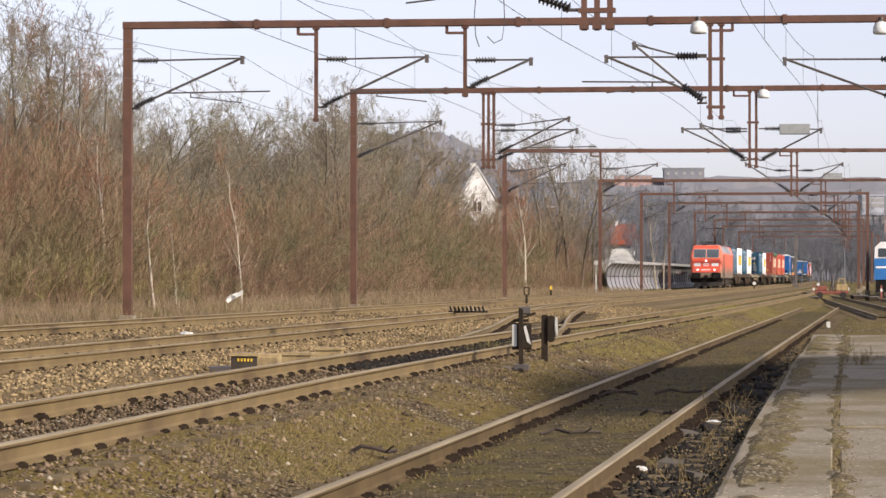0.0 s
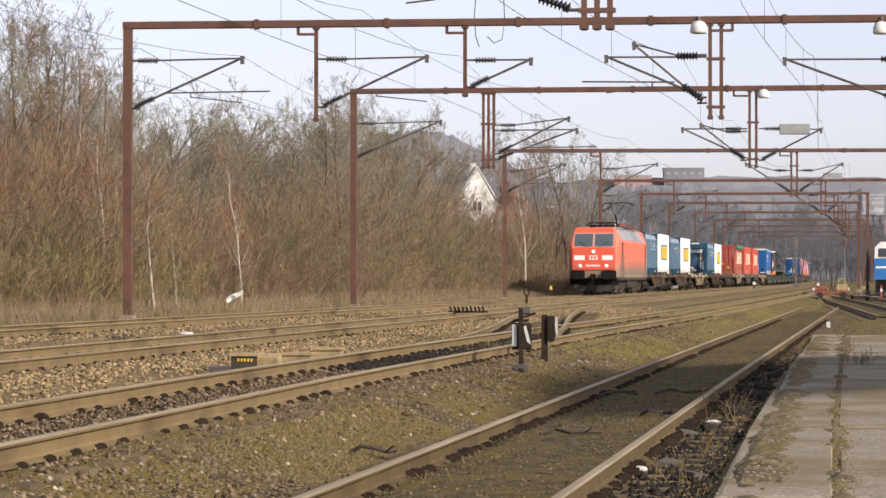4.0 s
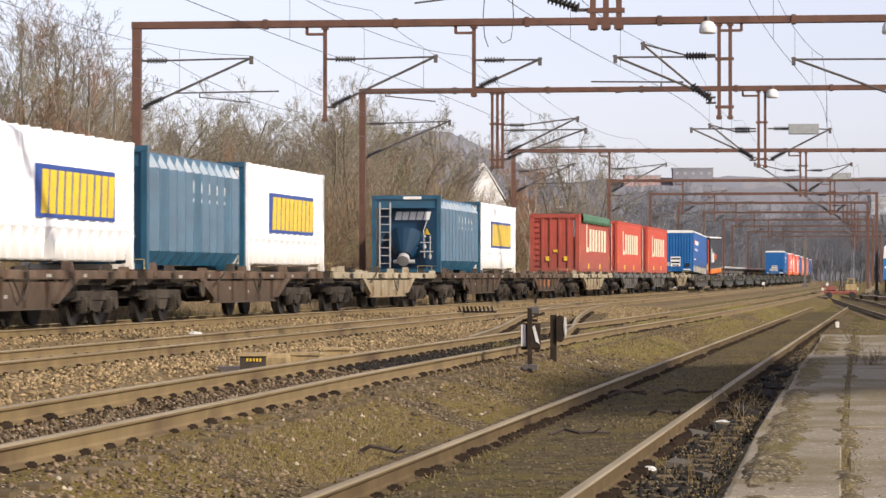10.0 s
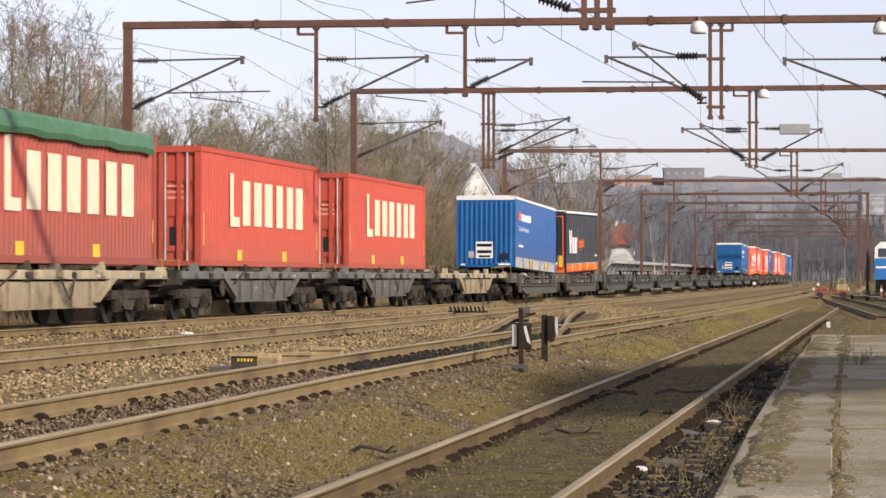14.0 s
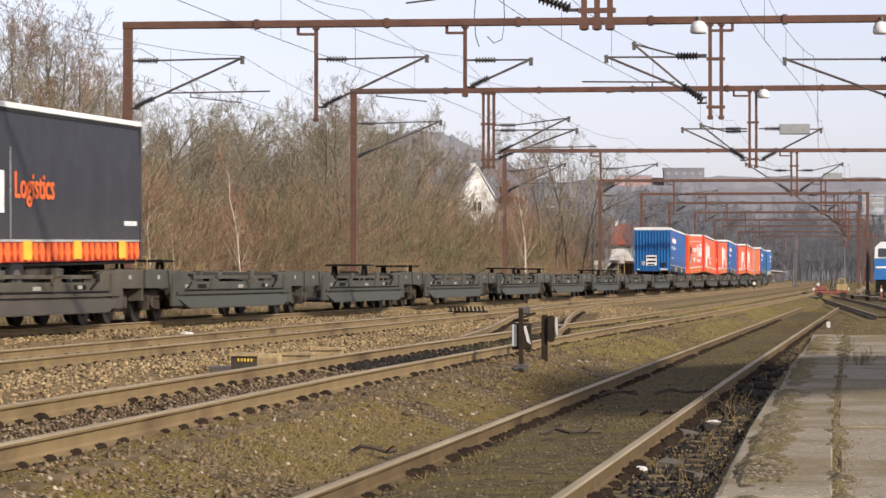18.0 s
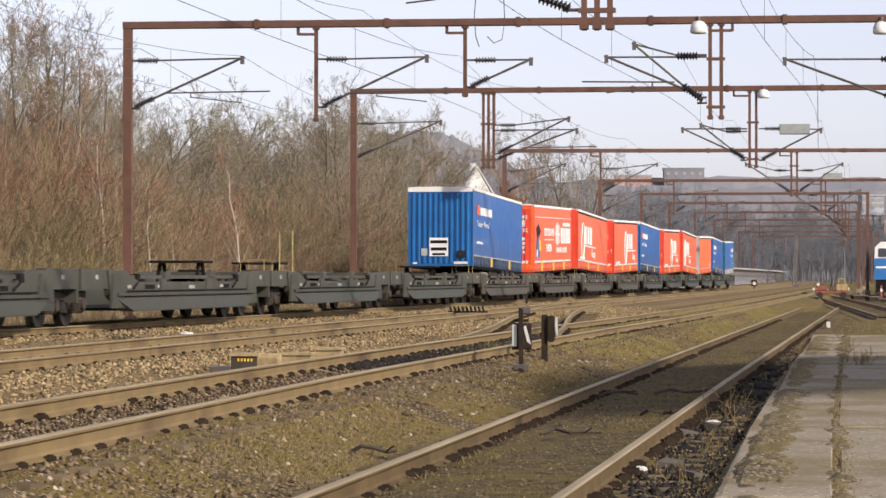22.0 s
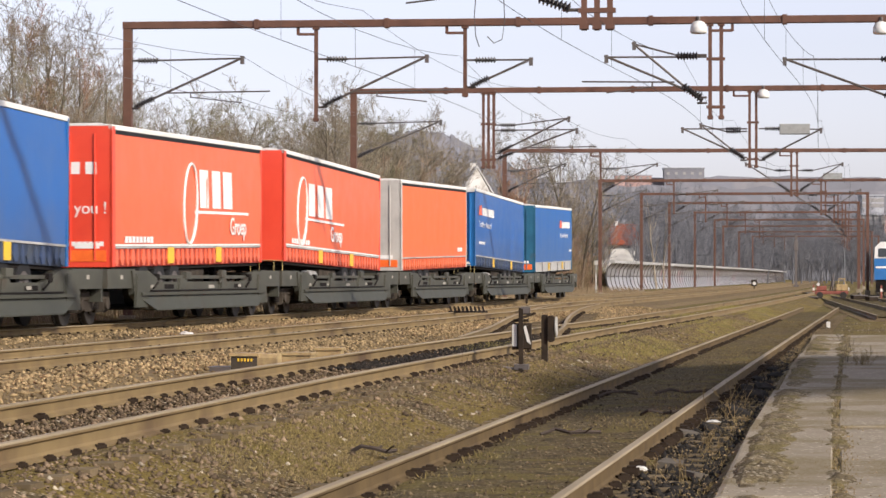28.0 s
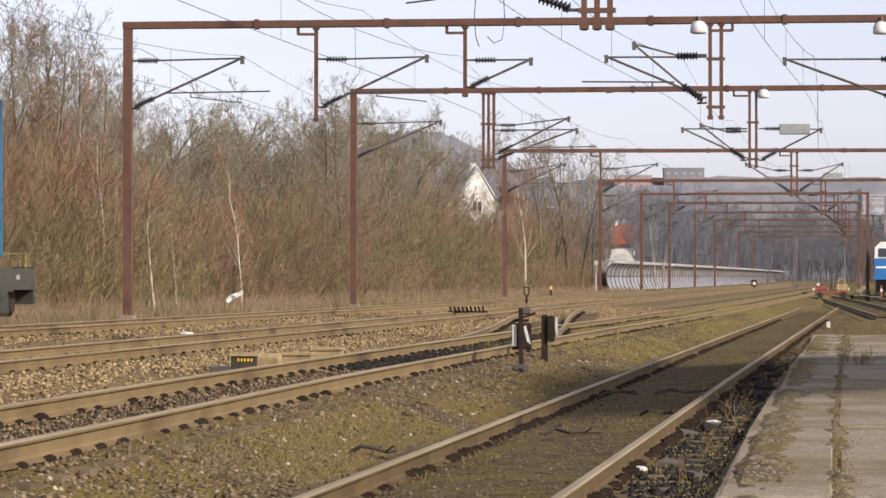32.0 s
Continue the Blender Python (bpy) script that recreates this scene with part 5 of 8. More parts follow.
    if hitch:
        x = -4.2 if hitch > 0 else -L + 4.2
        part("hitch_stand", Shape().box(x - 0.5, -0.7, 1.38, x + 0.5, 0.7, 1.44, 0.02).tube((x - 0.4, -0.5, 0.9), (x - 0.15, -0.5, 1.4), 0.05).tube((x + 0.4, -0.5, 0.9), (x + 0.15, -0.5, 1.4), 0.05)
             .tube((x - 0.4, 0.5, 0.9), (x - 0.15, 0.5, 1.4), 0.05).tube((x + 0.4, 0.5, 0.9), (x + 0.15, 0.5, 1.4), 0.05), UNDER, top, "raised dark trailer hitch stand")
    xr = xa - 0.35 if first else xb + 0.35
    part("hand_rail", Shape().pipe([(xr, 0.6, 1.16), (xr, 0.6, 1.48), (xr, 1.25, 1.48), (xr, 1.25, 1.16)], 0.014), DULL_YELLOW, top, "yellow bent-tube hand rail")
    if tall_rail:
        part("tall_rail", Shape().pipe([(xa - 2.9, 0.85, 0.9), (xa - 2.9, 0.85, 2.3), (xa - 2.9, 1.22, 2.3), (xa - 2.9, 1.22, 0.9)], 0.02), DULL_YELLOW, top, "tall yellow tube rail")
    outer, inner = (-2.0, xb) if first else (-L + 2.0, xa)
    bogie(top, outer)
    if first:
        bogie(top, xb + 0.1)
    if first:
        buffers(top, xa, 1)
    else:
        buffers(top, xb, -1)
    for k, (xx, zz, w, h) in enumerate(((3.2, 0.98, 0.26, 0.12), (5.6, 0.98, 0.22, 0.12), (8.3, 0.96, 0.5, 0.13), (11.2, 0.98, 0.3, 0.12))):
        if xx < L - 4:
            part("stencil_mark", Shape().box(xa - xx - w, 1.362, zz - 0.2, xa - xx, 1.368, zz - 0.2 + h * 0.6), STENCIL, top)
    part("brake_rod", Shape().tube((xa - 3, 1.42, 0.72), (xb + 3, 1.42, 0.72), 0.02), UNDER, top)
    return top


UNITS = [181, 197.6, 214, 230.2, 247, 264, 280.9, 297.7, 314.6, 331.5, 348.4, 365.6, 382, 399.2, 414.6, 431.2, 447.4, 464.6, 480.4, 497.6, 513.6]
for i, (a, b) in enumerate(zip(UNITS, UNITS[1:])):
    brown = i in (0, 1, 10, 11, 12, 13)
    empty_one = 2 <= i < 10
    lab = ("brown-grey" if brown else "dark grey") + (" empty pocket wagon unit with low side frames" if empty_one else " pocket wagon unit carrying a semi-trailer")
    TRAIN.append((pocket_unit(POCKET_BROWN if brown else POCKET, lab, b - a, (1 if i % 2 == 0 else -1) if empty_one else 0, i % 2 == 0, i == 8), a, b - a, 0.0, 0.0))


def trailer(kind, reverse):
    """A curtain-sided semi-trailer, 13.6 m; reverse: its doors and axles lead."""
    L, W, H = 13.6, 2.55, 3.06
    spec = {
        "blue": (CURTAIN_BLUE, HEAD_BLUE, "blue curtain-sided semi-trailer with white roof edge and white word"),
        "blue_board": (CURTAIN_BLUE, HEAD_BLUE, "blue curtain-sided semi-trailer with aluminium boards and white word"),
        "blue_old": (CURTAIN_BLUE_OLD, TEAL_DOOR, "faded blue curtain-sided semi-trailer with aluminium lower boards"),
        "black": (CURTAIN_BLACK, CURTAIN_BLACK, "anthracite curtain-sided semi-trailer with orange skirt"),
        "red_word": (CURTAIN_RED, HEAD_RED, "red curtain-sided semi-trailer with white word blocks"),
        "red_loop": (CURTAIN_RED, HEAD_RED, "red curtain-sided semi-trailer with a white loop emblem"),
        "rust": (CURTAIN_RUST, GREY_DOOR, "plain brick-red curtain-sided semi-trailer with grey doors"),
    }[kind]
    cloth, end, label = spec
    top = empty("semi_trailer", label, "semi-trailer", "semi-trailers")
    skirt_h = 0.42
    # curtain: gently bellied between its posts
    for s in (1, -1):
        v, f = [], []
        n = 24
        rows = ((skirt_h, 0.0), (1.2, 0.012), (2.0, 0.014), (H - 0.12, 0.0))
        for i in range(n + 1):
            x = -0.12 - i * (L - 0.24) / n
            b = 0.012 * math.sin(i * 2.4) + 0.008 * math.sin(i * 5.1)
            for z, d in rows:
                v.append((x, s * (W / 2 - 0.012 + d * 1.2 + (b if d else 0)), z))
        m = len(rows)
        for i in range(n):
            for k in range(m - 1):
                f.append((i * m + k, i * m + k + 1, i * m + m + k + 1, i * m + m + k))
        me = raw("curtain", v, f, cloth)
        me.polygons.foreach_set("use_smooth", [True] * len(me.polygons))
        part("curtain", me, None, top)
        bunched = kind in ("red_word", "red_loop", "black", "blue", "rust")
        # behind the folds the dark hem paints the shade of the gaps
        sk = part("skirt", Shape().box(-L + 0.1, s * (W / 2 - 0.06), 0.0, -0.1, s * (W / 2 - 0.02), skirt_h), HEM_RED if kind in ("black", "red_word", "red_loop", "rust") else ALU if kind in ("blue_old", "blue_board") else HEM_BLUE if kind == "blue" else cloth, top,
                  "aluminium drop boards" if kind in ("blue_old", "blue_board") else "gathered lower hem with straps, shade between folds in its colour")
        if bunched and s > 0:
            for k in range(32):
                x = -0.35 - k * (L - 0.7) / 31
                w = 0.13 + 0.04 * math.sin(k * 2.7)
                part("fold", Shape().prism([(x - w * 0.5, 0.03), (x + w * 0.6, 0.02 + 0.02 * math.sin(k * 1.9)), (x + w * 1.15, 0.16), (x + w * 0.5, skirt_h - 0.04), (x - w * 0.4, skirt_h - 0.04), (x - w * 1.0, 0.18)], W / 2 - 0.03, W / 2 + 0.012, "y"),
                     ORANGE if kind == "black" else GRIMY_BLUE if kind == "blue" else cloth, sk)
        if kind in ("blue_old", "blue_board") and s > 0:
            for k in range(4):
                part("board_joint", Shape().box(-L * (k + 1) / 5 - 0.02, W / 2 - 0.022, 0.0, -L * (k + 1) / 5 + 0.02, W / 2 - 0.005, skirt_h), BLACK_RUBBER, sk)
        part("trim", Shape().box(-L + 0.1, s * (W / 2 - 0.02), skirt_h - 0.02, -0.1, s * (W / 2 + 0.006), skirt_h + 0.025), ALU, top)
        part("roof_edge", Shape().box(-L, s * (W / 2 - 0.07), H - 0.11, 0, s * (W / 2 + 0.012), H, 0.01), ROOF_WHITE, top)
        if kind in ("red_loop", "rust", "black"):
            part("eave_seal", Shape().box(-L + 0.1, s * (W / 2 - 0.02), H - 0.19, -0.1, s * (W / 2 + 0.009), H - 0.112), BLACK_RUBBER, top, "thin dark strip under the roof edge")
    part("core", Shape().box(-L + 0.06, -W / 2 + 0.08, 0.0, -0.06, W / 2 - 0.08, H - 0.06), BLACK_RUBBER, top)
    part("roof", Shape().prism([(-W / 2 + 0.04, H - 0.03), (W / 2 - 0.04, H - 0.03), (W / 2 - 0.3, H + 0.035), (-W / 2 + 0.3, H + 0.035)], -L, 0), ROOF_WHITE, top, "white tarpaulin roof")
    fr = part("front_wall", Shape().box(-0.1, -W / 2, 0, 0.0, W / 2, H - 0.02, 0.03), end, top)
    part("rear_wall", Shape().box(-L, -W / 2, 0, -L + 0.1, W / 2, H - 0.02, 0.03), end, top)
    part("corner_post", Shape().box(-0.22, W / 2 - 0.05, 0, 0.0, W / 2 + 0.014, H - 0.03, 0.01), end, top)
    part("corner_post", Shape().box(-L, W / 2 - 0.05, 0, -L + 0.12, W / 2 + 0.012, H - 0.03, 0.01), end, top)
    if kind in ("blue", "blue_board") and not reverse:
        for k in range(11):
            y = -W / 2 + 0.2 + k * (W - 0.4) / 10
            part("headboard_rib", Shape().prism([(-0.06, 0.0), (0.06, 0.0), (0.03, 0.05), (-0.03, 0.05)], 0.12, H - 0.22, "z").turned(pose(0, y, 0, 0, 0, -90)), end, fr)
        part("roof_bow", Shape().box(-0.02, -W / 2, H - 0.16, 0.03, W / 2, H + 0.02), ROOF_WHITE, top)
        # small picture plate of a lorry, kept to plain shapes, and cable box
        part("picture_plate", Shape().box(0.045, -0.42, 0.38, 0.055, 0.32, 1.1), WHITE_PAINT, fr, "white plate with dark plain shapes")
        part("plate_bars", Shape().box(0.055, -0.38, 0.88, 0.06, 0.28, 1.0).box(0.055, -0.36, 0.6, 0.06, 0.26, 0.72).box(0.055, -0.3, 0.42, 0.06, 0.2, 0.5), UNDER, fr)
        part("small_plate", Shape().box(0.045, -0.75, 0.4, 0.055, -0.5, 0.68), ALU, fr)
        part("cable_box", Shape().box(0.02, 0.7, 0.35, 0.14, 1.0, 0.6, 0.02), BLACK_RUBBER, fr)
        part("code_bars", Shape().box(0.02, 0.55, 0.08, 0.05, 1.1, 0.17).box(0.02, -1.1, 0.08, 0.05, -0.9, 0.15), WHITE_PAINT, fr)
    if reverse:
        for y in (-0.9, -0.35, 0.35, 0.9):
            part("locking_bar", Shape().tube((0.02, y, 0.15), (0.02, y, H - 0.2), 0.02), end, fr)
        part("rear_marker", Shape().box(0.0, 0.25, 0.12, 0.014, 1.15, 0.36), ORANGE, fr, "orange reflective board")
        part("number_plate_bar", Shape().box(0.0, 0.45, 0.4, 0.012, 1.0, 0.52), WHITE_PAINT, fr)
        part("bumper", Shape().box(-0.1, -1.2, -0.35, 0.02, 1.2, -0.2), UNDER, top)
        for s in (-1, 1):
            part("tail_lamp", Shape().box(-0.02, s - 0.2, -0.16, 0.03, s + 0.2, -0.04), DULL_LAMP, top)
        if kind == "black":
            part("door_frame_line", Shape().box(0.0, 1.1, 0.3, 0.012, 1.15, H - 0.25).box(0.0, -1.1, H - 0.3, 0.012, 1.15, H - 0.25), CURTAIN_RED, fr)
            word("word_block", bars(0.2, 0.75, 0, 0.45, 0, 1, 0.1), WHITE_PAINT, fr, "", pose(0.003, 0.0, 1.5, 0, 0, 90))
            part("orange_board", Shape().box(0.002, -1.2, 0.0, 0.014, 1.2, 0.26), ORANGE, fr)
            part("warning_panel", Shape().box(0.0, 0.85, 0.3, 0.016, 1.1, 0.85), YELLOW, fr)
        if kind == "red_loop":
            word("word_block", bars(-0.1, 1.0, 0, 0.26, 0, 3, 0.3), WHITE_PAINT, fr, "", pose(0.003, 0.0, 2.0, 0, 0, 90))
            word("word_block", bars(0.0, 1.1, 0, 0.1, 0, 9, 0.25), WHITE_PAINT, fr, "", pose(0.003, 0.0, 0.45, 0, 0, 90))
            me = lettering("by you !", 0.36, WHITE_PAINT)
            part("lettering", me, None, fr, at=pose(0.004, 0.0, 1.15, 90, 0, 90))
        if kind == "red_word":
            part("sticker", Shape().tube((0.0, 0.62, 0.32), (0.012, 0.62, 0.32), 0.14, 16), WHITE_PAINT, fr, "round white sticker")
            part("door_frame", Shape().box(0.0, 1.14, 0.1, 0.014, 1.27, H - 0.1).box(0.0, -1.2, H - 0.2, 0.014, 1.14, H - 0.1), ORANGE, fr)
            part("lettering", lettering("SPEDITION", 0.24, WHITE_PAINT, bold=0.008), None, fr, at=pose(0.004, -0.22, 2.42, 90, 0, 90))
            part("lettering", lettering("& LOGISTIK", 0.24, WHITE_PAINT, bold=0.008), None, fr, at=pose(0.004, -0.25, 1.82, 90, 0, 90))
            word("word_block", bars(-0.6, 0.92, 0, 0.3, 0, 4, 0.18, seed=2), WHITE_PAINT, fr, "", pose(0.003, 0.0, 2.06, 0, 0, 90))
            for k in range(4):
                word("word_block", bars(-0.6 + 0.12 * k, 0.9, 0, 0.13, 0, 8, 0.2, seed=k), WHITE_PAINT, fr, "", pose(0.003, 0.0, 1.45 - k * 0.2, 0, 0, 90))
    # underframe and axles
    for s in (-1, 1):
        part("chassis_beam", Shape().box(-L + 0.4, s * 0.475 - 0.075, -0.22, -0.4, s * 0.475 + 0.075, -0.08), UNDER, top)
    part("chassis_floor", Shape().box(-L + 0.2, -1.2, -0.078, -0.2, 1.2, -0.002), UNDER, top)
    ax = (-2.6, -3.9, -5.2) if reverse else (-L + 2.6, -L + 3.9, -L + 5.2)
    for x in ax:
        for s in (1, -1):
            w = part("wheel", Shape().wheel(x, s * 0.88, s * 1.22, -0.42, 0.5, 22), BLACK_RUBBER, top, "black trailer tyre")
            part("rim", Shape().wheel(x, s * 1.22, s * 1.225, -0.42, 0.29, 16).wheel(x, s * 1.225, s * 1.26, -0.42, 0.12, 12), GALV, w)
    mx = -L + 7.2 if not reverse else -7.2
    part("pallet_box", Shape().box(mx - 1.1, 0.75, -0.42, mx + 1.1, 1.1, -0.1, 0.02), UNDER_BROWN, top)
    part("air_tank", Shape().tube((mx + 1.5, 1.0, -0.3), (mx + 2.5, 1.0, -0.3), 0.14, 12), ALU, top)
    lx = -3.0 if not reverse else -L + 3.0
    for s in (-1, 1):
        part("landing_leg", Shape().box(lx - 0.08, s * 0.725 - 0.075, -0.6, lx + 0.08, s * 0.725 + 0.075, 0), UNDER, top)
    # writing and emblems on the side toward the yard
    y = W / 2 + 0.012
    if kind in ("blue", "blue_board", "blue_old"):
        x = -8.8 if kind == "blue_old" else -1.0
        part("emblem", Shape().prism([(x - 0.75, 2.05), (x - 0.0, 2.05), (x - 0.1, 2.4), (x - 0.6, 2.45)], y, y + 0.008, "y"), CURTAIN_RED, top, "small red and white emblem")
        word("name_block", bars(x - 3.9, x - 0.85, 2.05, 2.36, y, 10, 0.22, seed=4), WHITE_PAINT, top, "white block of a name")
        on_side(lettering("T r a i l e r   R e n t a l", 0.34, WHITE_PAINT), x, y + 0.012, 1.58, top)
        word("code_bar", bars(x - 1.5, x, 0.9, 1.0, y, 6, 0.3) if kind != "blue_old" else bars(-L + 0.3, -L + 1.2, 0.9, 1.0, y, 5, 0.3), WHITE_PAINT, top)
        for k in range(2):
            part("strap_patch", Shape().box(-4.6 - k * 5.0, y, 0.05, -5.0 - k * 5.0, y + 0.012, 0.4), YELLOW, top)
    if kind == "black":
        word("name_block", bars(-4.4, -2.3, 0.95, 1.75, y, 2, 0.25) + [Shape().prism([(-1.45, 0.95), (-1.15, 2.1), (-1.6, 2.1), (-1.75, 1.4), (-1.9, 2.1), (-2.3, 2.1), (-1.95, 0.95)][::-1], y, y + 0.006, "y")], WHITE_PAINT, top, "white block of a name")
        part("divider", Shape().box(-4.62, y, 0.45, -4.66, y + 0.006, 2.2), ALU, top)
        on_side(lettering("Logistics", 0.72, ORANGE, bold=0.008), -4.85, y + 0.008, 1.25, top)
        for k in range(4):
            part("strap_patch", Shape().box(-2.2 - k * 3.2, y, 0.05, -2.7 - k * 3.2, y + 0.012, 0.42), YELLOW, top)
        word("code_bar", bars(-L + 0.4, -L + 1.4, 0.75, 0.85, y, 5), WHITE_PAINT, top)
    if kind == "red_loop":
        n = 28
        sh = Shape()
        k0 = 0.0 if reverse else 4.2
        cx, cz, rx, rz = k0 - 6.4, 1.45, 0.6, 0.95
        pts = [(cx - rx * math.cos(2 * math.pi * k / n) - 0.1 * math.sin(2 * math.pi * k / n), y + 0.006, cz + rz * math.sin(2 * math.pi * k / n)) for k in range(n + 1)]
        part("loop_emblem", sh.pipe(pts, 0.035, 5).box(k0 - 6.8, y, 1.22, k0 - 12.1, y + 0.01, 1.29), WHITE_PAINT, top, "white drawn loop and underline")
        word("name_block", bars(k0 - 10.6, k0 - 7.1, 1.36, 2.28, y, 3, 0.28, 0.08), WHITE_PAINT, top, "white block of a name")
        on_side(lettering("Groep", 0.62, WHITE_PAINT, bold=0.006), k0 - 10.2, y + 0.008, 0.72, top)
        word("code_bar", bars(-3.2, -0.9, 0.52, 0.66, y, 8, 0.25), WHITE_PAINT, top)
        for k in range(2):
            part("strap_patch", Shape().box(-4.4 - k * 4.4, y, 0.05, -4.9 - k * 4.4, y + 0.012, 0.42), YELLOW, top)
        part("pinstripe", Shape().box(-L + 0.2, y - 0.004, 0.45, -0.2, y + 0.006, 0.49), WHITE_PAINT, top)
    if kind == "red_word":
        word("name_block", bars(-13.1, -9.4, 1.3, 2.05, y, 4, 0.16), WHITE_PAINT, top, "white block of a name")
        part("emblem", Shape().box(-7.6, y, 1.3, -7.9, y + 0.008, 2.2).box(-8.1, y, 1.22, -8.4, y + 0.008, 2.3).box(-8.6, y, 1.3, -8.9, y + 0.008, 2.2).box(-7.5, y, 1.7, -9.1, y + 0.008, 1.8), WHITE_PAINT, top)
        on_side(lettering("TRANSPORT & LOGISTIK", 0.36, WHITE_PAINT, bold=0.008), -7.7, y + 0.008, 0.86, top)
        word("word_block", bars(-13.1, -10.2, 2.14, 2.32, y, 8, 0.2, seed=5), WHITE_PAINT, top)
        on_side(lettering("DEUTSCHLAND", 0.5, WHITE_PAINT, bold=0.012), -3.4, y + 0.008, 1.66, top)
        on_side(lettering("EUROPA", 0.5, WHITE_PAINT, bold=0.012), -4.1, y + 0.008, 0.92, top)
        part("rule", Shape().box(-6.8, y, 1.46, -3.4, y + 0.006, 1.5), WHITE_PAINT, top)
        part("picture_patch", Shape().prism([(-2.3, 1.85), (-1.1, 1.45), (-0.75, 2.0), (-1.5, 2.2)], y, y + 0.006, "y"), BLACK_RUBBER, top)
        part("sticker", Shape().tube((-1.0, y, 0.85), (-1.0, y + 0.008, 0.85), 0.2, 16), WHITE_PAINT, top, "round white sticker")
        part("picture_patch", Shape().prism([(-1.9, 0.7), (-0.7, 0.6), (-0.9, 1.5), (-1.4, 1.7)], y, y + 0.006, "y"), HEAD_BLUE, top)
        part("picture_patch", Shape().prism([(-2.4, 0.95), (-1.6, 1.0), (-1.8, 1.5), (-2.2, 1.4)], y + 0.004, y + 0.009, "y"), YELLOW, top)
        for k in range(3):
            part("strap_patch", Shape().box(-2.4 - k * 4.0, y, 0.02, -2.9 - k * 4.0, y + 0.012, 0.48), YELLOW, top)
        part("pinstripe", Shape().box(-L + 0.2, y - 0.004, 0.45, -0.2, y + 0.006, 0.5).box(-L + 0.2, y - 0.004, 2.5, -0.2, y + 0.006, 2.53), WHITE_PAINT, top)
    if kind == "rust":
        word("code_bar", bars(-12.5, -11.4, 0.6, 0.75, y, 4), WHITE_PAINT, top)
    return top


LOADS = [(182.5, "blue_board", False), (200.3, "black", True), (348.7, "blue", False), (366.3, "red_word", True), (382.7, "red_loop", False), (400.0, "red_loop", True),
         (415.2, "blue", False), (431.8, "red_loop", True), (447.9, "red_loop", False), (465.2, "rust", True), (480.8, "blue", False), (498.05, "blue_old", True)]
for behind, kind, rev in LOADS:
    # the coupling end of each trailer sits higher than its axle end
    lift, tilt = (1.46, -0.95) if not rev else (1.24, 0.72)
    TRAIN.append((trailer(kind, rev), behind, 13.6, lift, tilt))


# ---- vegetation ----
def twig_mat(name, a, b, c, scale=0.12):
    """Bark and twigs: three tones mixed by island and by slow noise over the wood."""
    m = mat(name, a, 0.85, col2=b, scale=scale, detail=3, spots=c, spot_scale=scale * 2.3, spot_at=0.5, island=0.55)
    return m


TWIG = twig_mat("thicket_twigs", (0.27, 0.195, 0.12), (0.235, 0.14, 0.1), (0.17, 0.168, 0.085))
TWIG_RED = twig_mat("red_birch_twigs", (0.31, 0.16, 0.1), (0.265, 0.165, 0.105), (0.25, 0.19, 0.11))
TWIG_GREY = twig_mat("grey_twigs", (0.29, 0.245, 0.17), (0.2, 0.165, 0.125), (0.22, 0.21, 0.12))
TWIG_OLIVE = twig_mat("olive_twigs", (0.17, 0.168, 0.095), (0.2, 0.165, 0.1), (0.135, 0.145, 0.075))
TWIG_WILLOW = twig_mat("willow_twigs", (0.29, 0.24, 0.1), (0.23, 0.2, 0.085), (0.3, 0.23, 0.13))
VERGE_GRASS = mat("bleached_grass", (0.31, 0.235, 0.15), 0.9, col2=(0.2, 0.145, 0.088), scale=0.4, island=0.4)
# cool grey twigs and bark: the haze of distance is put into the colour
TWIG_HAZED = twig_mat("haze_tinted_twigs", (0.175, 0.178, 0.192), (0.145, 0.148, 0.162), (0.17, 0.163, 0.162), 0.03)
BARK_HAZED = mat("haze_tinted_bark", (0.17, 0.172, 0.182), 0.9, col2=(0.13, 0.132, 0.142), scale=3)
TWIG_TAN = twig_mat("tan_bramble", (0.29, 0.215, 0.125), (0.22, 0.15, 0.1), (0.185, 0.178, 0.085))
BARK = mat("grey_bark", (0.18, 0.15, 0.108), 0.9, col2=(0.105, 0.09, 0.07), scale=6, stretch=(1, 1, 0.3), bump=0.6)
BIRCH = mat("birch_bark", (0.42, 0.37, 0.29), 0.8, col2=(0.3, 0.25, 0.19), scale=5, spots=(0.068, 0.0595, 0.051), spot_scale=4, spot_at=0.6, stretch=(1, 1, 2))
DRY_GRASS = mat("dry_grass", (0.215, 0.155, 0.075), 0.9, col2=(0.14, 0.105, 0.05), scale=0.4, island=0.4)
MOSS_GRASS = mat("short_green_grass", (0.142, 0.112, 0.04), 0.9, col2=(0.17, 0.13, 0.062), scale=0.9, island=0.45)
rng = np.random.default_rng(7)


def quads_mesh(name, v, q, material):
    me = bpy.data.meshes.new(name)
    me.vertices.add(len(v))
    me.vertices.foreach_set("co", np.asarray(v, np.float32).ravel())
    me.loops.add(q.size)
    me.loops.foreach_set("vertex_index", q.astype(np.int32).ravel())
    me.polygons.add(len(q))
    me.polygons.foreach_set("loop_start", np.arange(0, q.size, q.shape[1], dtype=np.int32))
    me.materials.append(material)
    me.update(calc_edges=True)
    return me


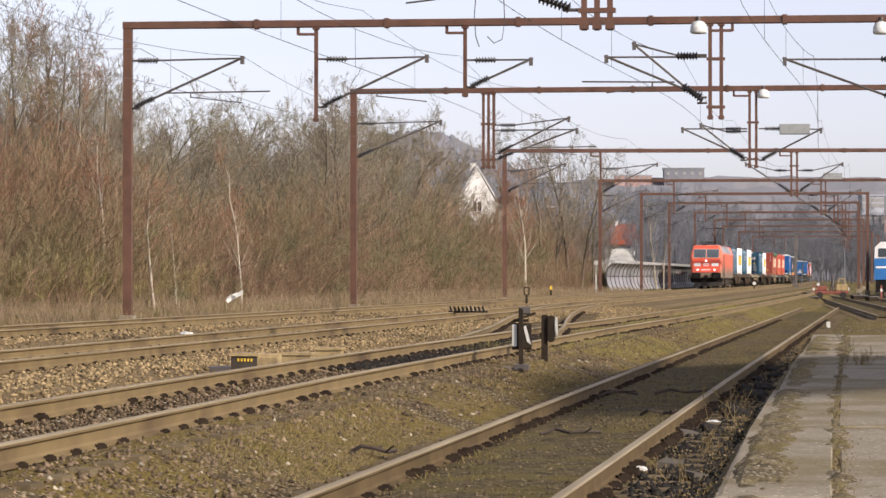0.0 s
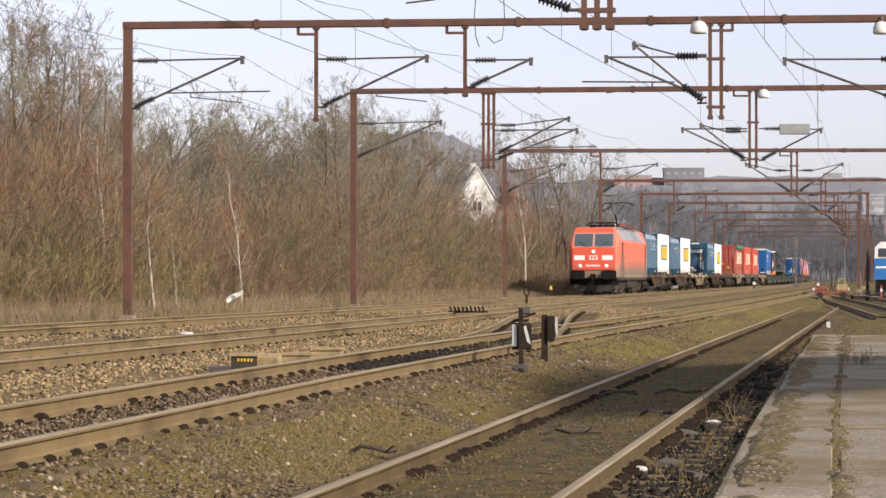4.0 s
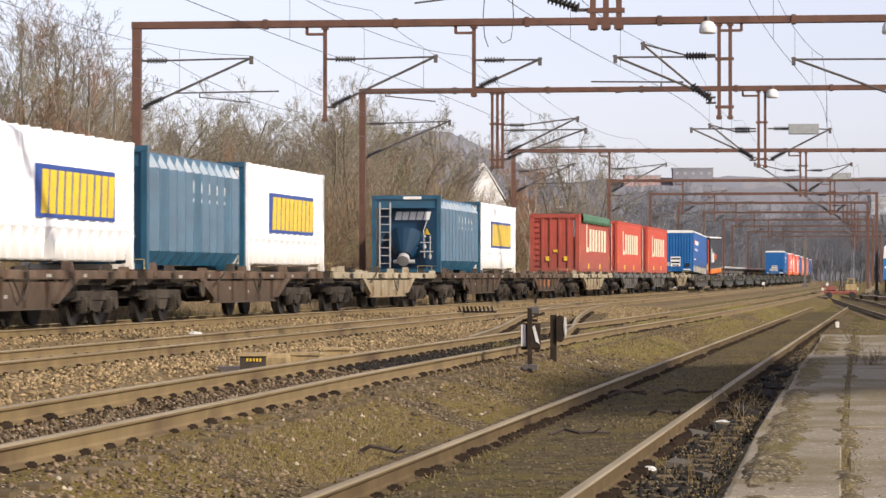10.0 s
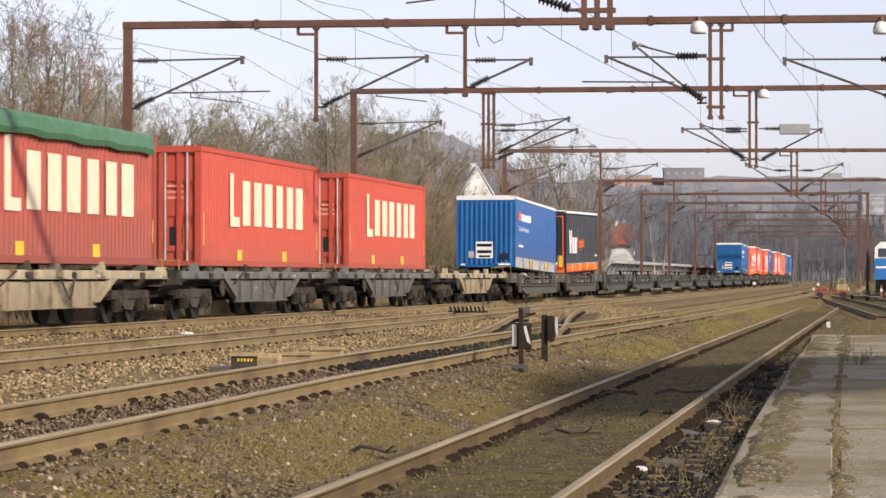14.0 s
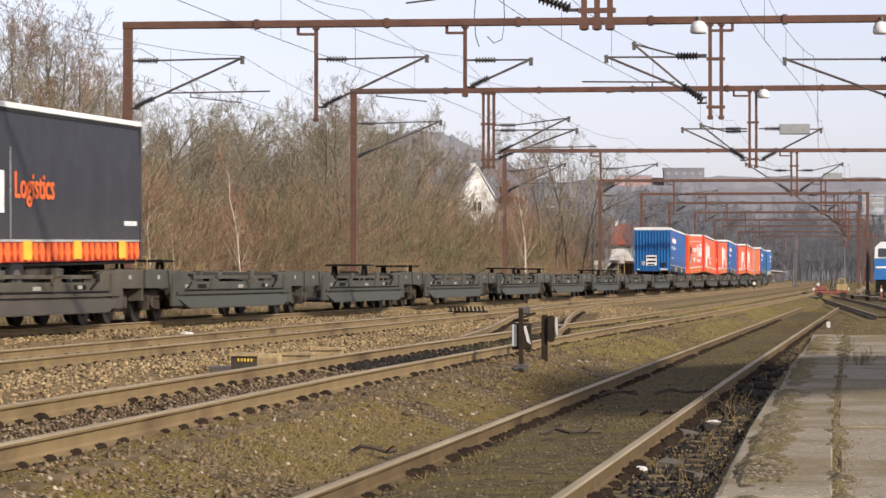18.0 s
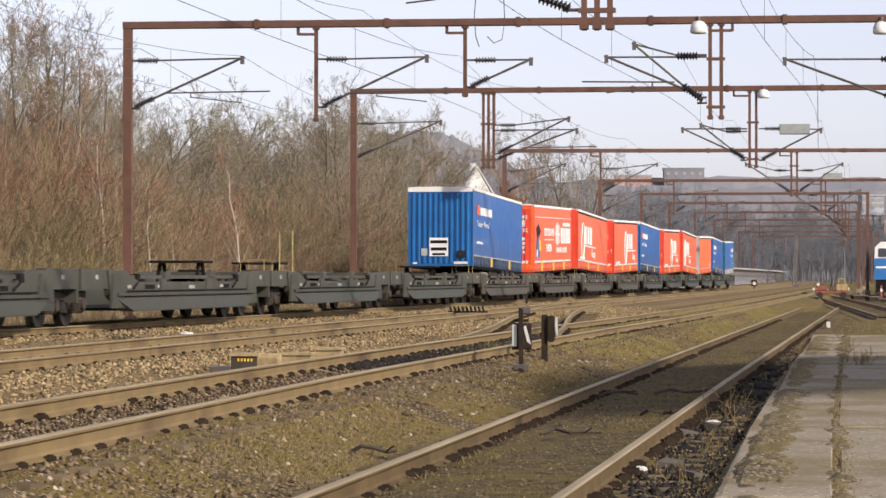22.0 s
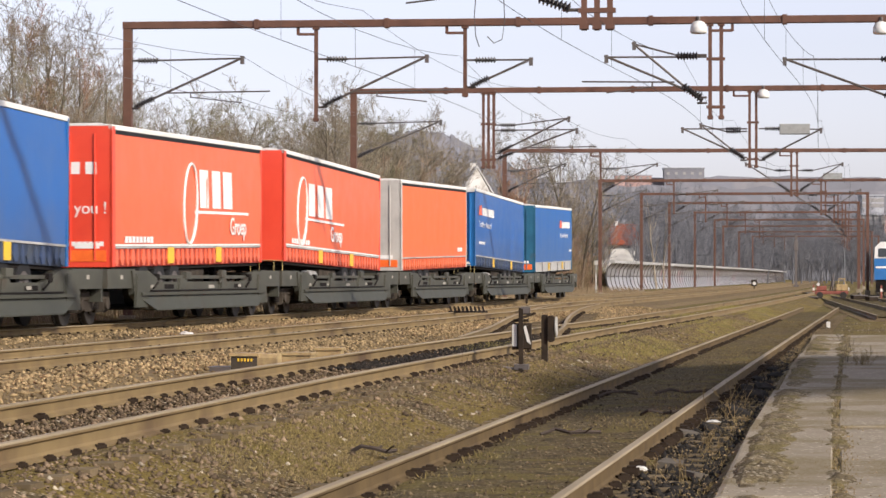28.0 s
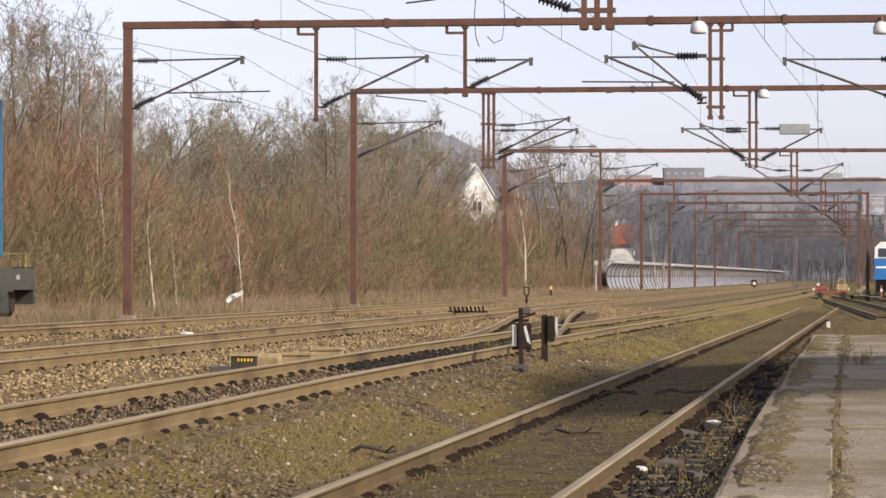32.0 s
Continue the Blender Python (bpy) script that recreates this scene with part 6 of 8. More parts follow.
def rods(P, R):
    """Three-sided tapering rods along polylines P (n, k, 3) with radii R (n, k)."""
    n, k, _ = P.shape
    D = P[:, -1] - P[:, 0]
    D /= np.linalg.norm(D, axis=1, keepdims=True) + 1e-9
    A = np.cross(D, rng.normal(size=(n, 3)))
    A /= np.linalg.norm(A, axis=1, keepdims=True) + 1e-9
    B = np.cross(D, A)
    V = np.empty((n, k, 3, 3))
    for j in range(3):
        c, s = math.cos(2.0944 * j), math.sin(2.0944 * j)
        V[:, :, j] = P + (A * c + B * s)[:, None] * R[:, :, None]
    base = (np.arange(n) * k * 3)[:, None, None] + (np.arange(k - 1) * 3)[None, :, None]
    j = np.arange(3)[None, None, :]
    j2 = (np.arange(3) + 1)[None, None, :] % 3
    q = np.stack([base + j, base + j2, base + j2 + 3, base + j + 3], -1).reshape(-1, 4)
    return V.reshape(-1, 3), q


def shoots(P, R, count, t0, t1, length, up, k, thin):
    """Side shoots off polylines: places, and radii."""
    n, kk, _ = P.shape
    i = np.repeat(np.arange(n), count)
    t = rng.uniform(t0, t1, len(i)) * (kk - 1)
    a = np.minimum(t.astype(int), kk - 2)
    fr = (t - a)[:, None]
    O = P[i, a] * (1 - fr) + P[i, a + 1] * fr
    r0 = R[i, a] * (1 - fr[:, 0]) + R[i, a + 1] * fr[:, 0]
    ax = P[i, a + 1] - P[i, a]
    ax /= np.linalg.norm(ax, axis=1, keepdims=True) + 1e-9
    d = rng.normal(size=(len(i), 3))
    d -= ax * (d * ax).sum(1, keepdims=True)
    d /= np.linalg.norm(d, axis=1, keepdims=True) + 1e-9
    d = d * 0.75 + ax * 0.65 + np.array([0, 0, up])
    d /= np.linalg.norm(d, axis=1, keepdims=True)
    whole = np.linalg.norm(P[i, -1] - P[i, 0], axis=1)
    ln = whole * length * rng.uniform(0.6, 1.3, len(i)) * (1.15 - 0.6 * t / (kk - 1))
    s = np.linspace(0, 1, k)
    Q = O[:, None] + d[:, None] * (ln[:, None] * s)[:, :, None]
    Q[:, :, 2] += (ln[:, None] * (s ** 2) * up * 0.5)
    Q += rng.normal(size=Q.shape) * (ln[:, None] * s * 0.05)[:, :, None]
    r = np.minimum(r0 * thin, r0)[:, None] * (1 - 0.75 * s)
    return Q, r


def stems(O, h, lean, k=5, r0=0.03):
    n = len(O)
    d = rng.normal(size=(n, 3)) * lean
    d[:, 2] = 1
    s = np.linspace(0, 1, k)
    P = O[:, None] + d[:, None] * (h[:, None] * s)[:, :, None]
    bend = rng.normal(size=(n, 3)) * 0.12
    bend[:, 2] = 0
    P += bend[:, None] * (h[:, None] * s ** 2)[:, :, None]
    P += rng.normal(size=P.shape) * (h[:, None] * 0.012 * s)[:, :, None]
    R = (r0 * (0.6 + 0.8 * rng.random(n)))[:, None] * (1 - 0.8 * s)
    return P, R


def merge(sets):
    V, Q, o = [], [], 0
    for v, q in sets:
        V.append(v)
        Q.append(q + o)
        o += len(v)
    return np.concatenate(V), np.concatenate(Q)


def slope_point(u, y):
    return train_x(y) + u, y, rise(u, y) - 0.05


def thicket(name, label, count, y0, y1, u0, u1, h0, h1, r0, material, twigs=6, fine=3, lean=0.16, front=1.6, minr=0.006, glade=None):
    u = u0 + (u1 - u0) * rng.random(count) ** front
    y = y0 + (y1 - y0) * rng.random(count)
    O = np.array([slope_point(a, b) for a, b in zip(u, y)])
    if glade:
        # a clearing in the wood along a line of sight
        a, b, far = glade
        q = O[:, 0] / O[:, 1]
        O = O[~((q > a) & (q < b) & (O[:, 1] < far))]
        count = len(O)
    clump = np.array([0.75 + 0.5 * noise.noise((x * 0.09, yy * 0.09, 5.0)) for x, yy, _ in O])
    h = (h0 + (h1 - h0) * rng.random(count) ** 1.3) * clump
    P, R = stems(O, h, lean, r0=r0)
    sets = [rods(P, R)]
    if twigs:
        P2, R2 = shoots(P, R, twigs, 0.25, 0.98, 0.34, 0.35, 3, 0.6)
        sets.append(rods(P2, np.maximum(R2, minr)))
        if fine:
            P3, R3 = shoots(P2, R2, fine, 0.2, 0.95, 0.45, 0.25, 2, 0.7)
            sets.append(rods(P3, np.maximum(R3, minr * 0.75)))
    v, q = merge(sets)
    tagged(new(name, quads_mesh(name, v, q, material)), label, "shrubs", kind="stuff")


thicket("thicket", "dense bare tan-brown scrub on the embankment", 1600, 50, 112, -6.0, -20, 1.5, 5.2, 0.016, TWIG_TAN, 9, 6, 0.4)
thicket("thicket", "dense bare brown scrub on the embankment", 2000, 80, 215, -6.5, -26, 1.6, 6.0, 0.016, TWIG, 9, 5, 0.4, minr=0.008)
thicket("thicket", "bare grey-brown scrub further up the slope", 1700, 55, 260, -14, -46, 3.0, 7.5, 0.028, TWIG_GREY, 8, 5, 0.25, minr=0.009)
thicket("thicket", "tall tan and olive scrub along the wood edge", 1500, 84, 215, -8, -20, 1.8, 5.0, 0.014, TWIG_TAN, 9, 6, 0.4, minr=0.007)
thicket("thicket", "low tangled brambles at the foot of the slope", 3200, 55, 225, -5.4, -11, 0.5, 2.1, 0.011, TWIG, 6, 3, 0.5, minr=0.006)
thicket("thicket", "low tan brambles and saplings in front of the wood", 1700, 104, 225, -5.6, -12, 0.7, 2.6, 0.012, TWIG_TAN, 7, 4, 0.45, minr=0.007)
thicket("far_woods", "bare woods beyond the station, haze painted into their colour", 3000, 235, 620, -7, -75, 5, 13, 0.05, TWIG_HAZED, 9, 5, 0.16, 1.2, 0.024, (0.0595, 0.0695, 328))
thicket("far_woods", "bare woods across the end of the yard, haze painted into their colour", 2600, 790, 960, -60, 170, 9, 24, 0.09, TWIG_HAZED, 9, 5, 0.15, 1.0, 0.06)
thicket("far_woods", "bare trees beside the far yard, haze painted into their colour", 600, 330, 620, 26, 70, 5, 11, 0.055, TWIG_HAZED, 8, 4, 0.15, 1.0, 0.035)


thicket("thicket", "tall reddish birch scrub along the near wood edge", 800, 74, 108, -8, -19, 3.6, 6.0, 0.02, TWIG_RED, 9, 6, 0.14, 1.2)
thicket("thicket", "olive-green bare scrub in the middle of the slope", 1100, 96, 165, -7, -18, 1.8, 5.0, 0.016, TWIG_OLIVE, 9, 6, 0.35, 1.3, 0.007)
thicket("thicket", "low yellow-green willow scrub at the foot of the slope", 330, 74, 94, -5.8, -9.5, 0.8, 2.2, 0.01, TWIG_WILLOW, 8, 5, 0.4)
thicket("thicket", "bare grey scrub filling the crest of the slope", 2300, 92, 190, -13, -38, 5.6, 9.2, 0.024, TWIG_GREY, 9, 6, 0.16, 1.0, 0.007)


def tree_meshes(seed, height, branches, birch=False, spread=0.5, upright=0.35, twigmat=None):
    """One bare tree at the origin: trunk with limbs, and a crown of finer branches."""
    global rng
    keep = rng
    rng = np.random.default_rng(seed)
    O = np.zeros((1, 3))
    P, R = stems(O, np.array([height]), 0.05, 8, height * 0.013)
    P1, R1 = shoots(P, R, branches, 0.22, 0.95, spread * 0.75, upright, 5, 0.42)
    P2, R2 = shoots(P1, R1, 6, 0.25, 0.98, 0.42, upright * 0.7, 4, 0.6)
    P3, R3 = shoots(P2, R2, 5, 0.2, 0.98, 0.45, upright * 0.4, 3, 0.65)
    P4, R4 = shoots(P3, R3, 4, 0.2, 0.98, 0.5, 0.1, 2, 0.7)
    trunk = merge([rods(P, R), rods(P1, R1)])
    crown = merge([rods(P2, np.maximum(R2, 0.009)), rods(P3, np.maximum(R3, 0.006)), rods(P4, np.maximum(R4, 0.0045))])
    rng = keep
    return (quads_mesh("trunk", *trunk, BIRCH if birch else BARK), quads_mesh("crown", *crown, twigmat or (TWIG_RED if birch else TWIG_GREY)))


TREES = [tree_meshes(11, 9.5, 22, False, 0.5), tree_meshes(12, 8.0, 20, False, 0.6, 0.25), tree_meshes(13, 9.0, 18, True, 0.36, 0.55), tree_meshes(14, 7.0, 20, False, 0.55, 0.3),
         tree_meshes(15, 8.5, 16, True, 0.32, 0.6), tree_meshes(16, 10.0, 26, False, 0.45, 0.4)]


def hazed_copy(me, material):
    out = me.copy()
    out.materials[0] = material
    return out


# same meshes again, recoloured with the painted haze
HAZED_TREES = [(hazed_copy(a, BIRCH if k in (2, 4) else BARK_HAZED), hazed_copy(b, TWIG_HAZED)) for k, (a, b) in enumerate(TREES)]


def plant(kind, u, y, size, turn, lean=0.0):
    birch = kind in (2, 4)
    # from 225 m on, the copies with haze in their colour are planted
    t = part("tree", (TREES if y < 225 else HAZED_TREES)[kind][0], None, at=pose(*slope_point(u, y), lean, 0, turn) @ Matrix.Scale(size, 4))
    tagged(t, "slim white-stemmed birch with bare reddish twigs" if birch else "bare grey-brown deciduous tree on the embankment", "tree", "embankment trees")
    part("crown", TREES[kind][1] if y < 225 else HAZED_TREES[kind][1], None, t)


def grove():
    rnd = random.Random(3)
    spots = []

    def column(px, y, top, kind, lean=0.0, tall=0.92):
        """A tree seen along a bearing (pixels off the centre line over focal length), at depth y, of given top height."""
        x = px * y
        u = x - train_x(y)
        base = rise(u, y)
        h = (9.5, 8.0, 9.0, 7.0, 8.5, 10.0)[kind]
        plant(kind, u, y, (top - base) / h * tall, rnd.uniform(0, 360), lean)
    # tall group at the near end of the wood
    for i in range(13):
        column(-0.166 + i * 0.0042 + rnd.uniform(-0.002, 0.002), rnd.uniform(88, 118), (9.6, 10.3, 9.2, 9.9)[i % 4] - (0.25 * (i - 8) if i > 8 else 0), (5, 0, 4, 1)[i % 4], rnd.uniform(-3, 3), 0.86)
    for i in range(24):
        px = -0.118 + i * 0.0049 + rnd.uniform(-0.002, 0.002)
        column(px, max(rnd.uniform(112, 165), 31.5 / (0.17244 - px)), 8.6 + 0.07 * i + rnd.uniform(-0.9, 0.9), rnd.choice((0, 1, 3, 5)), 0.0, 0.9)
    for px, y, top, kind in ((-0.159, 84, 9.4, 0), (-0.151, 90, 10.4, 4), (-0.139, 92, 9.8, 0), (-0.129, 90, 8.6, 0), (-0.146, 98, 10.6, 5), (-0.121, 96, 7.4, 1), (-0.165, 94, 10.2, 5)):
        column(px, y, top, kind)
    for i in range(16):
        px = -0.112 + i * 0.0062
        column(px + rnd.uniform(-0.002, 0.002), 96 + i * 3.2 + rnd.uniform(-5, 8), 7.2 + rnd.uniform(-0.6, 0.7), rnd.choice((0, 1, 3, 3, 5)))
    # pale slender stems in front
    for px, y, top in ((-0.106, 86, 5.2), (-0.098, 90, 4.8), (-0.074, 97, 6.2), (-0.126, 84, 6.0)):
        column(px, y, top, rnd.choice((2, 4)), rnd.uniform(-8, 8))
    for px, y, top, kind in ((-0.041, 121, 9.6, 5), (-0.036, 126, 10.2, 0), (-0.030, 128, 9.4, 1), (-0.025, 134, 8.6, 0), (-0.017, 150, 8.8, 5), (-0.008, 165, 10.2, 0), (-0.005, 178, 10.0, 5),
                             (0.0245, 172, 8.6, 2), (0.027, 175, 8.8, 4), (0.030, 170, 8.4, 2), (0.036, 186, 9.8, 5), (0.041, 190, 11.2, 0), (0.046, 194, 11.8, 5), (0.051, 200, 10.8, 1),
                             (0.055, 205, 9.5, 0), (0.072, 255, 9.8, 0), (0.0785, 240, 9.0, 2), (0.081, 242, 8.6, 4), (0.086, 275, 10.5, 5), (0.093, 300, 11.0, 0),
                             (0.008, 196, 8.2, 1), (0.0135, 192, 7.2, 3), (0.0185, 198, 8.4, 1), (-0.012, 190, 12.4, 5), (-0.002, 205, 13.6, 0), (0.006, 215, 13.2, 5), (-0.022, 180, 11.0, 1)):
        column(px, y, top, kind)
    for i in range(26):
        px = 0.085 + i * 0.0031
        column(px, rnd.uniform(430, 560), rnd.uniform(10, 15), rnd.choice((0, 1, 5)))


grove()


def blades(name, label, count, area, h0, h1, material, wide=0.012):
    """Grass blades as bent slivers; area gives (x, y, z) arrays."""
    O = area(count)
    h = h0 + (h1 - h0) * rng.random(len(O))
    P, R = stems(O, h, 0.35, 2 if h1 < 0.1 else 3, wide)
    v, q = rods(P, R)
    tagged(new(name, quads_mesh(name, v, q, material)), label, "grass", kind="stuff")


def yard_top(x, y):
    """Level of the yard: the ground, or the loop's spread ballast where that lies higher."""
    u = abs(x - third_x(y)) * 0.986
    return max(rise(x - train_x(y), y) - 0.03, MAIN_Z - 0.163 - max(0.0, u - 1.15) * 0.276 if u < 2.2 else -1)


def strip(y0, y1, u0, u1, power=1.0, patch=0.0, line_x=None, base=None):
    def area(n):
        out = []
        while len(out) < n:
            y = y0 + (y1 - y0) * rng.random() ** power
            u = rng.uniform(u0, u1)
            x = (line_x(y) if line_x else train_x(y)) + u
            if patch and noise.noise((x * 0.5, y * 0.16, 2.0)) + 0.35 * noise.noise((x * 2.3, y * 0.9, 7.0)) < patch - 0.5 + rng.random() * 0.3:
                continue
            z = yard_top(x, y) - 0.004 if base is None and line_x else rise(x - train_x(y), y) - 0.032 if base is None else base
            out.append((x, y, z))
        return np.array(out)
    return area


blades("verge_grass", "dry straw-coloured verge grass", 26000, strip(52, 220, -8.5, -2.6, 1.3), 0.1, 0.5, VERGE_GRASS, 0.007)
blades("yard_grass", "short mossy grass between the loop and the siding", 46000, strip(13, 95, -2.35, -0.85, 1.6, 0.55, siding_x), 0.006, 0.026, MOSS_GRASS, 0.006)
blades("yard_grass", "short dry grass between the loop and the siding", 20000, strip(13, 95, -2.9, -0.85, 1.6, 0.4, siding_x), 0.006, 0.03, DRY_GRASS, 0.005)
blades("yard_grass", "short green weeds along the siding rails", 2500, strip(12, 90, -0.62, 0.62, 1.6, 0.5, siding_x, 0.02), 0.008, 0.035, MOSS_GRASS, 0.005)
GREEN_GRASS = mat("yellow_green_grass", (0.2, 0.18, 0.052), 0.9, col2=(0.23, 0.185, 0.075), scale=0.5, island=0.4)
blades("yard_grass", "yellow-green grass further along the yard", 22000, strip(44, 112, -4.6, -0.9, 1.1, 0.35, siding_x), 0.012, 0.06, GREEN_GRASS, 0.006)
blades("yard_grass", "straw and weeds at the platform edge", 4000, strip(12, 70, 1.7, 2.2, 1.6, 0.45, siding_x), 0.01, 0.04, DRY_GRASS, 0.004)
blades("yard_grass", "low moss at the platform edge", 9000, strip(12, 70, 1.65, 2.3, 1.6, 0.4, siding_x), 0.008, 0.03, MOSS_GRASS, 0.005)

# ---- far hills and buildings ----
# the blue-grey is distance haze, put into the hill's base colour
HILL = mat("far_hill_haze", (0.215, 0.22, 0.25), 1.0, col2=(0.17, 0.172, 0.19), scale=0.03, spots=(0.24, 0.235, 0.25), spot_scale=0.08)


def ridge(name, y, x0, x1, heights, jag):
    n = 160
    v, f = [], []
    for i in range(n + 1):
        q = i / n
        x = x0 + (x1 - x0) * q
        k = q * (len(heights) - 1)
        a = min(int(k), len(heights) - 2)
        h = heights[a] * (1 - (k - a)) + heights[a + 1] * (k - a)
        h += jag * (noise.noise((i * 0.35, 0, y)) + 0.6 * noise.noise((i * 1.3, 4, y)))
        v += [(x, y, -2), (x, y + 6, h)]
    v2 = [(x, yy + 60, z - 3) for x, yy, z in v]
    f = [(2 * i, 2 * i + 2, 2 * i + 3, 2 * i + 1) for i in range(n)]
    m = len(v)
    f += [(2 * i + 1, 2 * i + 3, m + 2 * i + 3, m + 2 * i + 1) for i in range(n)]
    tagged(new(name, raw(name, v + v2, f, HILL)), "wooded hill with pale blue-grey haze painted into its colour", "hill", kind="structure")


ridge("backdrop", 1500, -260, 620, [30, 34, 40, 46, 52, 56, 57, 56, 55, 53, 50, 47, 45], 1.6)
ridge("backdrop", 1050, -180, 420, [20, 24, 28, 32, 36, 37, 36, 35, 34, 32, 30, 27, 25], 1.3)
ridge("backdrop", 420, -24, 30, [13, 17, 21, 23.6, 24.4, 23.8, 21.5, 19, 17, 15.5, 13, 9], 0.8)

HOUSE_WHITE = mat("limewashed_wall", (0.72, 0.70, 0.66), 0.9, col2=(0.62, 0.6, 0.55), scale=1.5, spots=(0.4, 0.36, 0.3), spot_scale=0.6)
ROOF_TILE = mat("clay_roof_tile", (0.288, 0.088, 0.048), 0.85, col2=(0.208, 0.064, 0.04), scale=2.5, stretch=(1, 4, 1), bump=0.4)
ROOF_PALE = mat("pale_eternit_roof", (0.6, 0.58, 0.55), 0.85, scale=2)
ROOF_GREY = mat("grey_roof", (0.33, 0.32, 0.31), 0.85, scale=2)
PANE = mat("window_pane", (0.05, 0.06, 0.07), 0.1, scale=1)


def house(x, y, z, w, d, wall_h, roof_h, turn, wall, roof, label, windows=2, eave=0.3):
    top = empty("house", label, "house", "town houses", at=pose(x, y, z, 0, 0, turn))
    part("wall", Shape().prism([(-w / 2, -3), (w / 2, -3), (w / 2, wall_h), (0, wall_h + roof_h), (-w / 2, wall_h)], -d / 2, d / 2, "y"), wall, top)
    for s in (-1, 1):
        part("roof", Shape().add([(s * (w / 2 + 0.4), -d / 2 - eave, wall_h - 0.35), (0, -d / 2 - eave, wall_h + roof_h + 0.05), (0, d / 2 + 0.3, wall_h + roof_h + 0.05), (s * (w / 2 + 0.4), d / 2 + 0.3, wall_h - 0.35),
                                  (s * (w / 2 + 0.4), -d / 2 - eave, wall_h - 0.15), (0, -d / 2 - eave, wall_h + roof_h + 0.25), (0, d / 2 + 0.3, wall_h + roof_h + 0.25), (s * (w / 2 + 0.4), d / 2 + 0.3, wall_h - 0.15)],
                                 [(0, 1, 2, 3), (4, 7, 6, 5), (0, 4, 5, 1), (2, 6, 7, 3), (0, 3, 7, 4), (1, 5, 6, 2)]), roof, top)
    part("chimney", Shape().box(-0.25, 0.2, wall_h + roof_h * 0.8, 0.25, 0.7, wall_h + roof_h + 0.6), wall, top)
    for k in range(windows):
        for zz in (wall_h * 0.45, wall_h + roof_h * 0.3):
            xx = (k - (windows - 1) / 2) * w * 0.3
            wd = part("window", Shape().box(xx - 0.4, -d / 2 - 0.05, zz - 0.45, xx + 0.4, -d / 2 + 0.02, zz + 0.45), WHITE_PAINT, top)
            for e in (-0.24, 0.24):
                part("pane", Shape().box(xx + e * 0.75 - 0.14, -d / 2 - 0.06, zz - 0.36, xx + e * 0.75 + 0.14, -d / 2 - 0.045, zz + 0.36), PANE, wd)


def bearing(px, y):
    return (px - 784) / 4825.2 * y


house(bearing(838, 214), 214, 3.4, 4.7, 9, 2.2, 4.2, 3, HOUSE_WHITE, ROOF_PALE, "white gabled house among bare trees", 1, 0.06)
house(bearing(1096, 330), 330, 2.7, 4.4, 3.8, 2.9, 2.0, 80, HOUSE_WHITE, ROOF_TILE, "small white house with orange tile roof", 1)
house(bearing(300, 175), 175, 4.4, 9, 10, 2.4, 2.0, 75, HOUSE_WHITE, ROOF_GREY, "pale house with grey roof above the scrub", 2)
house(bearing(375, 170), 170, 3.4, 8, 9, 2.0, 2.4, 20, HOUSE_WHITE, ROOF_GREY, "pale gabled house above the scrub", 2)
# town walls and roofs paled: their haze is painted in as well
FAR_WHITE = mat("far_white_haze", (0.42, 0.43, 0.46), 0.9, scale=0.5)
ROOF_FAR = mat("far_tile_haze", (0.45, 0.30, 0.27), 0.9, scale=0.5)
for px, y, z, w, hgt, m in ((1210, 1500, 52, 22, 9, HILL), (1120, 1500, 53, 20, 4, ROOF_FAR), (1542, 1000, 26, 8, 5, FAR_WHITE), (1548, 1000, 20, 12, 4, ROOF_FAR)):
    top = empty("town_building", "distant flat-roofed building on the hill", "building", "town buildings", at=pose(bearing(px, y), y, z))
    part("wall", Shape().box(-w / 2, -5, -60, w / 2, 5, hgt), m, top)
    part("roof", Shape().box(-w / 2 - 0.4, -5.4, hgt, w / 2 + 0.4, 5.4, hgt + 0.5), FAR_WHITE, top)
    for k in range(5):
        for zz in (hgt * 0.3, hgt * 0.7):
            part("window", Shape().box(-w / 2 + (k + 0.5) * w / 5 - 0.8, -5.06, zz - 0.7, -w / 2 + (k + 0.5) * w / 5 + 0.8, -4.95, zz + 0.7), ROOF_GREY, top)

# ---- curved noise barrier along the platform ----
BARRIER = mat("clear_barrier_panel", (0.34, 0.34, 0.345), 0.35, col2=(0.22, 0.22, 0.235), scale=0.4, spots=(0.33, 0.17, 0.17), spot_scale=0.3, spot_at=0.56)


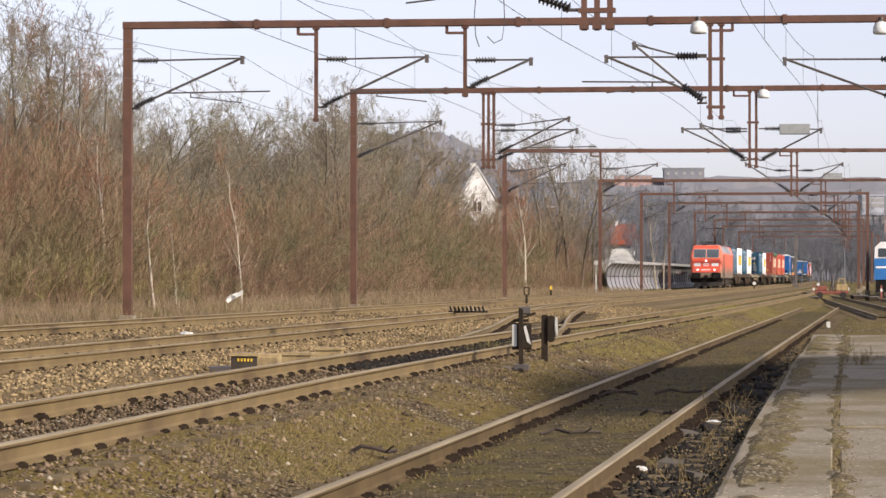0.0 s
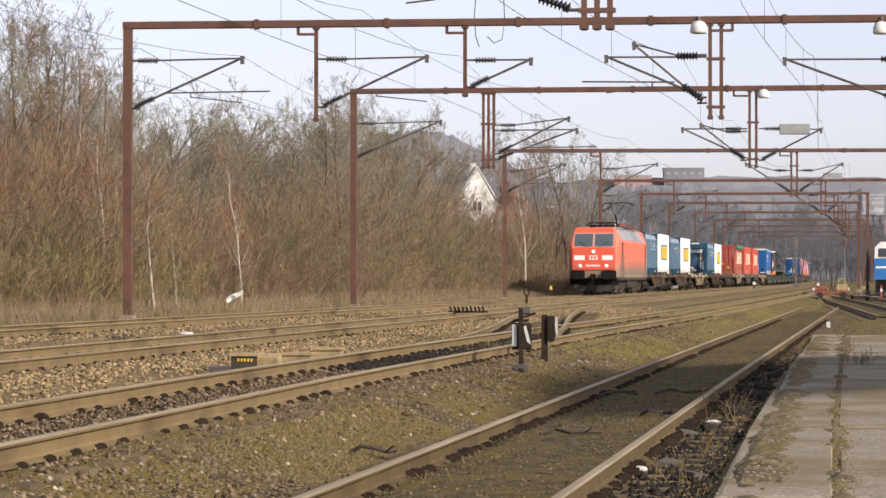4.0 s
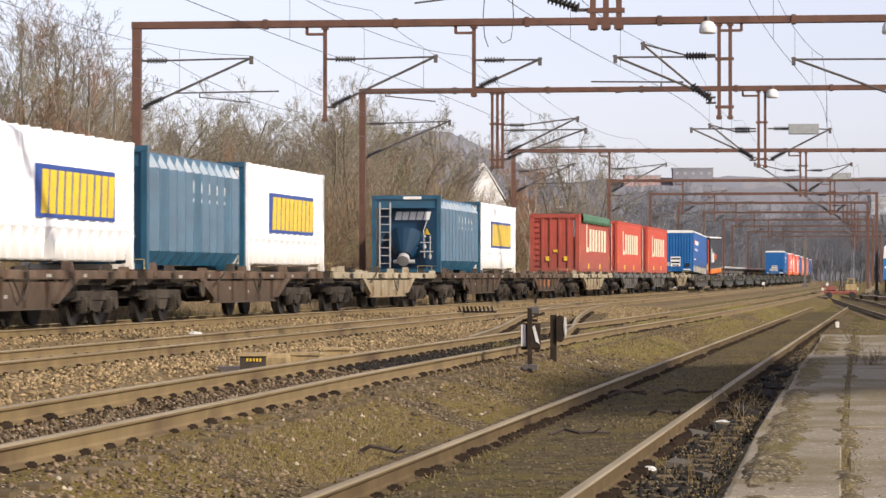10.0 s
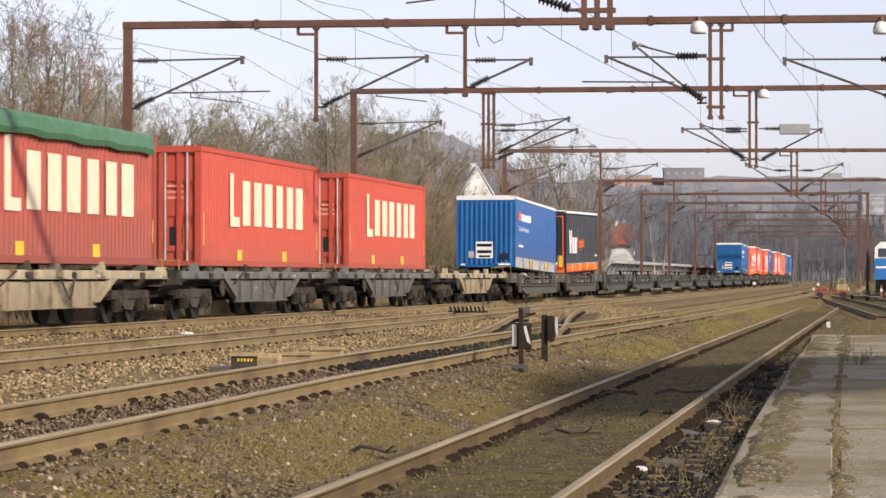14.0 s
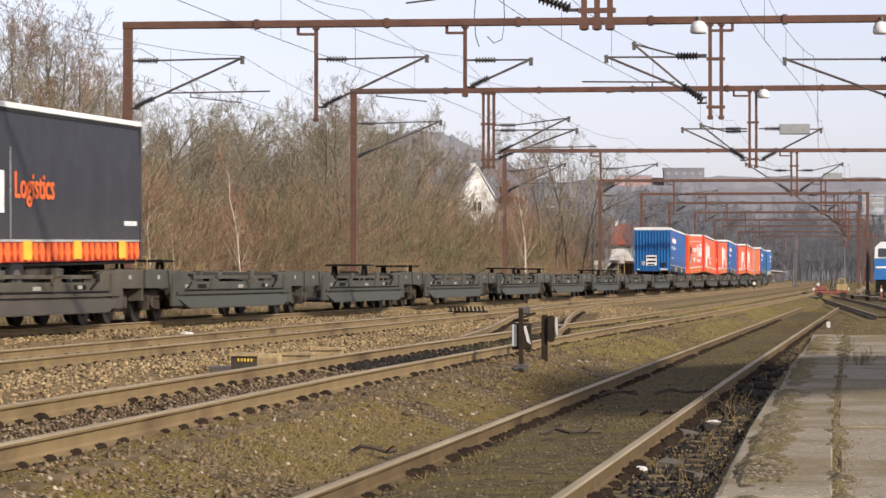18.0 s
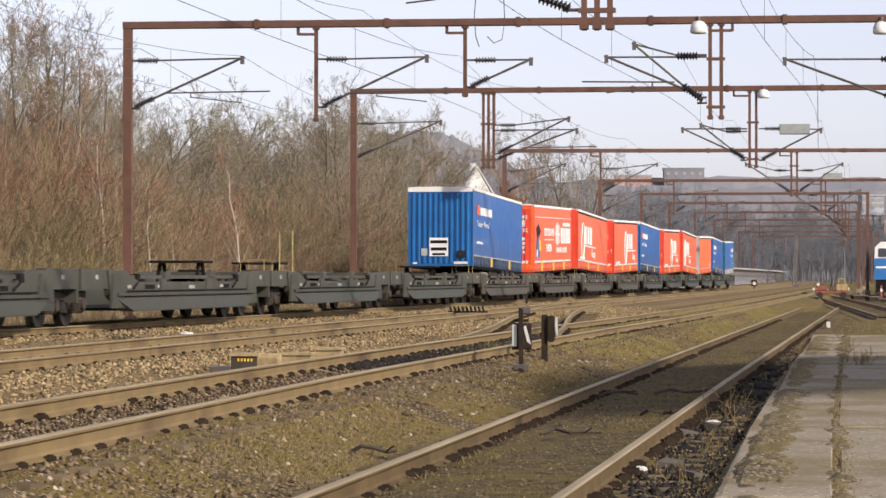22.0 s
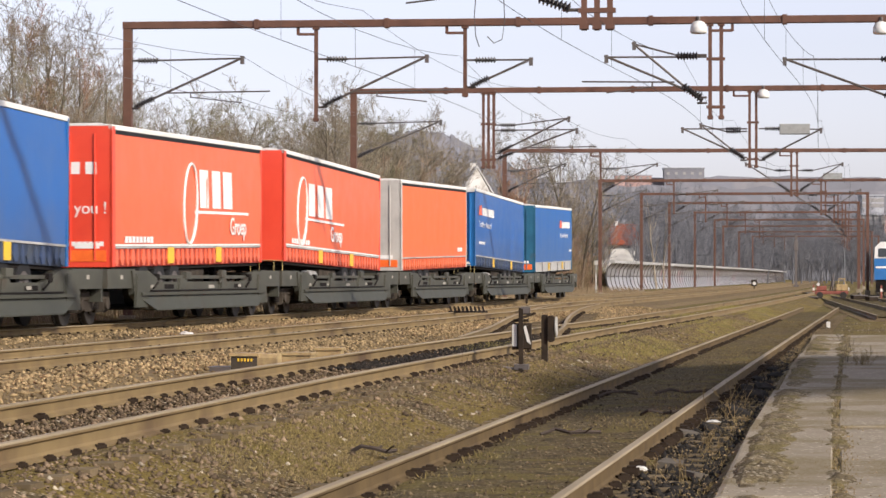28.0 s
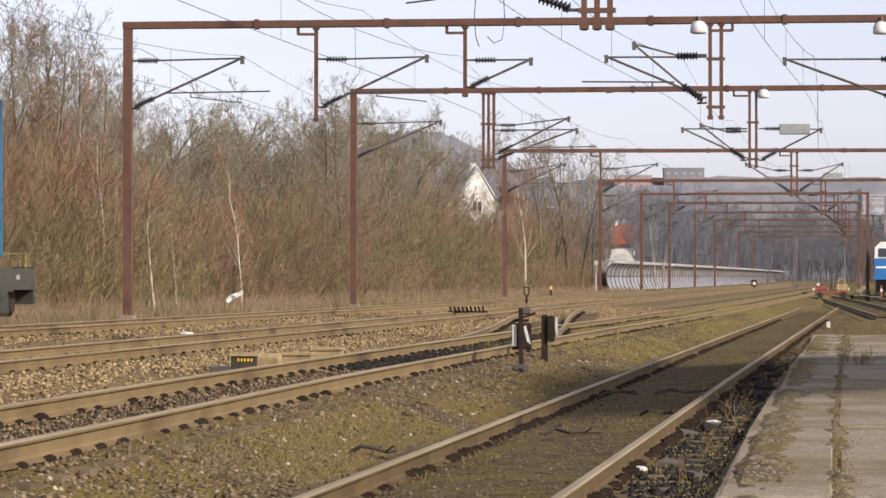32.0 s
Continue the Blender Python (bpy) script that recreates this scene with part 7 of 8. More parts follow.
def barrier():
    top = empty("noise_barrier", "curved grey panelled noise barrier with a pale top rail", "noise barrier")
    arc = [(0.0, 0.35), (-0.28, 0.9), (-0.38, 1.5), (-0.25, 2.05), (0.1, 2.5)]
    y = 206.0
    while y < 640:
        y2 = y + 3.0
        pan, ribs = Shape(), Shape()
        xa, xb = train_x(y) - 4.3, train_x(y2) - 4.3
        v, f = [], []
        for (x, yy) in ((xa, y), (xb, y2)):
            v += [(x + a, yy, z) for a, z in arc]
            v += [(x + a - 0.06, yy, z) for a, z in arc]
        n = len(arc)
        for k in range(n - 1):
            f += [(k, k + 1, 2 * n + k + 1, 2 * n + k), (n + k, 3 * n + k, 3 * n + k + 1, n + k + 1)]
        part("panel", Shape().add(v, f), BARRIER, top)
        part("post", Shape().pipe([(xa + a + 0.03, y, z) for a, z in arc], 0.035, 4), GALV, top)
        part("mid_rail", Shape().pipe([(xa - 0.34, y, 1.5), (xb - 0.34, y2, 1.5)], 0.035, 4), GALV, top)
        part("top_rail", Shape().box(-0.1, 0, 2.5, 0.3, 3.02, 2.72).turned(pose(xa, y, 0, 0, 0, -math.degrees(math.atan2(xb - xa, 3)))), ALU, top, "pale flat top rail")
        y = y2


barrier()


# ---- ballast stones and yard clutter ----
def stones(name, label, count, place, s0, s1, material):
    """Loose broken stones, each a lopsided eight-sided lump."""
    O = np.array([place() for _ in range(count)])
    base = np.array([(1, 0, 0), (-1, 0, 0), (0, 1, 0), (0, -1, 0), (0, 0, 1), (0, 0, -1)], float)
    tri = np.array([(0, 2, 4), (2, 1, 4), (1, 3, 4), (3, 0, 4), (2, 0, 5), (1, 2, 5), (3, 1, 5), (0, 3, 5)])
    s = s0 + (s1 - s0) * rng.random(count) ** 2
    V = base[None] * (0.6 + 0.8 * rng.random((count, 6, 1))) + rng.normal(size=(count, 6, 3)) * 0.22
    a = rng.random(count) * 6.28
    c, sn = np.cos(a)[:, None], np.sin(a)[:, None]
    V = np.stack([V[..., 0] * c - V[..., 1] * sn, V[..., 0] * sn + V[..., 1] * c, V[..., 2] * 0.75], -1)
    V = O[:, None] + V * s[:, None, None]
    F = (tri[None] + (np.arange(count) * 6)[:, None, None]).reshape(-1, 3)
    tagged(new(name, quads_mesh(name, V.reshape(-1, 3), F, material)), label, "stones", kind="stuff")


def along(fx, y0, y1, half, z, power, crown, slope=0.27, low=0.145):
    """Places on a bed whose level crown ends at crown metres from the middle."""
    def place():
        y = y0 + (y1 - y0) * rng.random() ** power
        while True:
            u = rng.uniform(-half, half)
            if abs(abs(u) - 0.753) > 0.09 and rng.random() * (half - crown) > (abs(u) - crown) * 0.8 + 0.4 * noise.noise((u * 1.7, y * 0.6, 9)):
                break
        x, yy = offset(fx, y, u)
        return x, yy, max(z - max(0, abs(u) - crown) * slope, low) + rng.uniform(-0.012, 0.012)
    return place


LOOP_STONE = mat("dusty_ballast_stone", (0.195, 0.142, 0.09), 0.95, col2=(0.09, 0.065, 0.042), scale=9, island=0.6)
FINE_GRIT = mat("fine_grit", (0.17, 0.13, 0.077), 0.95, col2=(0.08, 0.06, 0.037), scale=9, island=0.6)
stones("ballast_stones", "tan broken ballast stones of the main line", 24000, along(train_x, 38, 150, 3.4, MAIN_Z - 0.165, 1.4, 2.3), 0.02, 0.05, STONE)
stones("ballast_stones", "tan broken ballast stones of the middle track", 46000, along(main_x, 20, 110, 3.7, MAIN_Z - 0.17, 1.5, 2.4), 0.018, 0.046, STONE)
stones("ballast_stones", "brown dusty ballast stones of the loop", 34000, along(third_x, 12, 85, 2.2, MAIN_Z - 0.162, 1.6, 1.15, 0.276, -0.05), 0.011, 0.034, LOOP_STONE)


def yard_place():
    y = 11 + 80 * rng.random() ** 1.7
    x = siding_x(y) + rng.uniform(-4.2, 3.0)
    return x, y, yard_top(x, y) + 0.002


stones("yard_gravel", "scattered gravel and chips on the yard earth", 26000, yard_place, 0.006, 0.024, STONE_DARK)
stones("yard_gravel", "pale chips scattered on the yard earth", 2200, yard_place, 0.008, 0.032, mat("pale_chip", (0.36, 0.31, 0.23), 0.8, scale=5, island=0.3))

stones("siding_gravel", "cinders and chips between the siding rails", 14000, lambda: (lambda y: (siding_x(y) + rng.uniform(-1.2, 1.2), y, YARD_Z - 0.138))(10 + 80 * rng.random() ** 1.7), 0.005, 0.017, FINE_GRIT)
stones("oily_stones", "black oily stones between the loop rails", 6500, lambda: (lambda y: (third_x(y) + rng.uniform(-0.64, 0.64), y, MAIN_Z - 0.152))(35 + 21 * rng.random() ** 1.3), 0.014, 0.045, mat("oily_black", (0.03, 0.026, 0.022), 0.9, scale=8, island=0.4))

# crossover between the loop and the middle track
cross_x = line([(46, 0.95), (56, 1.70), (68, 2.35), (80, 3.1), (92, 4.0), (104, 5.2)])
track("crossover track curving from the loop to the middle track", cross_x, 47, 104, MAIN_Z + 0.004, 100, 90)
# turnout tracks at the far end of the siding
yard_x = line([(90, 15.2), (120, 18.6), (160, 23.2), (215, 29.2), (300, 42)])
track("yard track running into the siding", yard_x, 92, 300, YARD_Z + 0.004, 170, 0)
bed("siding_fill", "earth and cinders under the yard track", yard_x, 98, 300, YARD_Z - 0.155, 1.0, 0.12, FILL, 0.02, 0.5)
far_yard_x = line([(110, 21.5), (150, 25.5), (200, 31.5), (300, 47)])
bed("siding_fill", "earth and cinders under the far yard track", far_yard_x, 110, 300, YARD_Z - 0.158, 1.4, 0.1, FILL, 0.02, 0.6)
track("far yard track", far_yard_x, 110, 300, YARD_Z, 170, 0)


MARGIN = earth("margin_soil", (0.2, 0.158, 0.092), (0.088, 0.07, 0.042), (0.15, 0.12, 0.048), 0.53, (0.36, 0.31, 0.23), 0.66, 0.9)


def concrete_apron():
    """Broad slabs of the loading road beside the siding, with worn open joints."""
    top = empty("pavement", "worn grey concrete slabs with weedy joints beside the siding", "pavement", kind="structure")
    rnd = random.Random(5)
    edge = line([(8, 0.45), (27, 3.15), (54, 7.2), (70, 9.6)])
    for r in range(7):
        y0 = 9 + r * 8.0
        for c in range(4):
            a, b = ((0.0, 0.71), (0.77, 2.8), (2.83, 4.93), (4.96, 7.1))[c]
            x0 = lambda y: edge(y) + a
            x1 = lambda y: edge(y) + b
            z = 0.075 + rnd.uniform(-0.012, 0.012)
            j = 0.012
            v = []
            for zz in (-0.1, z - 0.012, z):
                k = 0.012 if zz == z else 0.0
                w = [rnd.uniform(-0.05, 0.05) if c == 0 else 0 for _ in range(2)]
                v += [(x0(y0) + k + w[0], y0 + j + k, zz), (x1(y0) - k, y0 + j + k, zz), (x1(y0 + 8) - k, y0 + 8 - j - k, zz), (x0(y0 + 8) + k + w[1], y0 + 8 - j - k, zz)]
            f = [(3, 2, 1, 0), (8, 9, 10, 11)]
            for m in (0, 4):
                f += [(m + i, m + (i + 1) % 4, m + 4 + (i + 1) % 4, m + 4 + i) for i in range(4)]
            part("slab", Shape().add(v, f), CONCRETE, top)

    # trodden soil and moss creeping over the slab edge and along the open joint
    for lab, c0, wide, high in (("mossy soil creeping over the slab edge", 0.16, 0.36, 0.1), ("mossy soil in the open slab joint", 0.74, 0.2, 0.082)):
        v, f = [], []
        m, ys = 15, [9 + 0.2 * i for i in range(270)]
        for y in ys:
            for k in range(m):
                u = (k / (m - 1) - 0.5) * 2
                x = edge(y) + c0 + u * wide
                n = 0.05 * noise.noise((x * 1.5, y * 0.55, 4.0)) + 0.026 * noise.noise((x * 6.0, y * 3.0, 8.0)) + 0.012 * noise.noise((x * 17.0, y * 9.0, 1.0))
                z = high - 0.055 * abs(u) ** 1.6 + n
                if c0 < 0.5 and u < -0.2:
                    z -= 0.13 * (-0.2 - u)
                v.append((x, y, z - (0.05 if abs(u) > 0.95 else 0)))
        for i in range(len(ys) - 1):
            f += [(i * m + k, i * m + k + 1, i * m + m + k + 1, i * m + m + k) for k in range(m - 1)]
        tagged(new("soil_margin", raw("soil_margin", v, f, MARGIN)), lab, "soil", kind="structure")

    def joint_place(n):
        out = []
        while len(out) < n:
            y = 10 + 55 * rng.random() ** 1.6
            if rng.random() < 0.55:
                x = edge(y) + rng.normal() * 0.2 - 0.03
            else:
                x = edge(y) + (0.74 + rng.normal() * 0.06 if rng.random() < 0.7 else 2.815 + rng.normal() * 0.04)
            out.append((x, y, 0.07 if x > edge(y) else 0.0))
        return np.array(out)
    blades("joint_weeds", "dry weeds in the concrete joints", 5000, joint_place, 0.008, 0.03, DRY_GRASS, 0.003)
    stones("joint_grit", "sandy grit and chips along the slab edge and joints", 6000, lambda: (lambda q: (q[0] + rng.normal() * 0.12, q[1], q[2] + 0.004))(joint_place(1)[0]), 0.003, 0.012, STONE)
    blades("joint_weeds", "green moss and weeds in the concrete joints", 5000, joint_place, 0.006, 0.026, MOSS_GRASS, 0.004)


concrete_apron()


def shade_roof():
    """Tall unseen roof beside the apron, added and shaped to shade the siding."""
    top = empty("loading_canopy", "unseen plain grey roof on tall steel posts, added to shade the siding", "canopy", kind="structure")
    h, dx, dy = 12.0, 8.96, -8.4
    # outline fitted to the wanted shadow, moved toward the sun for the height
    rim = [(x + dx, y + dy) for x, y in ((7.6, 21.2), (12.4, 28.0), (20.0, 31.0), (20.0, 43.5), (13.6, 41.6), (8.7, 36.2), (7.4, 30.0))]
    y = rim[0][1] + 0.25
    while y < rim[3][1] - 0.2:
        cuts = sorted(a[0] + (b[0] - a[0]) * (y - a[1]) / (b[1] - a[1]) for a, b in zip(rim, rim[1:] + rim[:1]) if (a[1] - y) * (b[1] - y) < 0)
        part("roof_board", Shape().box(cuts[0], y - 0.185, h, cuts[-1], y + 0.185, h + 0.04), ROOF_GREY, top)
        y += 0.38
    for x, y in ((21.3, 20.5), (21.3, 33.0), (28.2, 24.0), (28.2, 34.0)):
        part("post", Shape().tube((x, y, -0.1), (x, y, h), 0.14, 10), GALV, top)
    for x, a, b in ((18.0, 16.0, 28.5), (21.3, 20.0, 33.4), (24.5, 21.8, 34.3), (28.2, 23.2, 34.8)):
        part("purlin", Shape().box(x - 0.06, a, h - 0.18, x + 0.06, b, h), GALV, top)


shade_roof()

DARK_POST = mat("tarred_post", (0.02, 0.016, 0.013), 0.8, col2=(0.042, 0.03, 0.02), scale=4, bump=0.3)
TAR = mat("tarry_debris", (0.016, 0.015, 0.014), 0.9, col2=(0.035, 0.031, 0.027), scale=6, bump=0.8)
OLD_WHITE = mat("dirty_white", (0.62, 0.60, 0.55), 0.6, scale=6)
BOX_OCHRE = mat("ochre_machine_paint", (0.40, 0.30, 0.14), 0.6, col2=(0.28, 0.2, 0.1), scale=5, spots=(0.16, 0.11, 0.06), spot_scale=3)
WOOD_DARK = mat("dead_branch", (0.07, 0.055, 0.045), 0.9, scale=7)


PALE_DISC = mat("pale_disc", (0.42, 0.40, 0.36), 0.6, scale=6)


stones("ditch_rubble", "black tarry rubble lying in the ditch", 2600, lambda: (lambda y: (siding_x(y) + rng.uniform(0.92, 1.52), y, -0.02))(12 + 44 * rng.random() ** 1.4), 0.012, 0.06, TAR)


def point_lanterns():
    a = empty("switch_lantern", "dark iron points lantern with white signal bars on a post", "points lantern", "points lanterns", at=pose(bearing(922, 37.1), 37.1, 0.1, 0, 0, -6) @ Matrix.Scale(0.9, 4))
    part("post", Shape().box(-0.034, -0.03, 0, 0.034, 0.03, 1.03, 0.01).box(-0.03, -0.12, 0.0, 0.03, 0.12, 0.12), DARK_POST, a)
    body = part("lantern_body", Shape().box(-0.14, 0.04, 0.40, 0.15, 0.2, 0.80, 0.02).box(-0.12, 0.08, 0.82, 0.1, 0.24, 0.86), DARK_POST, a)
    part("lens", Shape().box(-0.135, 0.03, 0.45, -0.065, 0.04, 0.78), OLD_WHITE, body, "white upright glass bar")
    part("lens", Shape().prism([(0.09, 0.52), (0.15, 0.48), (0.07, 0.77), (0.035, 0.74)], 0.03, 0.04, "y"), OLD_WHITE, body, "white slanting glass bar")
    part("cap", Shape().box(0.0, -0.03, 0.93, 0.14, 0.06, 1.05, 0.02), GALV, a)
    part("throw_lever", Shape().pipe([(0.05, 0, 0.1), (-0.3, -0.1, 0.14), (-0.42, -0.12, 0.05)], 0.02).box(-0.1, -0.1, 0.1, 0.12, 0.1, 0.18), GALV, a)
    b = empty("switch_lantern", "dark iron points lantern seen edge-on with a pale disc", "points lantern", "points lanterns", at=pose(bearing(964, 40.6), 40.6, 0.12, 0, 0, 82) @ Matrix.Scale(0.9, 4))
    part("post", Shape().box(-0.06, -0.05, 0, 0.06, 0.05, 0.85, 0.01), DARK_POST, b)
    part("lantern_body", Shape().box(-0.11, -0.16, 0.40, 0.11, -0.06, 0.84, 0.03), DARK_POST, b)
    part("disc", Shape().tube((0.04, -0.18, 0.65), (0.04, -0.2, 0.65), 0.17, 18), PALE_DISC, b, "pale metal disc")


point_lanterns()


def small_signals():
    for px, y, z, h, lab in ((932, 121, 0.2, 0.8, "small dark frame marker on a post"), (975, 150, 0.45, 0.5, "short dark post with yellow cap"), (1335, 250, 0.2, 1.0, "dwarf signal with a white lamp")):
        a = empty("track_marker", lab, "track marker", "track markers", at=pose(bearing(px, y), y, z))
        part("post", Shape().box(-0.05, -0.04, 0, 0.05, 0.04, h * 0.6), DARK_POST, a)
        if px == 932:
            part("open_frame", Shape().box(-0.13, -0.03, h * 0.55, -0.08, 0.03, h).box(0.08, -0.03, h * 0.55, 0.13, 0.03, h).box(-0.13, -0.03, h * 0.95, 0.13, 0.03, h).box(-0.13, -0.03, h * 0.55, 0.13, 0.03, h * 0.6), DARK_POST, a)
        elif px == 975:
            part("cap", Shape().box(-0.06, -0.05, h * 0.6, 0.06, 0.05, h), YELLOW, a)
        else:
            part("lamp_box", Shape().box(-0.25, -0.1, 0.4, 0.25, 0.2, h, 0.05), DARK_POST, a)
            part("lamp", Shape().tube((0, -0.1, 0.65), (0, -0.13, 0.65), 0.16, 14), OLD_WHITE, a)
    a = empty("marker_stake", "short white painted stake beside the siding", "marker stake", at=pose(bearing(1466, 78), 78, 0))
    part("stake", Shape().box(-0.05, -0.05, 0, 0.05, 0.05, 0.17, 0.01), OLD_WHITE, a)
    a = empty("signal_mast", "pale lattice signal mast beyond the yard", "signal mast", at=pose(bearing(1409, 330), 330, 0))
    part("mast", Shape().box(-0.14, -0.14, 0, 0.14, 0.14, 6.5).box(-0.3, -0.3, 0, 0.3, 0.3, 0.5), GALV, a)
    part("head", Shape().box(-0.25, -0.25, 4.6, 0.25, 0.1, 5.8, 0.05), GALV, a)
    a = empty("lamp_mast", "slim pale lamp mast among the trees", "lamp post", at=pose(bearing(974, 230), 230, 2.0))
    part("pole", Shape().tube((0, 0, 0), (0, 0, 5.3), 0.09, 8, 0.05), GALV, a)
    part("lamp_head", Shape().box(-0.35, -0.15, 5.3, 0.35, 0.15, 5.42, 0.03), OLD_WHITE, a)
    for px, w in ((1055, 0.12), (1063, 0.1)):
        a = empty("cabinet_post", "pale post with a small plate beside the line", "marker post", "marker posts", at=pose(bearing(px, 192), 192, 0.35))
        part("post", Shape().box(-w / 2, -0.1, 0, w / 2, 0.1, 1.35), PALE_DISC, a)
        part("plate", Shape().box(-0.13, -0.14, 1.95, 0.13, -0.1, 2.25).box(-0.03, -0.1, 1.3, 0.03, -0.02, 2.25), PALE_DISC, a)


small_signals()


def point_machines():
    y = 36.6
    for px, yy, w, h, d, m, lab in ((437, 36.6, 0.36, 0.19, 0.34, DARK_POST, "point machine with ochre cover and yellow plate"), (529, 38.4, 0.40, 0.15, 0.4, BOX_OCHRE, "low ochre cable box by the rail"), (584, 41.0, 0.38, 0.15, 0.3, BOX_OCHRE, "low ochre cable box by the rail")):
        a = empty("point_machine", lab, "point machine", "point machines", at=pose(bearing(px, yy), yy, 0.22, 0, 0, -9))
        part("case", Shape().box(-w / 2, -d / 2, -0.05, w / 2, d / 2, h, 0.03), m if px != 437 else UNDER_BROWN, a)
        part("cover", Shape().box(-w / 2 - 0.02, -d / 2 - 0.02, h - 0.02, w / 2 + 0.02, d / 2 + 0.02, h + 0.02), BOX_OCHRE, a)
        if px == 437:
            part("hood", Shape().box(w / 2, -d / 2, -0.05, w / 2 + 0.26, d / 2, h + 0.01, 0.05), BOX_OCHRE, a, "dusty ochre hood")
            part("foot_plate", Shape().box(-0.5, -0.2, -0.06, -w / 2, 0.2, 0.03), GALV, a)
            for k in range(5):
                part("plate_bar", Shape().box(-0.09 + k * 0.045, -d / 2 - 0.008, 0.1, -0.065 + k * 0.045, -d / 2, 0.14), YELLOW, a)
    r = empty("rod_rack", "row of black pegs on a rail", "point heater", at=pose(bearing(797, 80), 80, 0.40, 0, 0, 6))
    part("rail_bar", Shape().box(-0.05, -0.04, 0, 1.1, 0.04, 0.05), TAR, r)
    for k in range(9):
        part("peg", Shape().prism([(k * 0.12, 0.04), (k * 0.12 + 0.06, 0.04), (k * 0.12 + 0.01, 0.19), (k * 0.12 - 0.03, 0.19)], -0.05, 0.05, "y"), TAR, r)


point_machines()


def lump(name, label, x, y, z, sx, sy, sz, material, seed, category="debris", group="yard debris"):
    """A crumpled irregular piece."""
    rnd = random.Random(seed)
    b = bmesh.new()
    bmesh.ops.create_icosphere(b, subdivisions=2, radius=1.0)
    for v in b.verts:
        k = 0.75 + 0.5 * rnd.random()
        v.co = Vector((v.co.x * sx * k, v.co.y * sy * k, max(-0.2 * sz, v.co.z * sz * k)))
    me = bpy.data.meshes.new(name)
    b.to_mesh(me)
    b.free()
    me.materials.append(material)
    tagged(part(name, me, None, at=pose(x, y, z, 0, 0, rnd.uniform(0, 360))), label, category, group)


DARK_SLAB = mat("dirty_slab", (0.12, 0.105, 0.085), 0.85, scale=5, bump=0.3)


def clutter():
    g = lambda px, py, z=0.0: (bearing(px, 4825.2 * (1.45 - z) / (py - 490.4)), 4825.2 * (1.45 - z) / (py - 490.4), z)
    for i, (px, py, s) in enumerate(((1375, 668, 0.14), (1350, 690, 0.16), (1330, 705, 0.18), (1392, 660, 0.12), (1300, 735, 0.16), (1282, 728, 0.14), (1318, 690, 0.12), (1255, 760, 0.12), (1365, 655, 0.1), (1340, 672, 0.12))):
        x, y, z = g(px, py)
        lump("tar_lump", "black tarry lump in the ditch beside the siding", x, y, z - 0.02, s * 0.9, s * 1.2, s * 0.7, TAR, i)
    for i, (px, py, w) in enumerate(((1185, 822, 0.11), (1215, 768, 0.1), (1222, 842, 0.1), (1150, 655, 0.12))):
        x, y, z = g(px, py)
        a = empty("broken_slab", "broken grey stone slab lying in weeds", "stone slab", "broken slabs", at=pose(x, y, -0.02, 8, 5, 30 * i))
        part("slab", Shape().prism([(-w, -w * 0.7), (w * 0.8, -w), (w, w * 0.6), (-w * 0.3, w)], 0, 0.05, "z"), DARK_SLAB, a)
    x, y, z = g(1262, 752)
    lump("litter", "scrap of white paper in the ditch", x, y, 0.03, 0.085, 0.07, 0.018, OLD_WHITE, 50, "litter", "litter")
    x, y, z = g(1135, 832)
    lump("litter", "scrap of white plastic by the rail", x, y, 0.0, 0.05, 0.03, 0.03, OLD_WHITE, 51, "litter", "litter")
    x, y, z = g(330, 588, 0.3)
    lump("litter", "scrap of white plastic on the ballast", x, y, 0.26, 0.13, 0.12, 0.06, OLD_WHITE, 52, "litter", "litter")
    for px, py, s in ((612, 650, 0.04), (735, 730, 0.03), (180, 843, 0.035), (345, 800, 0.06), (375, 800, 0.05), (232, 655, 0.05), (1105, 612, 0.06)):
        x, y, z = g(px, py)
        lump("pale_stone", "pale stone lying in the moss", x, y, 0.0, s, s, s * 0.6, OLD_WHITE, px, "stone", "pale stones")
    # plastic bag caught in the verge grass
    y = 86
    bag = empty("plastic_bag", "white plastic bag caught in dry grass", "litter", at=pose(bearing(415, y), y, 0.72))
    part("film", Shape().add([(-0.27, 0, 0.0), (-0.1, 0.1, 0.02), (0.05, 0, 0.12), (0.27, 0.05, 0.32), (0.25, 0, 0.17), (0.02, -0.1, 0.05), (-0.12, 0.02, 0.17), (-0.2, -0.06, -0.1), (0.1, 0.08, 0.24), (-0.24, 0.1, 0.1)],
                             [(0, 1, 6), (1, 2, 6), (2, 8, 6), (2, 3, 8), (2, 4, 3), (5, 4, 2), (1, 5, 2), (0, 7, 1), (7, 5, 1), (0, 6, 9)]), OLD_WHITE, bag)
    # dead branches
    for i, (px, py, ln) in enumerate(((1010, 773, 0.55), (1170, 738, 0.45), (1020, 652, 0.7), (735, 662, 0.5), (1120, 612, 0.8), (1090, 705, 0.5), (1215, 700, 0.8), (560, 790, 0.3), (660, 806, 0.4))):
        x, y, z = g(px, py)
        rnd = random.Random(i)
        pts = [(-ln / 2, 0, 0.02)]
        for k in range(4):
            pts.append((-ln / 2 + ln * (k + 1) / 4, rnd.uniform(-0.1, 0.1), rnd.uniform(0.02, 0.08)))
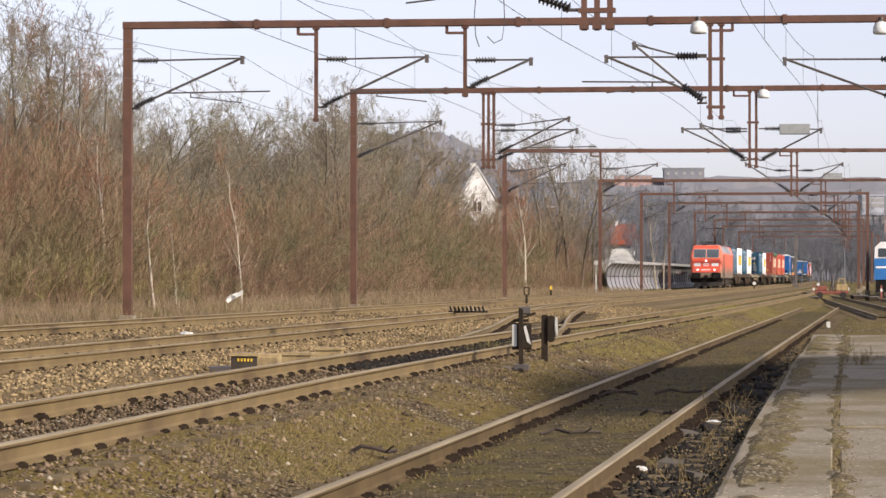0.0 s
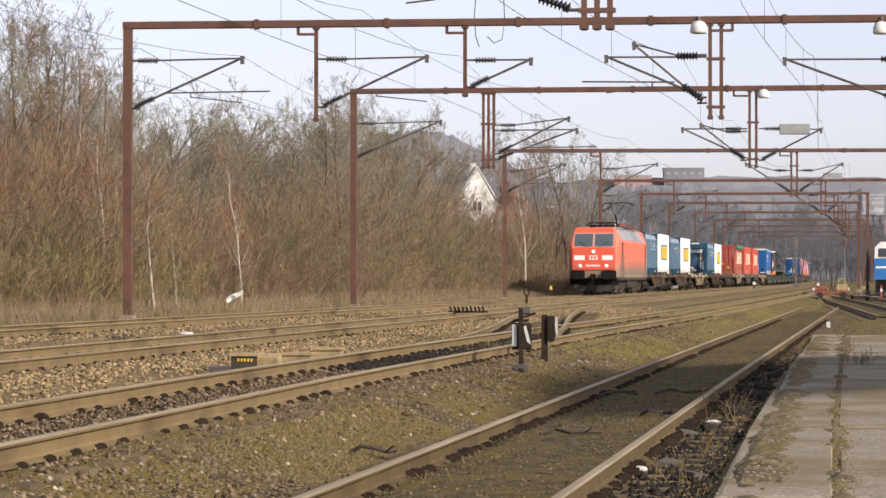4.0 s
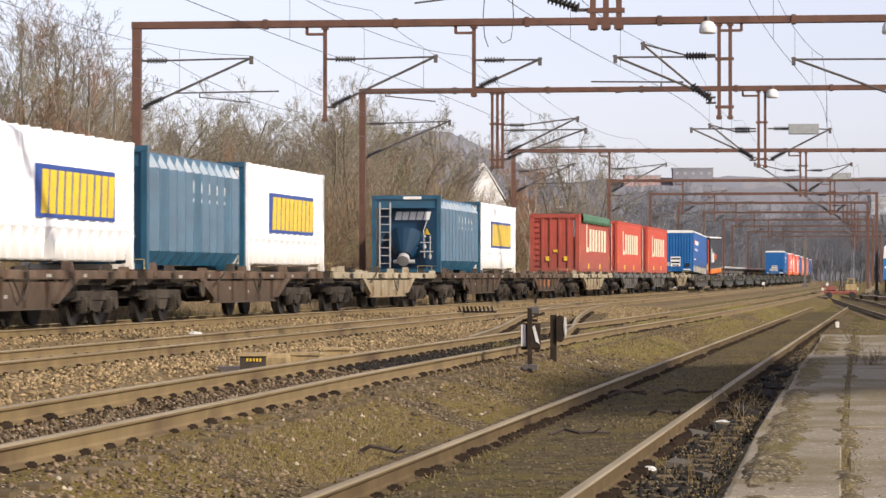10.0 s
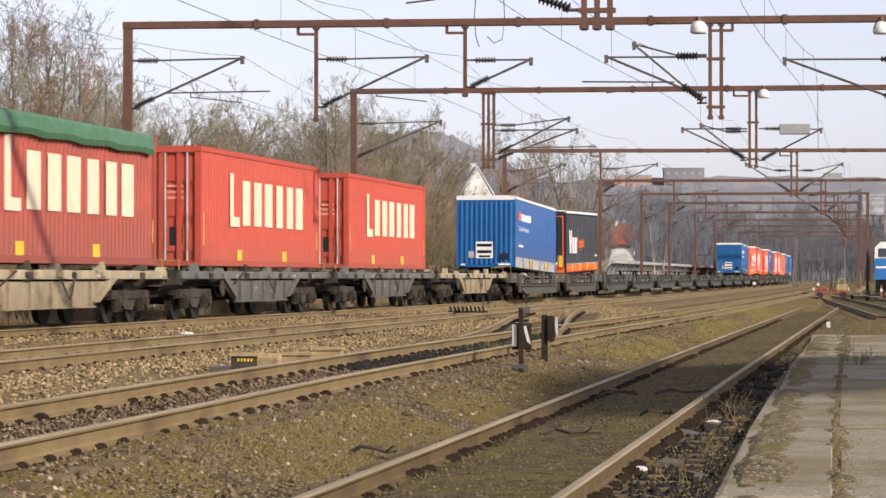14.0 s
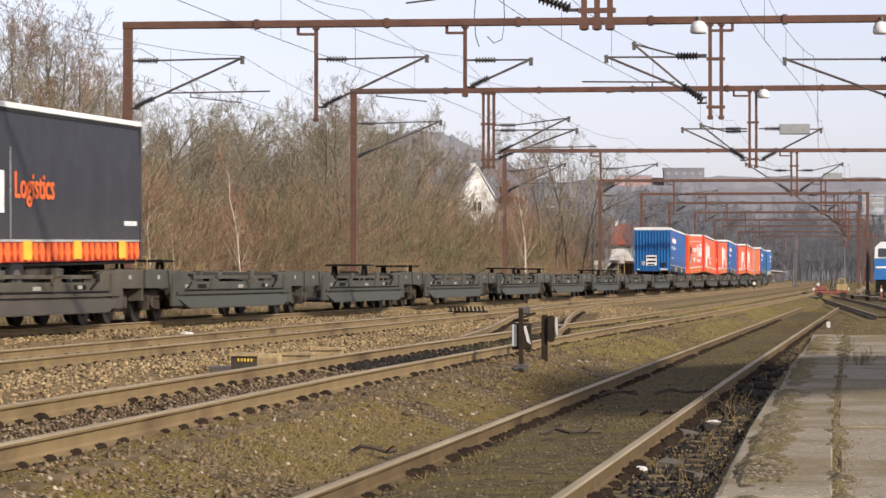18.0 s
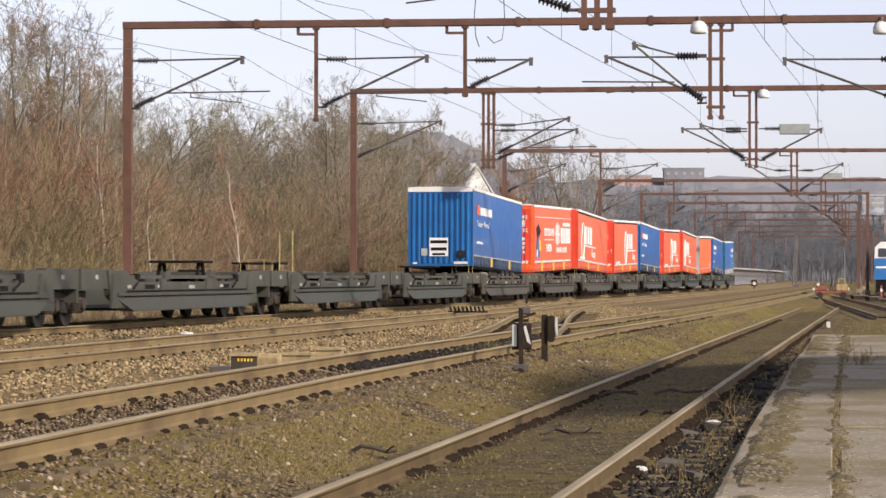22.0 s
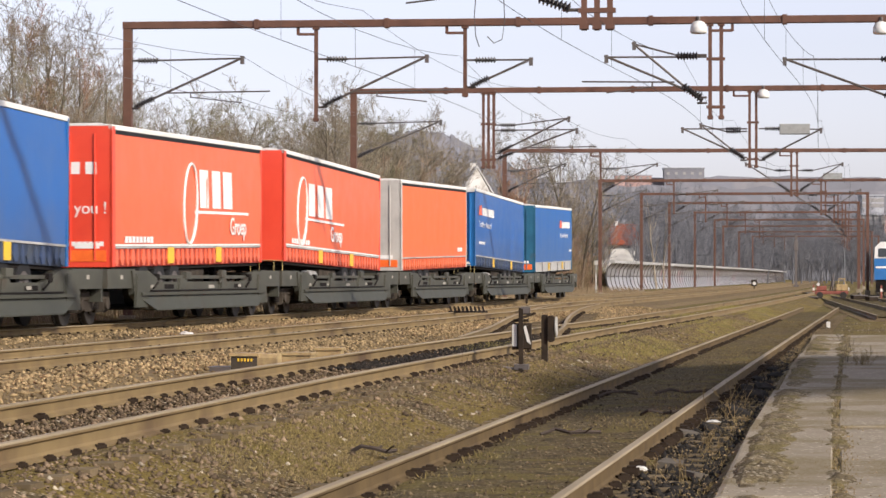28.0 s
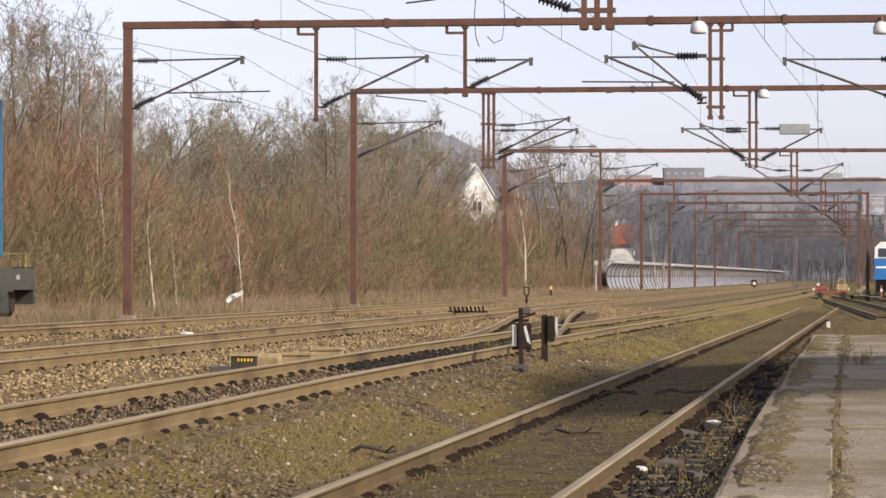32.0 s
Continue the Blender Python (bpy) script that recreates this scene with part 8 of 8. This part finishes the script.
        br = part("dead_branch", Shape().pipe(pts, 0.018, 5).pipe([pts[2], (pts[2][0] + 0.1, 0.2, 0.06)], 0.01, 4).pipe([pts[3], (pts[3][0] + 0.05, -0.18, 0.09)], 0.009, 4), WOOD_DARK, at=pose(x, y, 0.0, 0, 0, rnd.uniform(-30, 30)))
        tagged(br, "dark dead branch lying on the ground", "branch", "dead branches")
    # weeds with upright stalks
    for i, (px, py, n, h, m) in enumerate(((870, 705, 12, 0.42, WOOD_DARK), (1500, 650, 7, 0.75, WOOD_DARK), (1525, 655, 26, 0.3, DRY_GRASS), (1285, 745, 8, 0.3, DRY_GRASS), (1300, 725, 6, 0.3, DRY_GRASS), (1210, 720, 5, 0.25, DRY_GRASS), (1250, 800, 8, 0.2, DRY_GRASS), (1195, 850, 7, 0.2, DRY_GRASS), (960, 660, 30, 0.12, MOSS_GRASS), (900, 655, 40, 0.12, MOSS_GRASS), (1480, 860, 50, 0.07, MOSS_GRASS), (1440, 872, 40, 0.06, MOSS_GRASS))):
        x, y, z = g(px, py)
        O = np.array([(x + rng.normal() * 0.08, y + rng.normal() * 0.1, -0.02) for _ in range(n)])
        P, R = stems(O, h * (0.5 + 0.7 * rng.random(n)), 0.35, 4, 0.0035)
        P2, R2 = shoots(P, R, 4, 0.3, 0.95, 0.4, 0.3, 2, 0.7)
        v, q = merge([rods(P, R), rods(P2, np.maximum(R2, 0.002))])
        tagged(new("weed", quads_mesh("weed", v, q, m)), "wiry dry weed growing from the yard ground", "weed", "weeds", "stuff")


clutter()

RED_GEAR = mat("red_machine_paint", (0.26, 0.085, 0.06), 0.7, col2=(0.16, 0.05, 0.035), scale=5)
TRAM_BLUE = mat("railcar_blue", (0.03, 0.16, 0.42), 0.4, scale=2)


def far_yard():
    a = empty("track_trolley", "small red track trolley with ochre load on the yard track", "track trolley", at=pose(bearing(1472, 165), 165, 0.15, 0, 0, -8))
    part("frame", Shape().box(-1.0, -0.7, 0.25, 1.0, 0.7, 0.45, 0.03), RED_GEAR, a)
    for x in (-0.7, 0.7):
        for s in (-1, 1):
            part("wheel", Shape().wheel(x, s * 0.7, s * 0.78, 0.2, 0.2, 14), TYRE_STEEL, a)
    part("engine", Shape().box(-0.9, -0.5, 0.45, -0.3, 0.4, 0.75, 0.05), RED_GEAR, a)
    part("load", Shape().box(0.3, -0.5, 0.45, 0.95, 0.5, 0.85, 0.05), BOX_OCHRE, a)
    part("lever", Shape().tube((-0.1, 0, 0.45), (0.05, 0, 1.15), 0.04).tube((0.2, 0.2, 0.45), (0.2, 0.2, 1.0), 0.03), GALV, a)
    part("lamp", Shape().tube((1.0, -0.4, 0.55), (1.06, -0.4, 0.55), 0.12, 12), OLD_WHITE, a)
    for k, (px, y) in enumerate(((1560, 175), (1440, 190))):
        p = empty("marker_post", "short red and white marker post", "marker post", "yard posts", at=pose(bearing(px, y), y, 0))
        part("post", Shape().box(-0.06, -0.05, 0, 0.06, 0.05, 0.9), RED_GEAR, p)
        part("band", Shape().box(-0.064, -0.054, 0.5, 0.064, 0.054, 0.7), OLD_WHITE, p)
    # a tangle of rods, an ochre trestle and lamps standing on the trolley
    part("rods", Shape().tube((-0.75, 0.1, 0.7), (-0.55, 0.2, 1.25), 0.03).tube((-0.35, -0.2, 0.45), (-0.6, 0.1, 1.1), 0.03).tube((0.05, -0.3, 0.45), (0.12, 0.1, 1.5), 0.05).tube((-0.9, 0.3, 0.6), (0.5, 0.3, 0.95), 0.025), GALV, a)
    part("trestle", Shape().tube((0.3, 0.1, 0.45), (0.45, 0.1, 1.2), 0.035).tube((0.95, 0.1, 0.45), (0.75, 0.1, 1.2), 0.035).tube((0.4, 0.1, 1.18), (0.85, 0.1, 1.18), 0.035), BOX_OCHRE, a)
    part("lamp", Shape().tube((-0.8, -0.5, 0.85), (-0.8, -0.56, 0.85), 0.1, 12), OLD_WHITE, a)
    for k, (px, y, w) in enumerate(((1415, 170, 0.5), (1440, 158, 0.4), (1520, 172, 0.9), (1543, 160, 0.6), (1430, 200, 0.6))):
        b = empty("cable_trough", "low dark trackside box between the yard tracks", "cable box", "yard boxes", at=pose(bearing(px, y), y, 0.05, 0, 0, 7 * k))
        part("case", Shape().box(-w / 2, -0.25, 0, w / 2, 0.25, 0.24, 0.03), DARK_POST, b)
        part("lid", Shape().box(-w / 2 - 0.03, -0.28, 0.22, w / 2 + 0.03, 0.28, 0.27), GALV, b)
    # a parked blue and white railcar at the edge of the yard
    y = 205
    c = empty("railcar", "parked blue and white railcar in the yard", "railcar", at=pose(bearing(1548, y) + 1.4, y, 0.1, 0, 0, -9))
    part("body", Shape().prism([(-1.4, 1.15), (1.4, 1.15), (1.4, 2.75), (-1.4, 2.75)], 0, 14, "y"), TRAM_BLUE, c, "blue lower body")
    part("upper_body", Shape().prism([(-1.4, 2.75), (1.4, 2.75), (1.35, 3.6), (0.9, 4.0), (-0.9, 4.0), (-1.35, 3.6)], 0.0, 14, "y"), WHITE_PAINT, c, "white upper body")
    part("windscreen", Shape().box(-1.1, -0.03, 2.85, -0.05, 0.0, 3.5), PANE, c)
    part("windscreen", Shape().box(0.05, -0.03, 2.85, 1.1, 0.0, 3.5), PANE, c)
    for k in range(6):
        part("window", Shape().box(-1.43, 1 + k * 2.1, 2.85, -1.37, 2.6 + k * 2.1, 3.4), PANE, c)
    part("band", Shape().box(-1.3, -0.02, 2.0, 1.3, 0.0, 2.15), WHITE_PAINT, c)
    for yy in (2.5, 11.5):
        for s in (-1, 1):
            part("wheel", Shape().wheel(0, s * 0.7, s * 0.8, 0.45, 0.45, 16).turned(pose(0, yy, 0, 0, 0, 90)), TYRE_STEEL, c)
    part("skirt", Shape().box(-1.3, 0.1, 0.2, 1.3, 13.9, 1.15), UNDER, c)



far_yard()


# ---- what moves ----
def on_track(s):
    """The place s metres along the main line from level with the tripod, and its heading there."""
    y = s * 0.98546 if s * 0.98546 < 150 else None
    if y is None:
        y, left = 150.0, s - 150.0 / 0.98546
        while left > 0:
            g = 0.17244 - 6e-5 * max(0, y - 150)
            d = min(left, 10.0)
            y += d / math.hypot(1, g)
            left -= d
    return Vector((train_x(y), y, MAIN_Z))


SLACK = line([(0, 1.4), (18, 0.75), (38, 0.4), (56, 0.75), (74, 1.2), (93, 1.45), (114, 1.65), (131, 1.85), (163, 2.55), (182, 3.25), (200, 3.05), (348, 2.85), (383, 2.6), (400, 2.6), (448, 2.85), (520, 2.75)])


def run_out(t):
    """Metres along the main line to the locomotive's front: 22.5 metres a second at eight seconds, slowly braking."""
    q = t - 8
    return 68.1 - 22.5 * q + 0.017 * q * q


def motions():
    """Every vehicle and load of the train glides along the main line."""
    for ob, behind, length, lift, tilt in TRAIN:
        rows = []
        for t in (0, 2, 4, 6, 8, 10, 12, 14, 16, 18, 20, 22, 24, 26, 28, 30, 32):
            s = run_out(t) + behind + SLACK(behind)
            a, b = on_track(s), on_track(s + length)
            d = a - b
            m = Matrix.Translation(a + Vector((0, 0, lift))) @ Matrix.Rotation(math.atan2(d.y, d.x), 4, "Z") @ Matrix.Rotation(radians(tilt), 4, "Y")
            rows.append((t, m))
        walk(ob, rows)


motions()
